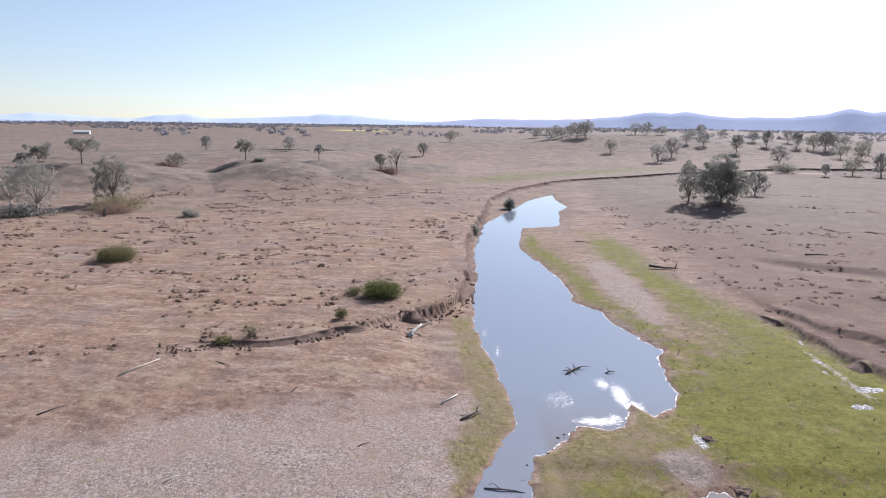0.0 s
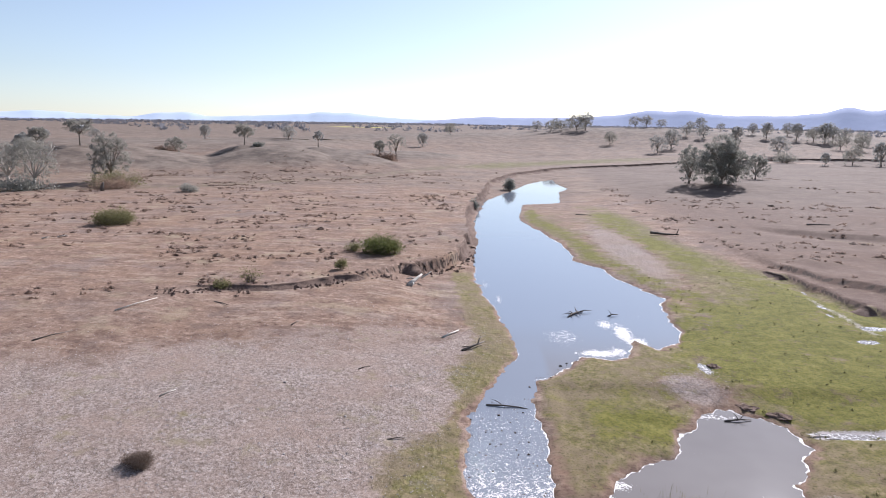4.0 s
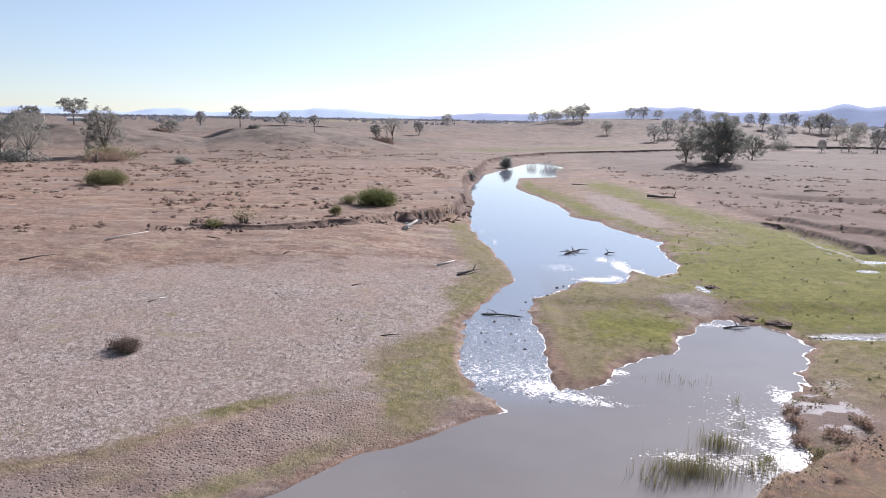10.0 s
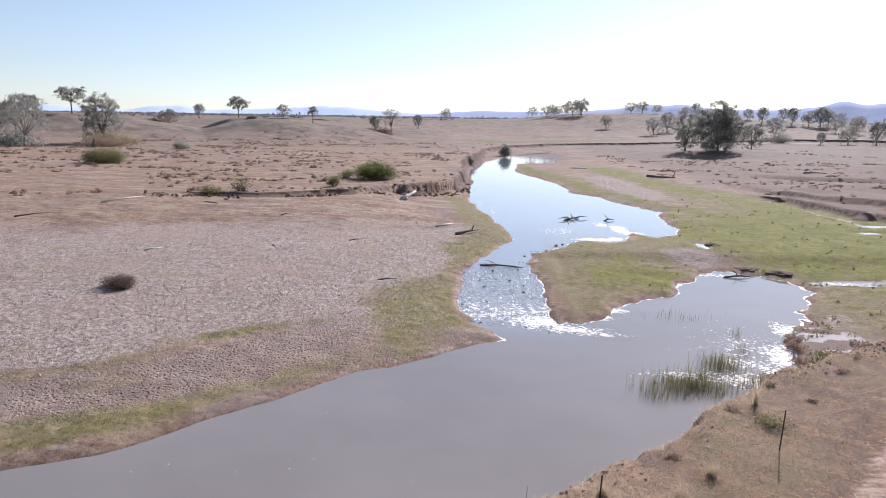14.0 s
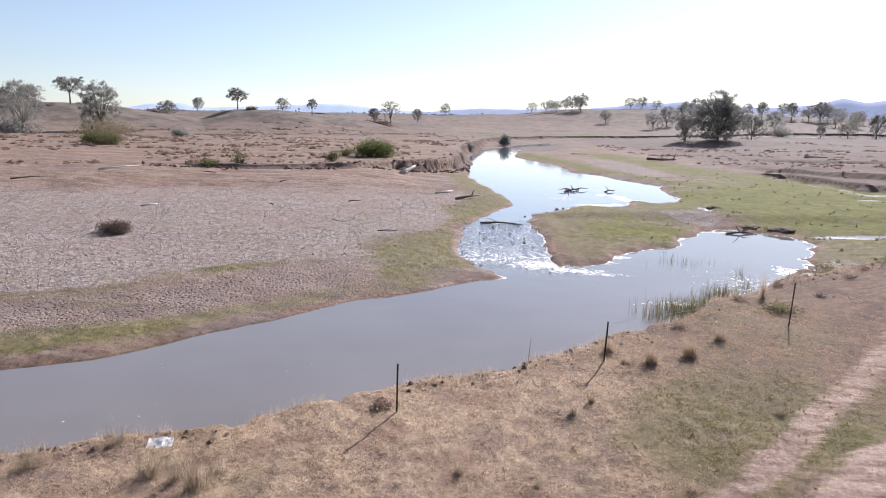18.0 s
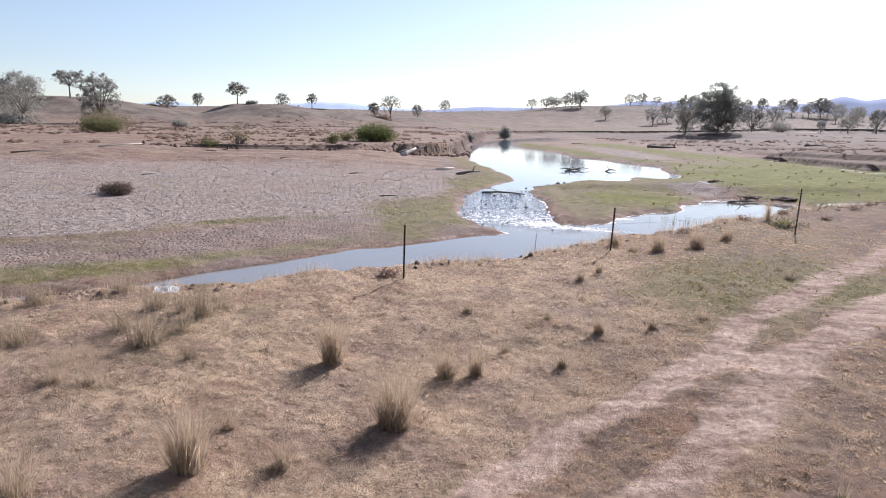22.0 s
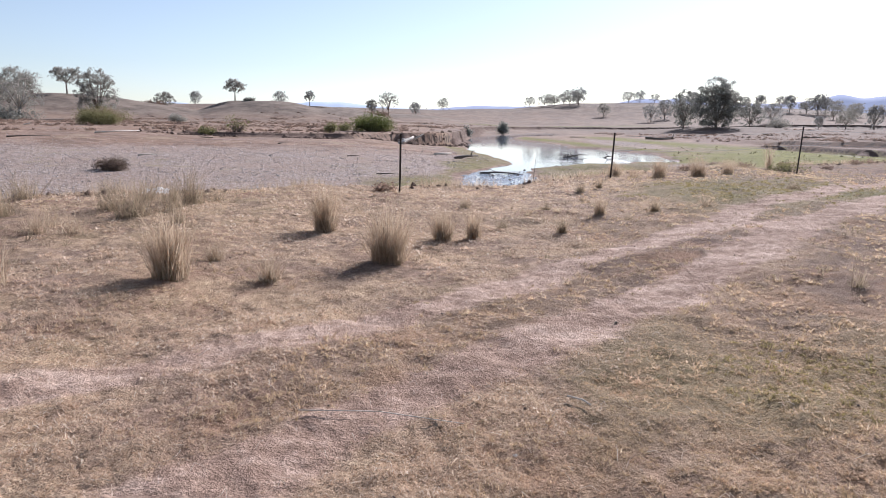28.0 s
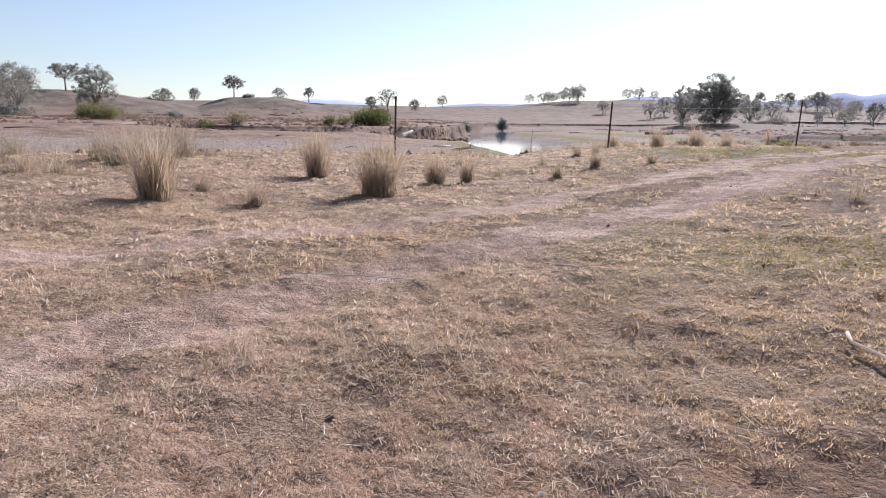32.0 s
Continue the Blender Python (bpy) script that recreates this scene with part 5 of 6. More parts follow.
make_shrub(31, -20, 118.5, 7, 3.0, GREEN_LEAF, "rounded bright green shrub on the dry river terrace", 150, 0.17, clumps=60)
make_shrub(32, -25.5, 120, 3, 1.6, OLIVE_LEAF, "small dull green shrub", 80, 0.12)
make_shrub(33, -85, 142, 8, 3.4, OLIVE_LEAF, "olive green shrub on the dry terrace", 240, 0.17, clumps=50)
make_shrub(34, -99.5, 210, 6.5, 2.6, GUM_LEAF, "grey-green shrub on the dry terrace", 180, 0.18)
make_shrub(35, -26.4, 45, 2.5, 0.72, DEAD_TWIGS, "low rounded dead shrub on the gravel bar", 230, 0.05, name="dead_shrub", clumps=60)
make_shrub(36, -24.2, 104.8, 2.2, 1.9, OLIVE_LEAF, "small sparse shrub at the lip of the bank", 40, 0.16)
make_shrub(37, -35.5, 93.5, 3.4, 3.0, OLIVE_LEAF, "straggly twiggy shrub on the lip of the bank", 14, 0.16, clumps=30)
make_shrub(38, -39, 91.5, 2.6, 1.4, OLIVE_LEAF, "low shrub on the lip of the bank", 40, 0.16)
make_shrub(39, 10.6, 22.0, 1.3, 0.24, OLIVE_LEAF, "low olive green shrub beside a fence post", 24, 0.05)
make_shrub(40, -1.75, 13.5, 0.5, 0.18, TWIGS, "low twiggy shrub beside a fence post", 16, 0.04)
make_shrub(41, 7.5, 268, 4, 5.5, DARK_LEAF, "dark bush hanging over the river bank", 70, 0.4)
make_shrub(42, -5.2, 205, 2.6, 3.4, DARK_LEAF, "dark bush hanging over the river bank", 60, 0.35)
make_shrub(43, -64, 385, 18, 3.2, TWIGS, "heap of fallen grey branches under a gum tree", 120, 0.5, name="brush_heap", clumps=40)
make_shrub(44, -128, 214, 14, 4, TWIGS, "brown twiggy thicket below the gum trees", 120, 0.28, clumps=34)
make_shrub(45, -152, 206, 16, 4, DARK_LEAF, "dark thicket below the gum trees", 90, 0.4, clumps=34)
make_shrub(46, -172, 338, 12, 3.6, TWIGS, "grey scrub in a dry gully", 90, 0.4, clumps=30)
make_shrub(47, 205, 480, 14, 8, GUM_LEAF, "pale shrub on the far bank", 80, 0.5)
make_shrub(49, -134, 226, 18, 4.5, OLIVE_LEAF, "olive thicket along a dry gully", 120, 0.28, clumps=40)
make_shrub(50, -164, 203, 14, 4, DARK_LEAF, "grey-green thicket below the gum trees", 120, 0.28, clumps=34)
for n, (x, y, w, h, lf) in enumerate(((19.9, 40.2, 1.3, 0.6, TWIGS), (19.0, 37.6, 1.1, 0.6, TWIGS), (16.3, 35.4, 1.2, 0.7, OLIVE_LEAF), (17.9, 32.6, 1.6, 0.6, TWIGS), (20.4, 42.0, 1.0, 0.5, TWIGS), (16.4, 30.4, 0.9, 0.8, OLIVE_LEAF), (21.4, 38.2, 1.5, 0.5, TWIGS), (23.6, 39.6, 1.4, 0.4, TWIGS))):
    make_shrub(70 + n, x, y, w, h, lf, "rusty brown waterside weed on the muddy shore" if lf == TWIGS else "olive waterside weed on the muddy shore", 34, 0.09, name="waterside_weed", clumps=20, squash=1.5)
for n, (x, y, w, h) in enumerate(((9.6, 23.0, 0.6, 0.2), (12.0, 25.6, 0.5, 0.18), (15.6, 27.3, 0.7, 0.2), (17.2, 29.4, 0.8, 0.24), (6.4, 19.2, 0.5, 0.18), (13.0, 24.2, 0.5, 0.16))):
    make_shrub(90 + n, x, y, w, h, TWIGS, "low twiggy brown shrub along the lip of the bank", 22, 0.035, name="dry_shrub", clumps=16, squash=0.6)
make_shrub(48, -122, 341, 6, 2.2, DARK_LEAF, "dark bush on the crest of a bare mound", 70, 0.4)


# ---- dead timber ----
def make_log(name, x, y, turn, trunk, radius, branches, mat, label, z=None):
    root = thing(name, pose(x, y, ground_z(x, y) if z is None else z, 0, 0, turn), label, "log")
    n = len(trunk)
    v, q, t = tube(trunk, [radius * (1 - 0.6 * i / (n - 1)) for i in range(n)], 8)
    part("trunk", mesh_np("log_trunk", v, [q, t], mat, True), root)
    for path in branches:
        v, q, t = tube(path, [radius * 0.45, radius * 0.32, radius * 0.12], 6)
        part("branch", mesh_np("log_branch", v, [q, t], mat, True), root)
    return root


make_log("snag", 12.2, 92, 55, [(-1.8, 0, -0.1), (-0.7, 0.1, 0.16), (0.8, 0, 0.24), (2.1, -0.2, 0.15)], 0.22, [[(0.9, 0, 0.2), (1.2, 0.4, 0.45), (1.4, 0.7, 0.75)], [(1.2, 0, 0.2), (2.1, -0.6, 0.4), (3.0, -1.2, 0.25)], [(-0.3, 0, 0.2), (0.0, 0.5, 0.4), (0.3, 1.1, 0.3)], [(0.4, 0, 0.2), (0.1, -0.6, 0.35), (-0.4, -1.2, 0.2)], [(0.1, 0, 0.15), (-0.9, 0.5, 0.4), (-1.7, 0.9, 0.3)], [(-0.8, 0, 0.1), (-1.0, -0.3, 0.4), (-1.3, -0.5, 0.6)]], DEAD_WOOD, "forked dead branch standing out of still water", -2.9)
make_log("snag", 17.5, 92, 20, [(-0.7, 0, 0), (0, 0, 0.3), (0.9, 0, 0.2)], 0.12, [[(0, 0, 0.2), (-0.3, 0.1, 0.6), (-0.5, 0.2, 0.9)]], DEAD_WOOD, "small dead branch standing out of still water", -2.9)
make_log("driftwood", -12.0, 102.5, 62, [(-1.5, 0, 0.15), (0, 0.1, 0.45), (1.4, 0.3, 0.7), (2.5, 0.2, 1.1)], 0.42, [[(1, 0, 0.5), (0.5, 0.9, 0.8), (0.0, 1.6, 0.6)], [(2, 0, 0.6), (2.8, -0.6, 1.1), (3.4, -1.1, 1.6)], [(-0.5, 0, 0.3), (-1.1, -0.7, 0.4), (-2.0, -1.1, 0.3)]], PALE_WOOD, "bleached tree trunk lying at the foot of the bank")
make_log("driftwood", -4.6, 79, 60, [(-1.8, 0, 0.1), (0, 0, 0.14), (1.8, 0, 0.12)], 0.17, [], PALE_WOOD, "short bleached log on the gravel")
make_log("driftwood", -1.6, 75, 48, [(-2.0, 0, 0.1), (0, 0, 0.3), (2.0, 0.2, 0.3)], 0.18, [[(0.6, 0, 0.3), (1.2, 0.3, 0.8), (1.9, 0.5, 0.9)], [(-0.3, 0, 0.2), (-0.8, 0.6, 0.2), (-1.3, 1.0, 0.1)]], DEAD_WOOD, "dark forked branch lying on the grassy shore")
make_log("driftwood", 2.0, 60.2, -6, [(-2.0, 0, 0.03), (-0.5, 0, 0.14), (1.0, 0.1, 0.07), (2.0, 0, -0.02)], 0.1, [[(-0.5, 0, 0.16), (-1.0, 0.4, 0.35), (-1.6, 0.6, 0.4)]], DEAD_WOOD, "dark log lying across the head of the riffle", -2.87)
make_log("driftwood", -45.6, 80, 68, [(-3.2, 0, 0.1), (0, 0.1, 0.25), (3.2, 0, 0.3)], 0.11, [], PALE_WOOD, "long pale log on the dry gravel")
make_log("driftwood", -48.8, 68, 60, [(-2.2, 0, 0.1), (0, 0.1, 0.2), (2.2, 0, 0.15)], 0.09, [], DEAD_WOOD, "thin grey log on the dry gravel")
make_log("snag", 23.6, 60.2, 10, [(-1.3, 0, 0.05), (0, 0, 0.2), (1.3, 0, 0.1)], 0.1, [[(0, 0, 0.2), (-0.2, 0, 0.5), (-0.5, 0.1, 0.8)], [(0.1, 0, 0.1), (0.5, 0.2, 0.4), (0.9, 0.4, 0.5)], [(-0.2, 0, 0.1), (0.2, -0.3, 0.3), (0.6, -0.6, 0.25)]], DEAD_WOOD, "twiggy dead branch at the edge of the pool", -3.27)
make_log("fallen_log", 41.6, 158, -20, [(-3.5, 0, 0.5), (0, 0, 0.35), (3.0, 0.2, 0.45)], 0.34, [[(2.4, 0.1, 0.4), (2.7, 0.1, 1.2), (2.9, 0.2, 2.0)]], DEAD_WOOD, "dark fallen log with an upright stub on the slope")
make_log("fallen_log", 86, 178, 2, [(-3, 0, 0.2), (0, 0, 0.3), (3, 0, 0.2)], 0.22, [], DEAD_WOOD, "dark fallen log on the dry flat")
for x, y, turn, half, rad, pale in ((-26, 98.5, 20, 1.1, 0.1, True), (-36, 84, -30, 1.4, 0.09, False), (-24, 78, 75, 1.0, 0.07, False), (27, 193, -15, 2.2, 0.16, False), (-13, 66, 40, 0.7, 0.06, False), (-7.5, 52, 15, 0.8, 0.06, False), (-30, 57, 65, 0.9, 0.07, True)):
    make_log("driftwood", x, y, turn, [(-half, 0, 0.04), (0, 0.08 * half, 0.1), (half, 0, 0.05)], rad, [], PALE_WOOD if pale else DEAD_WOOD, "short piece of bleached driftwood on dry ground" if pale else "short piece of grey driftwood on dry ground")
for x, y, turn, half in ((-65.6, 166.6, 15, 0.8), (-87.2, 121.7, -10, 0.8), (-85.2, 124.2, 20, 1.0)):
    make_log("driftwood", x, y, turn, [(-half, 0, 0.05), (0, 0.1 * half, 0.22), (half, 0, 0.12)], 0.12, [[(0, 0, 0.18), (0.3 * half, 0.4 * half, 0.4), (0.6 * half, 0.7 * half, 0.3)]], PALE_WOOD, "bleached branch lying on the bare terrace")
make_log("tree_stump", -126, 205, 0, [(0, 0, -0.2), (0.1, 0, 1.4), (0.5, 0, 2.8)], 0.7, [], DEAD_WOOD, "dark broken tree stump by the terrace edge")


# ---- the fence ----
def build_fence():
    posts = [((-1.4, 13.34), 1.15, (0.03, 0.0)), ((3.64, 16.32), 1.08, (0.05, 0.0)), ((10.05, 20.2), 1.4, (0.05, 0.0)), ((18.6, 25.0), 1.45, (0.05, 0.0)), ((-8.5, 9.6), 1.3, (0.0, 0.0))]
    fence = thing("wire_fence", pose(0, 0, 0), "old steel post and wire fence along the bank", "fence")
    tops = []
    for (x, y), h, lean in posts:
        z = ground_z(x, y) - 0.3
        # a star-shaped picket: three fins round a spine
        vs, qs, ts = [], [], []
        for k in range(3):
            a = 2.1 * k + 0.4
            c, s = math.cos(a), math.sin(a)
            w, t = 0.021, 0.005
            b = len(vs)
            for zz in (0.0, h + 0.3):
                ox, oy = lean[0] * zz / h, lean[1] * zz / h
                for u, p in ((0, -t), (w, -t), (w, t), (0, t)):
                    vs.append((x + ox + u * c - p * s, y + oy + u * s + p * c, z + zz))
            qs += [(b + i, b + (i + 1) % 4, b + 4 + (i + 1) % 4, b + 4 + i) for i in range(4)]
            qs.append((b + 4, b + 5, b + 6, b + 7))
        part("post", mesh_np("post", np.array(vs), np.array(qs), STEEL), fence, "dark steel picket")
        tops.append((Vector((x, y, z)), Vector((lean[0], lean[1], h)), h))
    order = sorted(tops, key=lambda p: p[0].x)
    for frac, keep in ((0.93, (2, 3)), (0.62, (2, 3))):
        for i in keep:
            (p, u, h), (q, w, g) = order[i], order[i + 1]
            a, b = p + Vector((0, 0, 0.3)) + u * frac, q + Vector((0, 0, 0.3)) + w * frac
            path = [tuple(a.lerp(b, s) - Vector((0, 0, 0.09 * math.sin(math.pi * s)))) for s in (0, 0.2, 0.4, 0.6, 0.8, 1)]
            v, qd, t = tube(path, [0.0032] * 6, 4)
            part("wire", mesh_np("wire", v, [qd, t], WIRE), fence)
    v, q, t = tube([(1.7, 16.6, -0.3), (1.72, 16.6, 0.4), (1.76, 16.62, 0.85)], [0.012, 0.009, 0.004], 5)
    tagged(new("stick", mesh_np("stick", v, [q, t], DEAD_WOOD)), "thin bare stick upright at the lip of the bank", "stick")


build_fence()


# ---- near grass ----
def make_tussock(seed, x, y, height, width, mat, label, n=260):
    rng = np.random.default_rng(seed)
    root = thing("grass_tussock", pose(x, y, ground_z(x, y) - 0.02), label, "grass", "tussocks on the near bank")
    a, q = rng.uniform(0, 2 * math.pi, n), rng.uniform(0, 1, n) ** 0.8 * width * 0.27
    base = np.stack([np.cos(a) * q, np.sin(a) * q, 0 * a], 1)
    length = height * (0.3 + 0.8 * rng.uniform(0, 1, n) ** 1.2)
    v, f = merge([blades(rng, base, length, rng.uniform(0.05, 1.3, n) * width / max(height, 0.1), rng.uniform(0.0014, 0.0027, n) * (0.7 + height))])
    part("foliage", mesh_np("foliage", v, f, mat), root, kind="stuff")
    w = max(10, n // 4)
    a, q = rng.uniform(0, 2 * math.pi, w), rng.uniform(0, 1, w) * width * 0.32
    v, f = merge([blades(rng, np.stack([np.cos(a) * q, np.sin(a) * q, 0 * a], 1), height * rng.uniform(0.8, 1.5, w), rng.uniform(0.2, 1.2, w), np.full(w, 0.0014))])
    part("seed_head", mesh_np("seed_head", v, f, STRAW), root, kind="stuff")
    m = n // 4
    a, q = rng.uniform(0, 2 * math.pi, m), rng.uniform(0, 1, m) * width * 0.26
    base = np.stack([np.cos(a) * q, np.sin(a) * q, 0 * a], 1)
    v, f = merge([blades(rng, base, height * rng.uniform(0.15, 0.42, m), rng.uniform(0.3, 1.1, m), np.full(m, 0.0035))])
    part("thatch", mesh_np("thatch", v, f, STRAW_DARK), root, kind="stuff")
    return root


PALE, DULL = "tall pale dry grass tussock on the bank", "short dull dry grass tussock"
TUSSOCKS = [(-2.45, 5.0, 0.6, 0.5, 420), (-0.6, 6.25, 0.62, 0.6, 520), (-1.6, 5.25, 0.32, 0.32, 180), (-1.75, 8.1, 0.64, 0.46, 400), (-0.1, 7.75, 0.43, 0.42, 300), (0.3, 7.9, 0.42, 0.32, 220),
            (1.5, 8.15, 0.28, 0.24, 160), (2.25, 9.6, 0.36, 0.26, 180), (3.15, 9.75, 0.28, 0.24, 150), (3.6, 4.85, 0.26, 0.22, 60), (0.1, 10.8, 0.28, 0.3, 140), (1.5, 10.4, 0.24, 0.24, 110),
            (2.45, 13.2, 0.3, 0.28, 120), (2.95, 13.8, 0.3, 0.24, 110), (4.2, 16.2, 0.36, 0.4, 160), (4.85, 16.2, 0.52, 0.55, 260), (6.0, 16.8, 0.56, 0.62, 300), (7.3, 18.3, 0.48, 0.5, 200)]
TUSSOCKS_MORE = [(6.9, 13.4, 0.24, 0.4, 140), (0.72, 8.9, 0.26, 0.3, 60), (-2.4, 5.9, 0.32, 0.28, 130), (-4.6, 8.3, 0.5, 0.8, 240), (-4.4, 9.8, 0.6, 0.6, 150), (-5.4, 10.2, 0.45, 0.7, 150),
                 (-6.5, 8.2, 0.45, 0.6, 110), (-5.3, 8.9, 0.45, 0.6, 120), (-3.7, 7.8, 0.3, 0.3, 100), (-7.7, 10.3, 0.5, 0.8, 120), (-5.0, 6.8, 0.4, 0.4, 90), (-3.7, 4.3, 0.5, 0.5, 160),
                 (3.9, 17.0, 0.42, 0.5, 200), (4.1, 10.3, 0.36, 0.4, 60), (10.7, 23.8, 0.9, 0.35, 80), (-6.6, 11.2, 0.42, 0.7, 110), (8.6, 18.0, 0.16, 0.3, 70), (2.6, 9.1, 0.16, 0.3, 70)]
spread_out = random.Random(4)
TUSSOCKS_LEFT = [(spread_out.uniform(-10, -3.8), spread_out.uniform(6.4, 10.9), spread_out.uniform(0.24, 0.5), spread_out.uniform(0.4, 0.7), 70) for _ in range(14)]
for n, (x, y, h, w, count) in enumerate(TUSSOCKS + TUSSOCKS_MORE + TUSSOCKS_LEFT):
    make_tussock(100 + n, x, y, h * (1.0 + 0.25 * (h > 0.4)), w * 1.15, STRAW if h > 0.3 and (x > -3.9 or y < 7.6) else STRAW_DARK, PALE if h > 0.45 else DULL, int(count * 1.35))


def tufts(rng, x, y, h, per, size, lean, width):
    """Small clumps of short blades that fan out from one root."""
    k = len(x) * per
    grow = np.repeat(size, per)
    base = np.repeat(np.stack([x, y, h - 0.004], 1), per, axis=0) + rng.normal(0, 1, (k, 3)) * grow[:, None] * (0.3, 0.3, 0)
    return blades(rng, base, grow * rng.uniform(0.4, 1.2, k), rng.uniform(lean[0], lean[1], k), np.repeat(width, per) * rng.uniform(0.6, 1.3, k))


def build_turf():
    """Short dry grass over the near bank in matted tufts, thickest where the ground is seen closely, worn off the track."""
    rng = np.random.default_rng(5)
    n = 40000
    r = 0.8 + 25 * rng.uniform(0, 1, n) ** 1.9
    a = np.radians(rng.uniform(-44, 38, n))
    x, y = 0.45 + r * np.sin(a) * 1.05, r * np.cos(a) - 1.0
    h, c = survey(x, y)
    clump = vnoise(x * 3.1, y * 3.1, 7) * 0.55 + vnoise(x * 0.8, y * 0.8, 8) * 0.45
    keep = (near_line(x, y, CREST) < 0.2) & (rng.uniform(0, 1, n) > c["dirt"] * 1.15) & (clump > 0.36) & (rng.uniform(2.2, 4.4, n) < r)
    x, y, h, clump, r = x[keep], y[keep], h[keep], clump[keep], r[keep]
    size = (0.014 + 0.05 * rng.uniform(0, 1, len(x)) ** 2 * clump) * (1 + 0.03 * r)
    width = 0.0009 + 0.00042 * r
    olive = (x + 1.6 * fbm(x * 0.8, y * 0.8, 3, 49) > 0.8 + 0.14 * y) | (c["loam"][keep] > 0.35)
    verdant = c["green"][keep] + 0.5 * fbm(x * 0.9, y * 0.9, 3, 52) > 0.55
    for name, ok, mat, words in (("green_grass", verdant, TURF_GREEN, "short yellow-green grass near the lip of the bank"), ("dry_grass", ~olive & ~verdant, TURF, "short dry trampled grass covering the near bank"), ("olive_grass", olive & ~verdant, TURF_OLIVE, "short olive and straw grass beside the track")):
        v, f = merge([tufts(rng, x[ok], y[ok], h[ok], 9, size[ok], (0.3, 2.6), width[ok])])
        tagged(new(name, mesh_np(name, v, f, mat)), words, "grass", kind="stuff")
    # dead stalks lying over the turf, many of them where an old clump has died off
    n = 2600
    r, a = 0.6 + 5 * rng.uniform(0, 1, n) ** 1.5, np.radians(rng.uniform(-46, 42, n))
    x, y = 0.45 + r * np.sin(a), r * np.cos(a) - 0.9
    x[:380], y[:380] = rng.normal(0.35, 0.42, 380), rng.normal(1.3, 0.17, 380)
    h = heights(x, y)
    pieces = []
    for k in range(n):
        b, l, w = rng.uniform(0, 6.28), 0.02 + 0.075 * rng.uniform(0, 1) ** 2, rng.uniform(0.0007, 0.0017)
        dx, dy, kink = math.cos(b) * l, math.sin(b) * l, rng.normal(0, 0.014)
        pieces.append(tube([(x[k], y[k], h[k] + 0.008), (x[k] + dx * 0.5 - kink, y[k] + dy * 0.5 + kink, h[k] + 0.012 + rng.uniform(0.005, 0.03)), (x[k] + dx, y[k] + dy, h[k] + rng.uniform(0.008, 0.04))], [w, w * 0.85, w * 0.5], 3))
    v, f = merge(pieces)
    tagged(new("fallen_stems", mesh_np("fallen_stems", v, f, BLEACHED)), "pale dry stalks lying over the trampled grass", "stalks", kind="stuff")
    # matted grass close by: low tufts, and a few that stand
    n = 40000
    r, a = 0.55 + 4.6 * rng.uniform(0, 1, n) ** 1.25, np.radians(rng.uniform(-50, 46, n))
    x, y = 0.45 + r * np.sin(a), r * np.cos(a) - 0.9
    h, c = survey(x, y)
    clump = vnoise(x * 2.3, y * 2.3, 47) * 0.6 + vnoise(x * 6, y * 6, 48) * 0.4
    bare = np.exp(-(((x - 1.25) / 0.55) ** 2 + ((y - 0.62) / 0.22) ** 2))
    ok = (rng.uniform(0, 1, n) > c["dirt"] * 1.15 + 0.8 * bare) & (clump > 0.26)
    x, y, h, clump, r = x[ok], y[ok], h[ok], clump[ok], r[ok]
    size = 0.011 + 0.03 * rng.uniform(0, 1, len(x)) ** 2.2 * clump * (0.5 + 0.5 * sstep(3.4, 1.6, y))
    olive = x + 1.2 * fbm(x * 1.3, y * 1.3, 3, 49) > 0.75 + 0.1 * y
    for name, ok, mat, words in (("pale_grass", ~olive, TURF, "pale tangled dry grass close to the track"), ("dull_grass", olive, TURF_OLIVE, "olive tangled grass close to the track")):
        v, f = merge([tufts(rng, x[ok], y[ok], h[ok], 9, size[ok], (0.4, 2.3), 0.001 + 0.00024 * r[ok])])
        tagged(new(name, mesh_np(name, v, f, mat)), words, "grass", kind="stuff")
    # small tufts further off
    n = 2600
    r, a = 6 + 24 * rng.uniform(0, 1, n), np.radians(rng.uniform(-46, 40, n))
    x, y = r * np.sin(a), r * np.cos(a)
    h, c = survey(x, y)
    ok = (near_line(x, y, CREST) < 0) & (rng.uniform(0, 1, n) > c["dirt"]) & (vnoise(x * 0.9, y * 0.9, 12) > 0.38)
    x, y, h = x[ok], y[ok], h[ok]
    per = 9
    base = np.repeat(np.stack([x, y, h - 0.005], 1), per, axis=0) + rng.normal(0, 0.035, (len(x) * per, 3)) * (1, 1, 0)
    size = np.repeat(0.03 + 0.08 * rng.uniform(0, 1, len(x)) ** 2, per)
    v, f = merge([blades(rng, base, size * rng.uniform(0.5, 1.1, len(base)), rng.uniform(0.2, 1.6, len(base)), 0.002 + size * 0.025)])
    tagged(new("grass_tufts", mesh_np("grass_tufts", v, f, STRAW_DARK)), "small scattered tufts of dry grass on the bank", "grass", kind="stuff")
    # the ragged straw fringe along the lip of the bank
    n = 15000
    t = rng.uniform(0, 1, n)
    pts = np.array(CREST[2:12], float)
    s = t * (len(pts) - 1)
    i = np.minimum(s.astype(int), len(pts) - 2)
    p = pts[i] + (pts[i + 1] - pts[i]) * (s - i)[:, None] + np.stack([rng.normal(0, 0.4, n), rng.normal(-0.3, 0.55, n)], 1)
    ok = vnoise(p[:, 0] * 0.8, p[:, 1] * 0.8, 15) > 0.42
    p = p[ok]
    base = np.stack([p[:, 0], p[:, 1], heights(p[:, 0], p[:, 1]) - 0.01], 1)
    k = len(p)
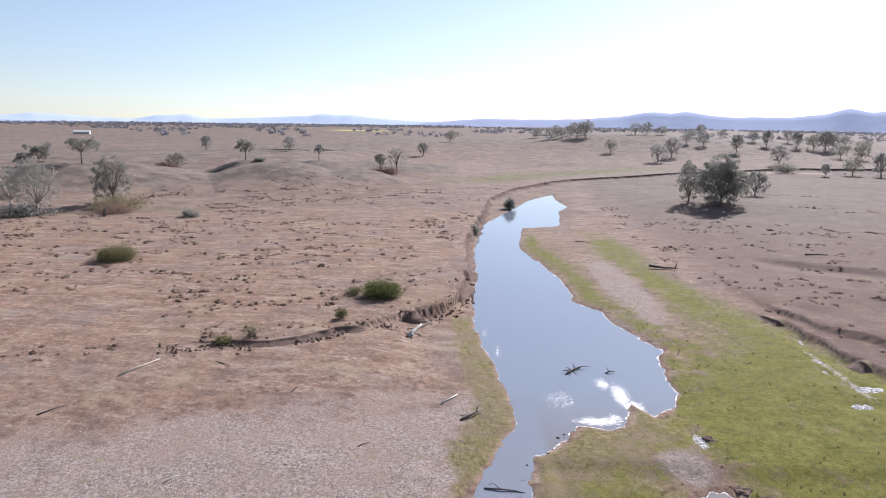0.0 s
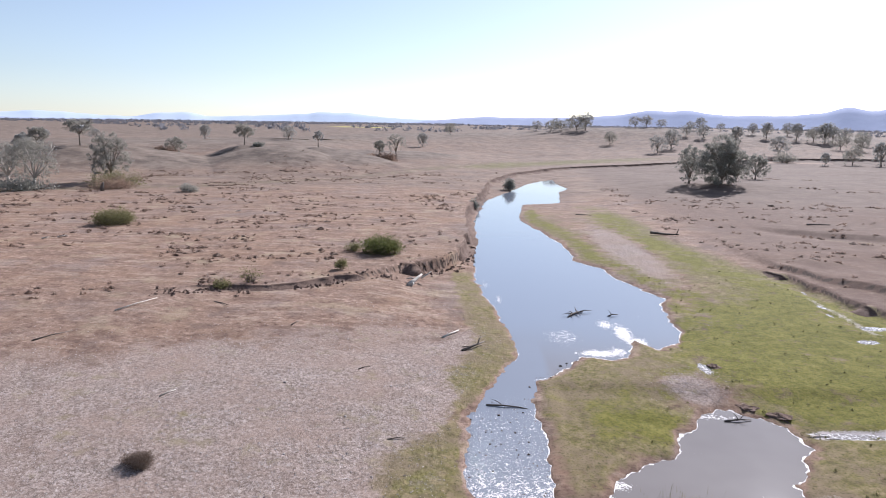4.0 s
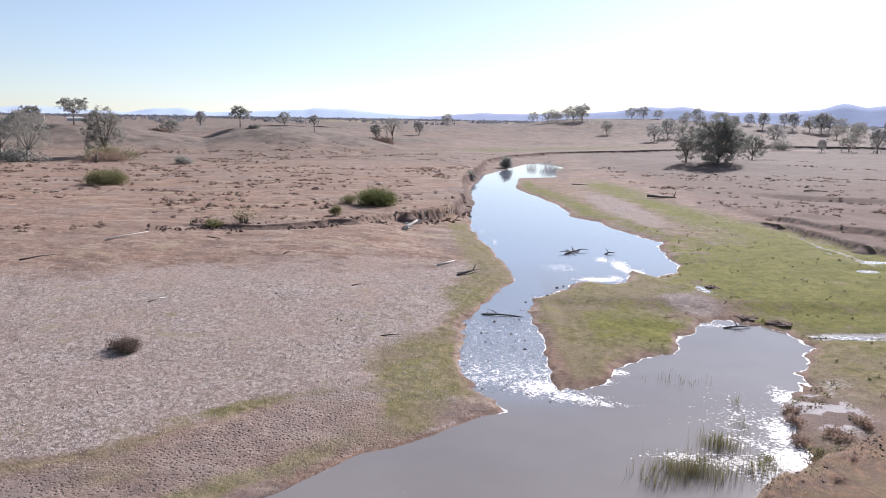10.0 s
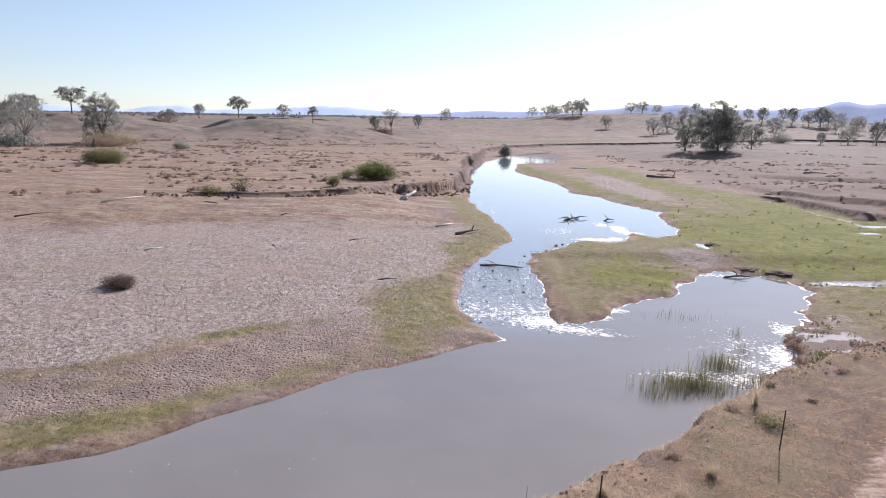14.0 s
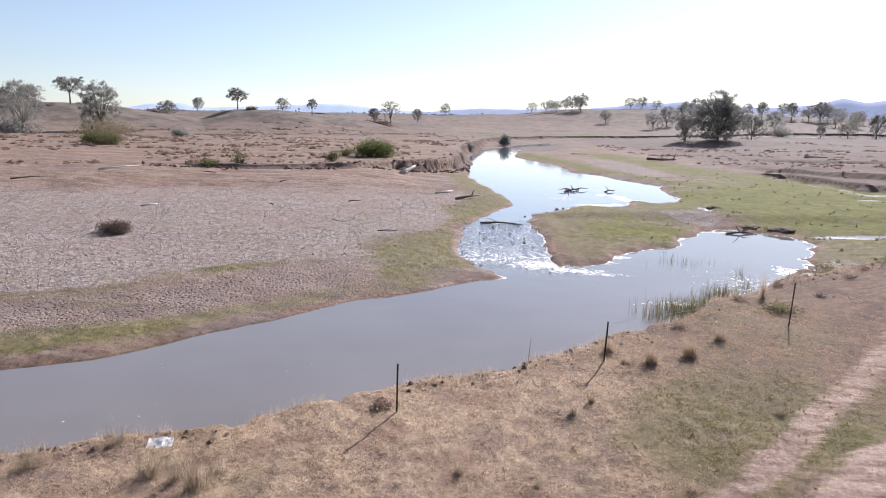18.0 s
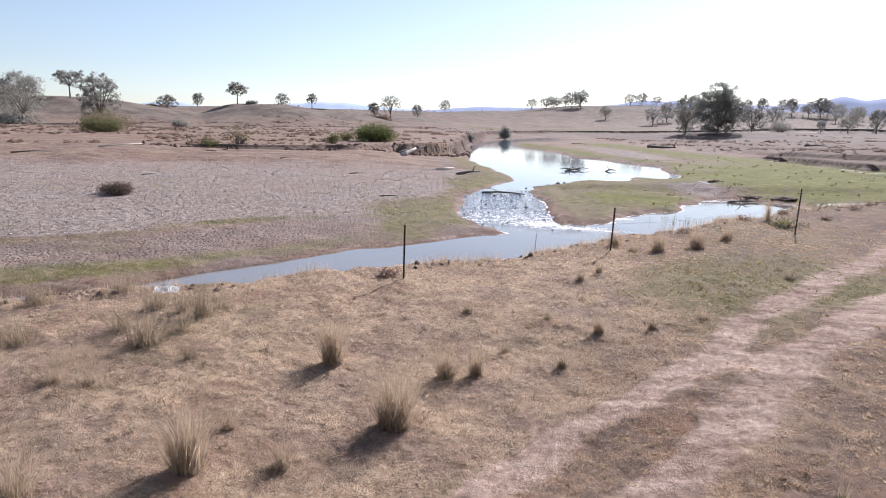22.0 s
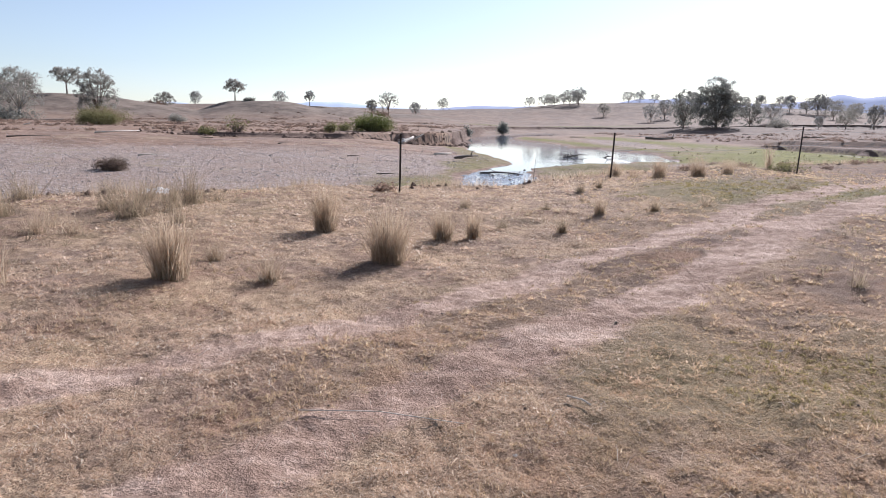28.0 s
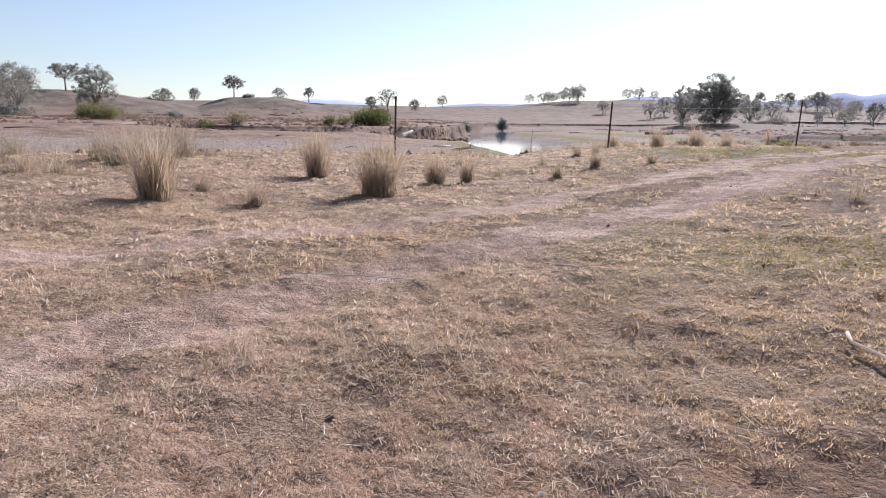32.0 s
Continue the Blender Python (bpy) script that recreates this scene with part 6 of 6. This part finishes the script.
    v, f = merge([blades(rng, base, rng.uniform(0.06, 0.3, k), rng.uniform(0.1, 1.0, k), rng.uniform(0.002, 0.004, k))])
    tagged(new("bank_grass", mesh_np("bank_grass", v, f, STRAW)), "ragged fringe of straw-coloured grass along the bank", "grass", kind="stuff")


build_turf()


# ---- reeds ----
def build_reeds():
    rng = np.random.default_rng(9)
    for cx, cy, rx, ry, n, h in ((11.6, 33.6, 2.6, 1.3, 1000, 1.1), (14.2, 36.8, 1.6, 1.0, 420, 1.0), (16.4, 39.6, 0.5, 0.4, 40, 0.9), (14.6, 46.5, 2.4, 1.2, 70, 0.7), (9.3, 32.4, 0.9, 0.8, 90, 1.0), (15.4, 34.2, 1.3, 1.0, 300, 0.8), (17.2, 42.8, 0.5, 0.5, 30, 0.8)):
        x, y = cx + rng.normal(0, 0.45, n) * rx, cy + rng.normal(0, 0.45, n) * ry + (rng.normal(0, 0.3, n))
        ok = shore(x, y) < 0.8
        base = np.stack([x[ok], y[ok], level(x[ok], y[ok]) - 0.2], 1)
        k = len(base)
        v, f = merge([blades(rng, base, 0.2 + h * rng.uniform(0.4, 1.1, k), rng.uniform(0.02, 0.4, k), rng.uniform(0.006, 0.013, k))])
        tagged(new("reed_bed", mesh_np("reed_bed", v, f, REED)), "clump of yellow-green reeds in shallow water", "reeds", "reed beds", kind="stuff")


build_reeds()


# ---- loose stones, clods and low tufts ----
def lumps(rng, x, y, z, size):
    """Many small rough stones in one mesh."""
    n = len(x)
    shape = np.array([(1, 0, 0), (0, 1, 0), (-1, 0, 0), (0, -1, 0), (0, 0, 0.7), (0, 0, -0.7)])
    v = shape[None] * rng.uniform(0.6, 1.2, (n, 6, 1)) * size[:, None, None] * rng.uniform(0.7, 1.3, (n, 1, 3))
    a = rng.uniform(0, 6.28, n)
    c, s = np.cos(a)[:, None], np.sin(a)[:, None]
    v = np.stack([v[..., 0] * c - v[..., 1] * s, v[..., 0] * s + v[..., 1] * c, v[..., 2]], -1) + np.stack([x, y, z + size * 0.2], 1)[:, None]
    tri = np.array([(0, 1, 4), (1, 2, 4), (2, 3, 4), (3, 0, 4), (1, 0, 5), (2, 1, 5), (3, 2, 5), (0, 3, 5)])
    t = (np.arange(n)[:, None, None] * 6 + tri[None]).reshape(-1, 3)
    return v.reshape(-1, 3), np.zeros((0, 4), int), t


def build_stones():
    rng = np.random.default_rng(21)
    n = 32000
    x, y = rng.uniform(-60, 3, n), 24 + 76 * rng.uniform(0, 1, n) ** 1.3
    h, c = survey(x, y)
    ok = rng.uniform(0, 1, n) < c["gravel"] * (0.3 + vnoise(x * 0.15, y * 0.15, 2))
    x, y, h = x[ok], y[ok], h[ok]
    v, f = merge([lumps(rng, x, y, h, 0.028 + 0.058 * rng.uniform(0, 1, len(x)) ** 2.2)])
    tagged(new("gravel_stones", mesh_np("gravel_stones", v, f, STONE)), "pale river stones strewn over the gravel bar", "stones", kind="stuff")
    n = 9000
    x, y = np.concatenate([rng.normal(20, 4, n // 3), rng.normal(28, 6, n - n // 3)]), np.concatenate([rng.normal(67, 4, n // 3), rng.normal(140, 26, n - n // 3)])
    h, c = survey(x, y)
    ok = (shore(x, y) > 0.4) & (rng.uniform(0, 1, n) < c["gravel"])
    v, f = merge([lumps(rng, x[ok], y[ok], h[ok], 0.025 + 0.05 * rng.uniform(0, 1, ok.sum()) ** 3)])
    tagged(new("bar_stones", mesh_np("bar_stones", v, f, STONE)), "pale cobbles on the bare bars of the green flat", "stones", kind="stuff")
    n = 420
    x, y = rng.uniform(-2, 12, n), rng.uniform(42, 72, n)
    d = shore(x, y)
    ok = (d > -3) & (d < 0.6) & (riffle(x, y) > 0.2) | (d > -1.2) & (d < 0.3) & (x > 5) & (y > 62)
    x, y = x[ok], y[ok]
    v, f = merge([lumps(rng, x, y, level(x, y) - 0.02, rng.uniform(0.04, 0.12, len(x)))])
    tagged(new("riffle_stones", mesh_np("riffle_stones", v, f, CLOD)), "dark wet stones breaking the riffle", "stones", kind="stuff")
    n = 900
    x, y = rng.uniform(-8, 16, n), rng.uniform(0.5, 24, n)
    ok = near_line(x, y, CREST) < -0.3
    x, y = x[ok], y[ok]
    v, f = merge([lumps(rng, x, y, heights(x, y), 0.006 + 0.016 * rng.uniform(0, 1, len(x)) ** 3)])
    tagged(new("earth_clods", mesh_np("earth_clods", v, f, CLOD)), "small dry clods and dung on the near bank", "clods", kind="stuff")


build_stones()


def build_single_stones():
    rng = random.Random(61)
    spots = [(8.2, 71.5, 0.3), (9.0, 72.4, 0.25), (10.2, 73.0, 0.2), (6.8, 67.6, 0.22), (7.4, 68.8, 0.18), (4.4, 65.2, 0.2), (1.2, 58.4, 0.22), (2.6, 55.2, 0.18), (3.6, 51.6, 0.2), (0.4, 53.0, 0.16),
             (-12.6, 55, 0.2), (-20, 61, 0.25), (-9.5, 62, 0.2), (-16, 48, 0.18), (24.9, 71.9, 0.35), (25.4, 72.3, 0.25)]
    for x, y, size in spots:
        size *= 0.62
        bm = bmesh.new()
        bmesh.ops.create_icosphere(bm, subdivisions=2, radius=size)
        off = Vector((rng.uniform(0, 9), rng.uniform(0, 9), 0))
        for v in bm.verts:
            v.co *= 1 + 0.55 * noise.noise(v.co * (1.4 / size) + off)
            v.co.z *= 0.62
        me = bpy.data.meshes.new("river_stone")
        bm.to_mesh(me)
        bm.free()
        me.materials.append(CLOD if y > 49 and x > -2 else STONE)
        wet = shore(np.array([x]), np.array([y]))[0] < 0
        ob = tagged(new("river_stone", me), "dark wet stone at the water's edge" if x > -2 else "rounded stone on the gravel bar", "stone", "single stones by the river")
        z = float(level(np.array([x]), np.array([y]))[0]) if wet else ground_z(x, y)
        ob.matrix_basis = pose(x, y, z + size * 0.1, 0, 0, rng.uniform(0, 360))


build_single_stones()


def build_slumps():
    """Slumped sods of dark earth where the flat breaks down to the pool."""
    rng = random.Random(63)
    for x, y, l, turn in ((25.4, 62.7, 1.0, -22), (28.0, 60.9, 1.2, -34), (25.2, 71.9, 0.55, 20)):
        bm = bmesh.new()
        bmesh.ops.create_icosphere(bm, subdivisions=3, radius=1)
        off = Vector((rng.uniform(0, 9), rng.uniform(0, 9), 0))
        for v in bm.verts:
            k = 1 + 0.7 * noise.noise(v.co * 1.6 + off) + 0.3 * noise.noise(v.co * 5 + off)
            v.co = Vector((v.co.x * l * k, v.co.y * 0.8 * k, v.co.z * 0.22 * k))
        me = bpy.data.meshes.new("slumped_sod")
        bm.to_mesh(me)
        bm.free()
        me.materials.append(EARTH)
        ob = tagged(new("slumped_sod", me), "slumped sod of dark earth at the edge of the pool", "sod", "slumped sods by the pool")
        ob.matrix_basis = pose(x, y, ground_z(x, y) - 0.07, 0, 0, turn)


build_slumps()


def build_lip_clods():
    """Crumbled earth along the broken lip of the near bank and the foot of the scarp."""
    rng = np.random.default_rng(23)
    for name, pts, n, off, size, words in (("lip_clods", CREST[3:13], 1500, (-0.1, 0.35), 0.09, "crumbled earth along the lip of the near bank"), ("scarp_rubble", SCARP[4:15], 900, (-1.2, 1.1), 0.42, "fallen clods at the foot of an eroded scarp")):
        c = along(pts, 0.4)
        k = rng.integers(0, len(c) - 1, n)
        t = c[k + 1] - c[k]
        t /= np.linalg.norm(t, axis=1)[:, None]
        o = rng.normal(off[0], off[1], n)
        p = c[k] + np.stack([-t[:, 1], t[:, 0]], 1) * o[:, None] + rng.normal(0, 0.3, (n, 2))
        p = p[vnoise(p[:, 0] * 0.3, p[:, 1] * 0.3, 18) > 0.42]
        v, f = merge([lumps(rng, p[:, 0], p[:, 1], heights(p[:, 0], p[:, 1]), size * (0.25 + 0.75 * rng.uniform(0, 1, len(p)) ** 2))])
        tagged(new(name, mesh_np(name, v, f, EARTH)), words, "clods", kind="stuff")


build_lip_clods()


def build_low_tufts():
    rng = np.random.default_rng(33)
    m = 1150
    cx, cy = rng.uniform(-150, 150, m), 70 + 260 * rng.uniform(0, 1, m) ** 1.15
    ok = vnoise(cx * 0.03, cy * 0.03, 6) > 0.4
    cx, cy = cx[ok], cy[ok]
    k = rng.integers(1, 9, len(cx))
    x = np.repeat(cx, k) + rng.normal(0, 2.2, k.sum())
    y = np.repeat(cy, k) + rng.normal(0, 1.4, k.sum())
    sp, s1 = near_line(x, y, SCARP), near_line(x, y, TERRACE)
    ok = ((sp > 1.5) | (s1 > 3) & (rng.uniform(0, 1, len(x)) < 0.8)) & (shore(x, y) > 3)
    x, y = x[ok], y[ok]
    z, size = heights(x, y), 0.24 + 0.75 * rng.uniform(0, 1, len(x)) ** 2.2
    mound = lumps(rng, x, y, z, size * 0.9)
    mound[0][:, 2] = np.repeat(z, 6) + (mound[0][:, 2] - np.repeat(z, 6)) * 0.6
    c = np.repeat(np.stack([x, y, z + size * 0.2], 1), 3, axis=0) + rng.normal(0, 1, (len(x) * 3, 3)) * np.repeat(size, 3)[:, None] * (0.7, 0.4, 0.05)
    v, f = merge([sprays(rng, c, np.repeat(size, 3) * 0.8, 14, 0.15, -0.2), mound])
    tagged(new("low_tufts", mesh_np("low_tufts", v, f, TWIGS)), "brown low tufts and saltbush clustered over the dry terraces", "tufts", kind="stuff")


build_low_tufts()


def build_meadow_clumps():
    rng = np.random.default_rng(35)
    n = 900
    x, y = rng.uniform(14, 52, n), rng.uniform(34, 120, n)
    h, c = survey(x, y)
    ok = (shore(x, y) > 0.5) & ((c["green"] > 0.5) & (rng.uniform(0, 1, n) < 0.22) | (c["pug"] > 0.25) & (rng.uniform(0, 1, n) < 0.9))
    x, y, h = x[ok], y[ok], h[ok]
    size = 0.1 + 0.28 * rng.uniform(0, 1, len(x)) ** 2
    v, f = merge([sprays(rng, np.stack([x, y, h + size * 0.3], 1), size, 18, 0.11, -0.6)])
    tagged(new("meadow_clumps", mesh_np("meadow_clumps", v, f, OLIVE_LEAF)), "dark rushy clumps dotting the green flats", "tufts", kind="stuff")


build_meadow_clumps()


def build_flat_weeds():
    rng = np.random.default_rng(37)
    for name, mat, words, n, (x0, x1, y0, y1) in (("flat_weeds", TWIGS, "low brown weeds over a muddy trampled flat", 1500, (16, 38, 30, 54)), ("rush_tufts", OLIVE_LEAF, "short olive tufts over a damp flat", 1500, (17, 40, 30, 58))):
        x, y = rng.uniform(x0, x1, n), rng.uniform(y0, y1, n)
        ok = (shore(x, y) > 0.3) & (near_line(x, y, CREST) > -6) & (vnoise(x * 0.35, y * 0.35, 36 + len(name)) > 0.5)
        x, y = x[ok], y[ok]
        size = 0.07 + 0.2 * rng.uniform(0, 1, len(x)) ** 2
        v, f = merge([sprays(rng, np.stack([x, y, heights(x, y) + size * 0.25], 1), size, 12, 0.08, -0.6)])
        tagged(new(name, mesh_np(name, v, f, mat)), words, "weeds", kind="stuff")


build_flat_weeds()


# ---- small things ----
def build_slab():
    x, y = -5.75, 11.2
    bm = bmesh.new()
    bmesh.ops.create_grid(bm, x_segments=10, y_segments=6, size=0.5)
    for v in bm.verts:
        v.co = (v.co.x * 0.46, v.co.y * 0.34, 0.03 + 0.012 * math.sin(v.co.x * 9 + 1) + 0.12 * v.co.y + 0.03 * noise.noise(v.co * 6))
    bmesh.ops.solidify(bm, geom=bm.faces[:], thickness=0.012)
    me = bpy.data.meshes.new("sheet")
    bm.to_mesh(me)
    bm.free()
    me.materials.append(SLAB)
    ob = tagged(new("discarded_sheet", me), "crumpled whitish sheet lying in grass on the bank", "sheet")
    ob.matrix_basis = pose(x, y, ground_z(x, y), 0, 0, 12)


build_slab()


def build_litter():
    for name, pts, rad, mat, words in (("stick", [(1.8, 1.52), (1.785, 1.46), (1.795, 1.4), (1.805, 1.34), (1.82, 1.28), (1.87, 1.22)], 0.007, BLEACHED, "pale curved stick lying in short grass"),
                                       ("stick", [(-0.5, 2.35), (-0.1, 2.42), (0.35, 2.3)], 0.003, PALE_WOOD, "thin pale twig lying in short grass"),
                                       ("stick", [(0.9, 2.62), (0.97, 2.55), (1.0, 2.47)], 0.006, PALE_WOOD, "thin pale twig lying in short grass")):
        path = [(x, y, ground_z(x, y) + 0.03) for x, y in pts]
        v, q, t = tube(path, [rad * (1 - 0.5 * i / len(path)) for i in range(len(path))], 6)
        tagged(new(name, mesh_np(name, v, [q, t], mat, True)), words, "stick")
    rng = np.random.default_rng(51)
    for x, y, size in ((0.6, 2.06, 0.03), (1.575, 1.58, 0.036), (0.66, 0.56, 0.045), (0.61, 0.53, 0.035), (2.35, 3.4, 0.05), (2.9, 4.6, 0.04), (0.42, 1.22, 0.018)):
        v, q, t = lumps(rng, np.array([x]), np.array([y]), np.array([ground_z(x, y) - size * 0.2]), np.array([size * 0.5]))
        tagged(new("pale_stone", mesh_np("pale_stone", v, t, SLAB)), "small whitish stone in short dry grass", "stone", "pale stones by the track")
    for n, (x, y) in enumerate(((-0.23, 1.24), (0.0, 1.5), (-0.36, 1.38), (0.45, 1.42))):
        k = 20
        a = rng.uniform(0, 6.28, k)
        base = np.stack([np.cos(a), np.sin(a), 0 * a], 1) * rng.uniform(0, 0.05, k)[:, None]
        v, f = merge([blades(rng, base, rng.uniform(0.05, 0.15, k), rng.uniform(0.2, 1.3, k), rng.uniform(0.0008, 0.0016, k))])
        root = thing("dry_weed", pose(x, y, ground_z(x, y)), "spindly dry weed standing in short grass", "weed", "dry weeds by the track")
        part("foliage", mesh_np("weed_foliage", v, f, STRAW), root, kind="stuff")


build_litter()


def build_shed():
    x, y = -674, 1050
    z = ground_z(x, y)
    root = thing("farm_shed", pose(x, y, z, 0, 0, 20), "long pale-roofed farm shed far across the plain", "building")
    for name, pts, mat in (("wall", [(-12, -5, -1), (12, -5, -1), (12, 5, -1), (-12, 5, -1), (-12, -5, 4), (12, -5, 4), (12, 5, 4), (-12, 5, 4)], WALLING),
                           ("roof", [(-12.5, -5.6, 4), (12.5, -5.6, 4), (12.5, 5.6, 4), (-12.5, 5.6, 4), (-12.5, -0.2, 6.5), (12.5, -0.2, 6.5), (12.5, 0.2, 6.5), (-12.5, 0.2, 6.5)], ROOFING)):
        q = [(0, 3, 2, 1), (4, 5, 6, 7), (0, 1, 5, 4), (1, 2, 6, 5), (2, 3, 7, 6), (3, 0, 4, 7)]
        part(name, mesh_np(name, np.array(pts, float), np.array(q), mat), root)


build_shed()


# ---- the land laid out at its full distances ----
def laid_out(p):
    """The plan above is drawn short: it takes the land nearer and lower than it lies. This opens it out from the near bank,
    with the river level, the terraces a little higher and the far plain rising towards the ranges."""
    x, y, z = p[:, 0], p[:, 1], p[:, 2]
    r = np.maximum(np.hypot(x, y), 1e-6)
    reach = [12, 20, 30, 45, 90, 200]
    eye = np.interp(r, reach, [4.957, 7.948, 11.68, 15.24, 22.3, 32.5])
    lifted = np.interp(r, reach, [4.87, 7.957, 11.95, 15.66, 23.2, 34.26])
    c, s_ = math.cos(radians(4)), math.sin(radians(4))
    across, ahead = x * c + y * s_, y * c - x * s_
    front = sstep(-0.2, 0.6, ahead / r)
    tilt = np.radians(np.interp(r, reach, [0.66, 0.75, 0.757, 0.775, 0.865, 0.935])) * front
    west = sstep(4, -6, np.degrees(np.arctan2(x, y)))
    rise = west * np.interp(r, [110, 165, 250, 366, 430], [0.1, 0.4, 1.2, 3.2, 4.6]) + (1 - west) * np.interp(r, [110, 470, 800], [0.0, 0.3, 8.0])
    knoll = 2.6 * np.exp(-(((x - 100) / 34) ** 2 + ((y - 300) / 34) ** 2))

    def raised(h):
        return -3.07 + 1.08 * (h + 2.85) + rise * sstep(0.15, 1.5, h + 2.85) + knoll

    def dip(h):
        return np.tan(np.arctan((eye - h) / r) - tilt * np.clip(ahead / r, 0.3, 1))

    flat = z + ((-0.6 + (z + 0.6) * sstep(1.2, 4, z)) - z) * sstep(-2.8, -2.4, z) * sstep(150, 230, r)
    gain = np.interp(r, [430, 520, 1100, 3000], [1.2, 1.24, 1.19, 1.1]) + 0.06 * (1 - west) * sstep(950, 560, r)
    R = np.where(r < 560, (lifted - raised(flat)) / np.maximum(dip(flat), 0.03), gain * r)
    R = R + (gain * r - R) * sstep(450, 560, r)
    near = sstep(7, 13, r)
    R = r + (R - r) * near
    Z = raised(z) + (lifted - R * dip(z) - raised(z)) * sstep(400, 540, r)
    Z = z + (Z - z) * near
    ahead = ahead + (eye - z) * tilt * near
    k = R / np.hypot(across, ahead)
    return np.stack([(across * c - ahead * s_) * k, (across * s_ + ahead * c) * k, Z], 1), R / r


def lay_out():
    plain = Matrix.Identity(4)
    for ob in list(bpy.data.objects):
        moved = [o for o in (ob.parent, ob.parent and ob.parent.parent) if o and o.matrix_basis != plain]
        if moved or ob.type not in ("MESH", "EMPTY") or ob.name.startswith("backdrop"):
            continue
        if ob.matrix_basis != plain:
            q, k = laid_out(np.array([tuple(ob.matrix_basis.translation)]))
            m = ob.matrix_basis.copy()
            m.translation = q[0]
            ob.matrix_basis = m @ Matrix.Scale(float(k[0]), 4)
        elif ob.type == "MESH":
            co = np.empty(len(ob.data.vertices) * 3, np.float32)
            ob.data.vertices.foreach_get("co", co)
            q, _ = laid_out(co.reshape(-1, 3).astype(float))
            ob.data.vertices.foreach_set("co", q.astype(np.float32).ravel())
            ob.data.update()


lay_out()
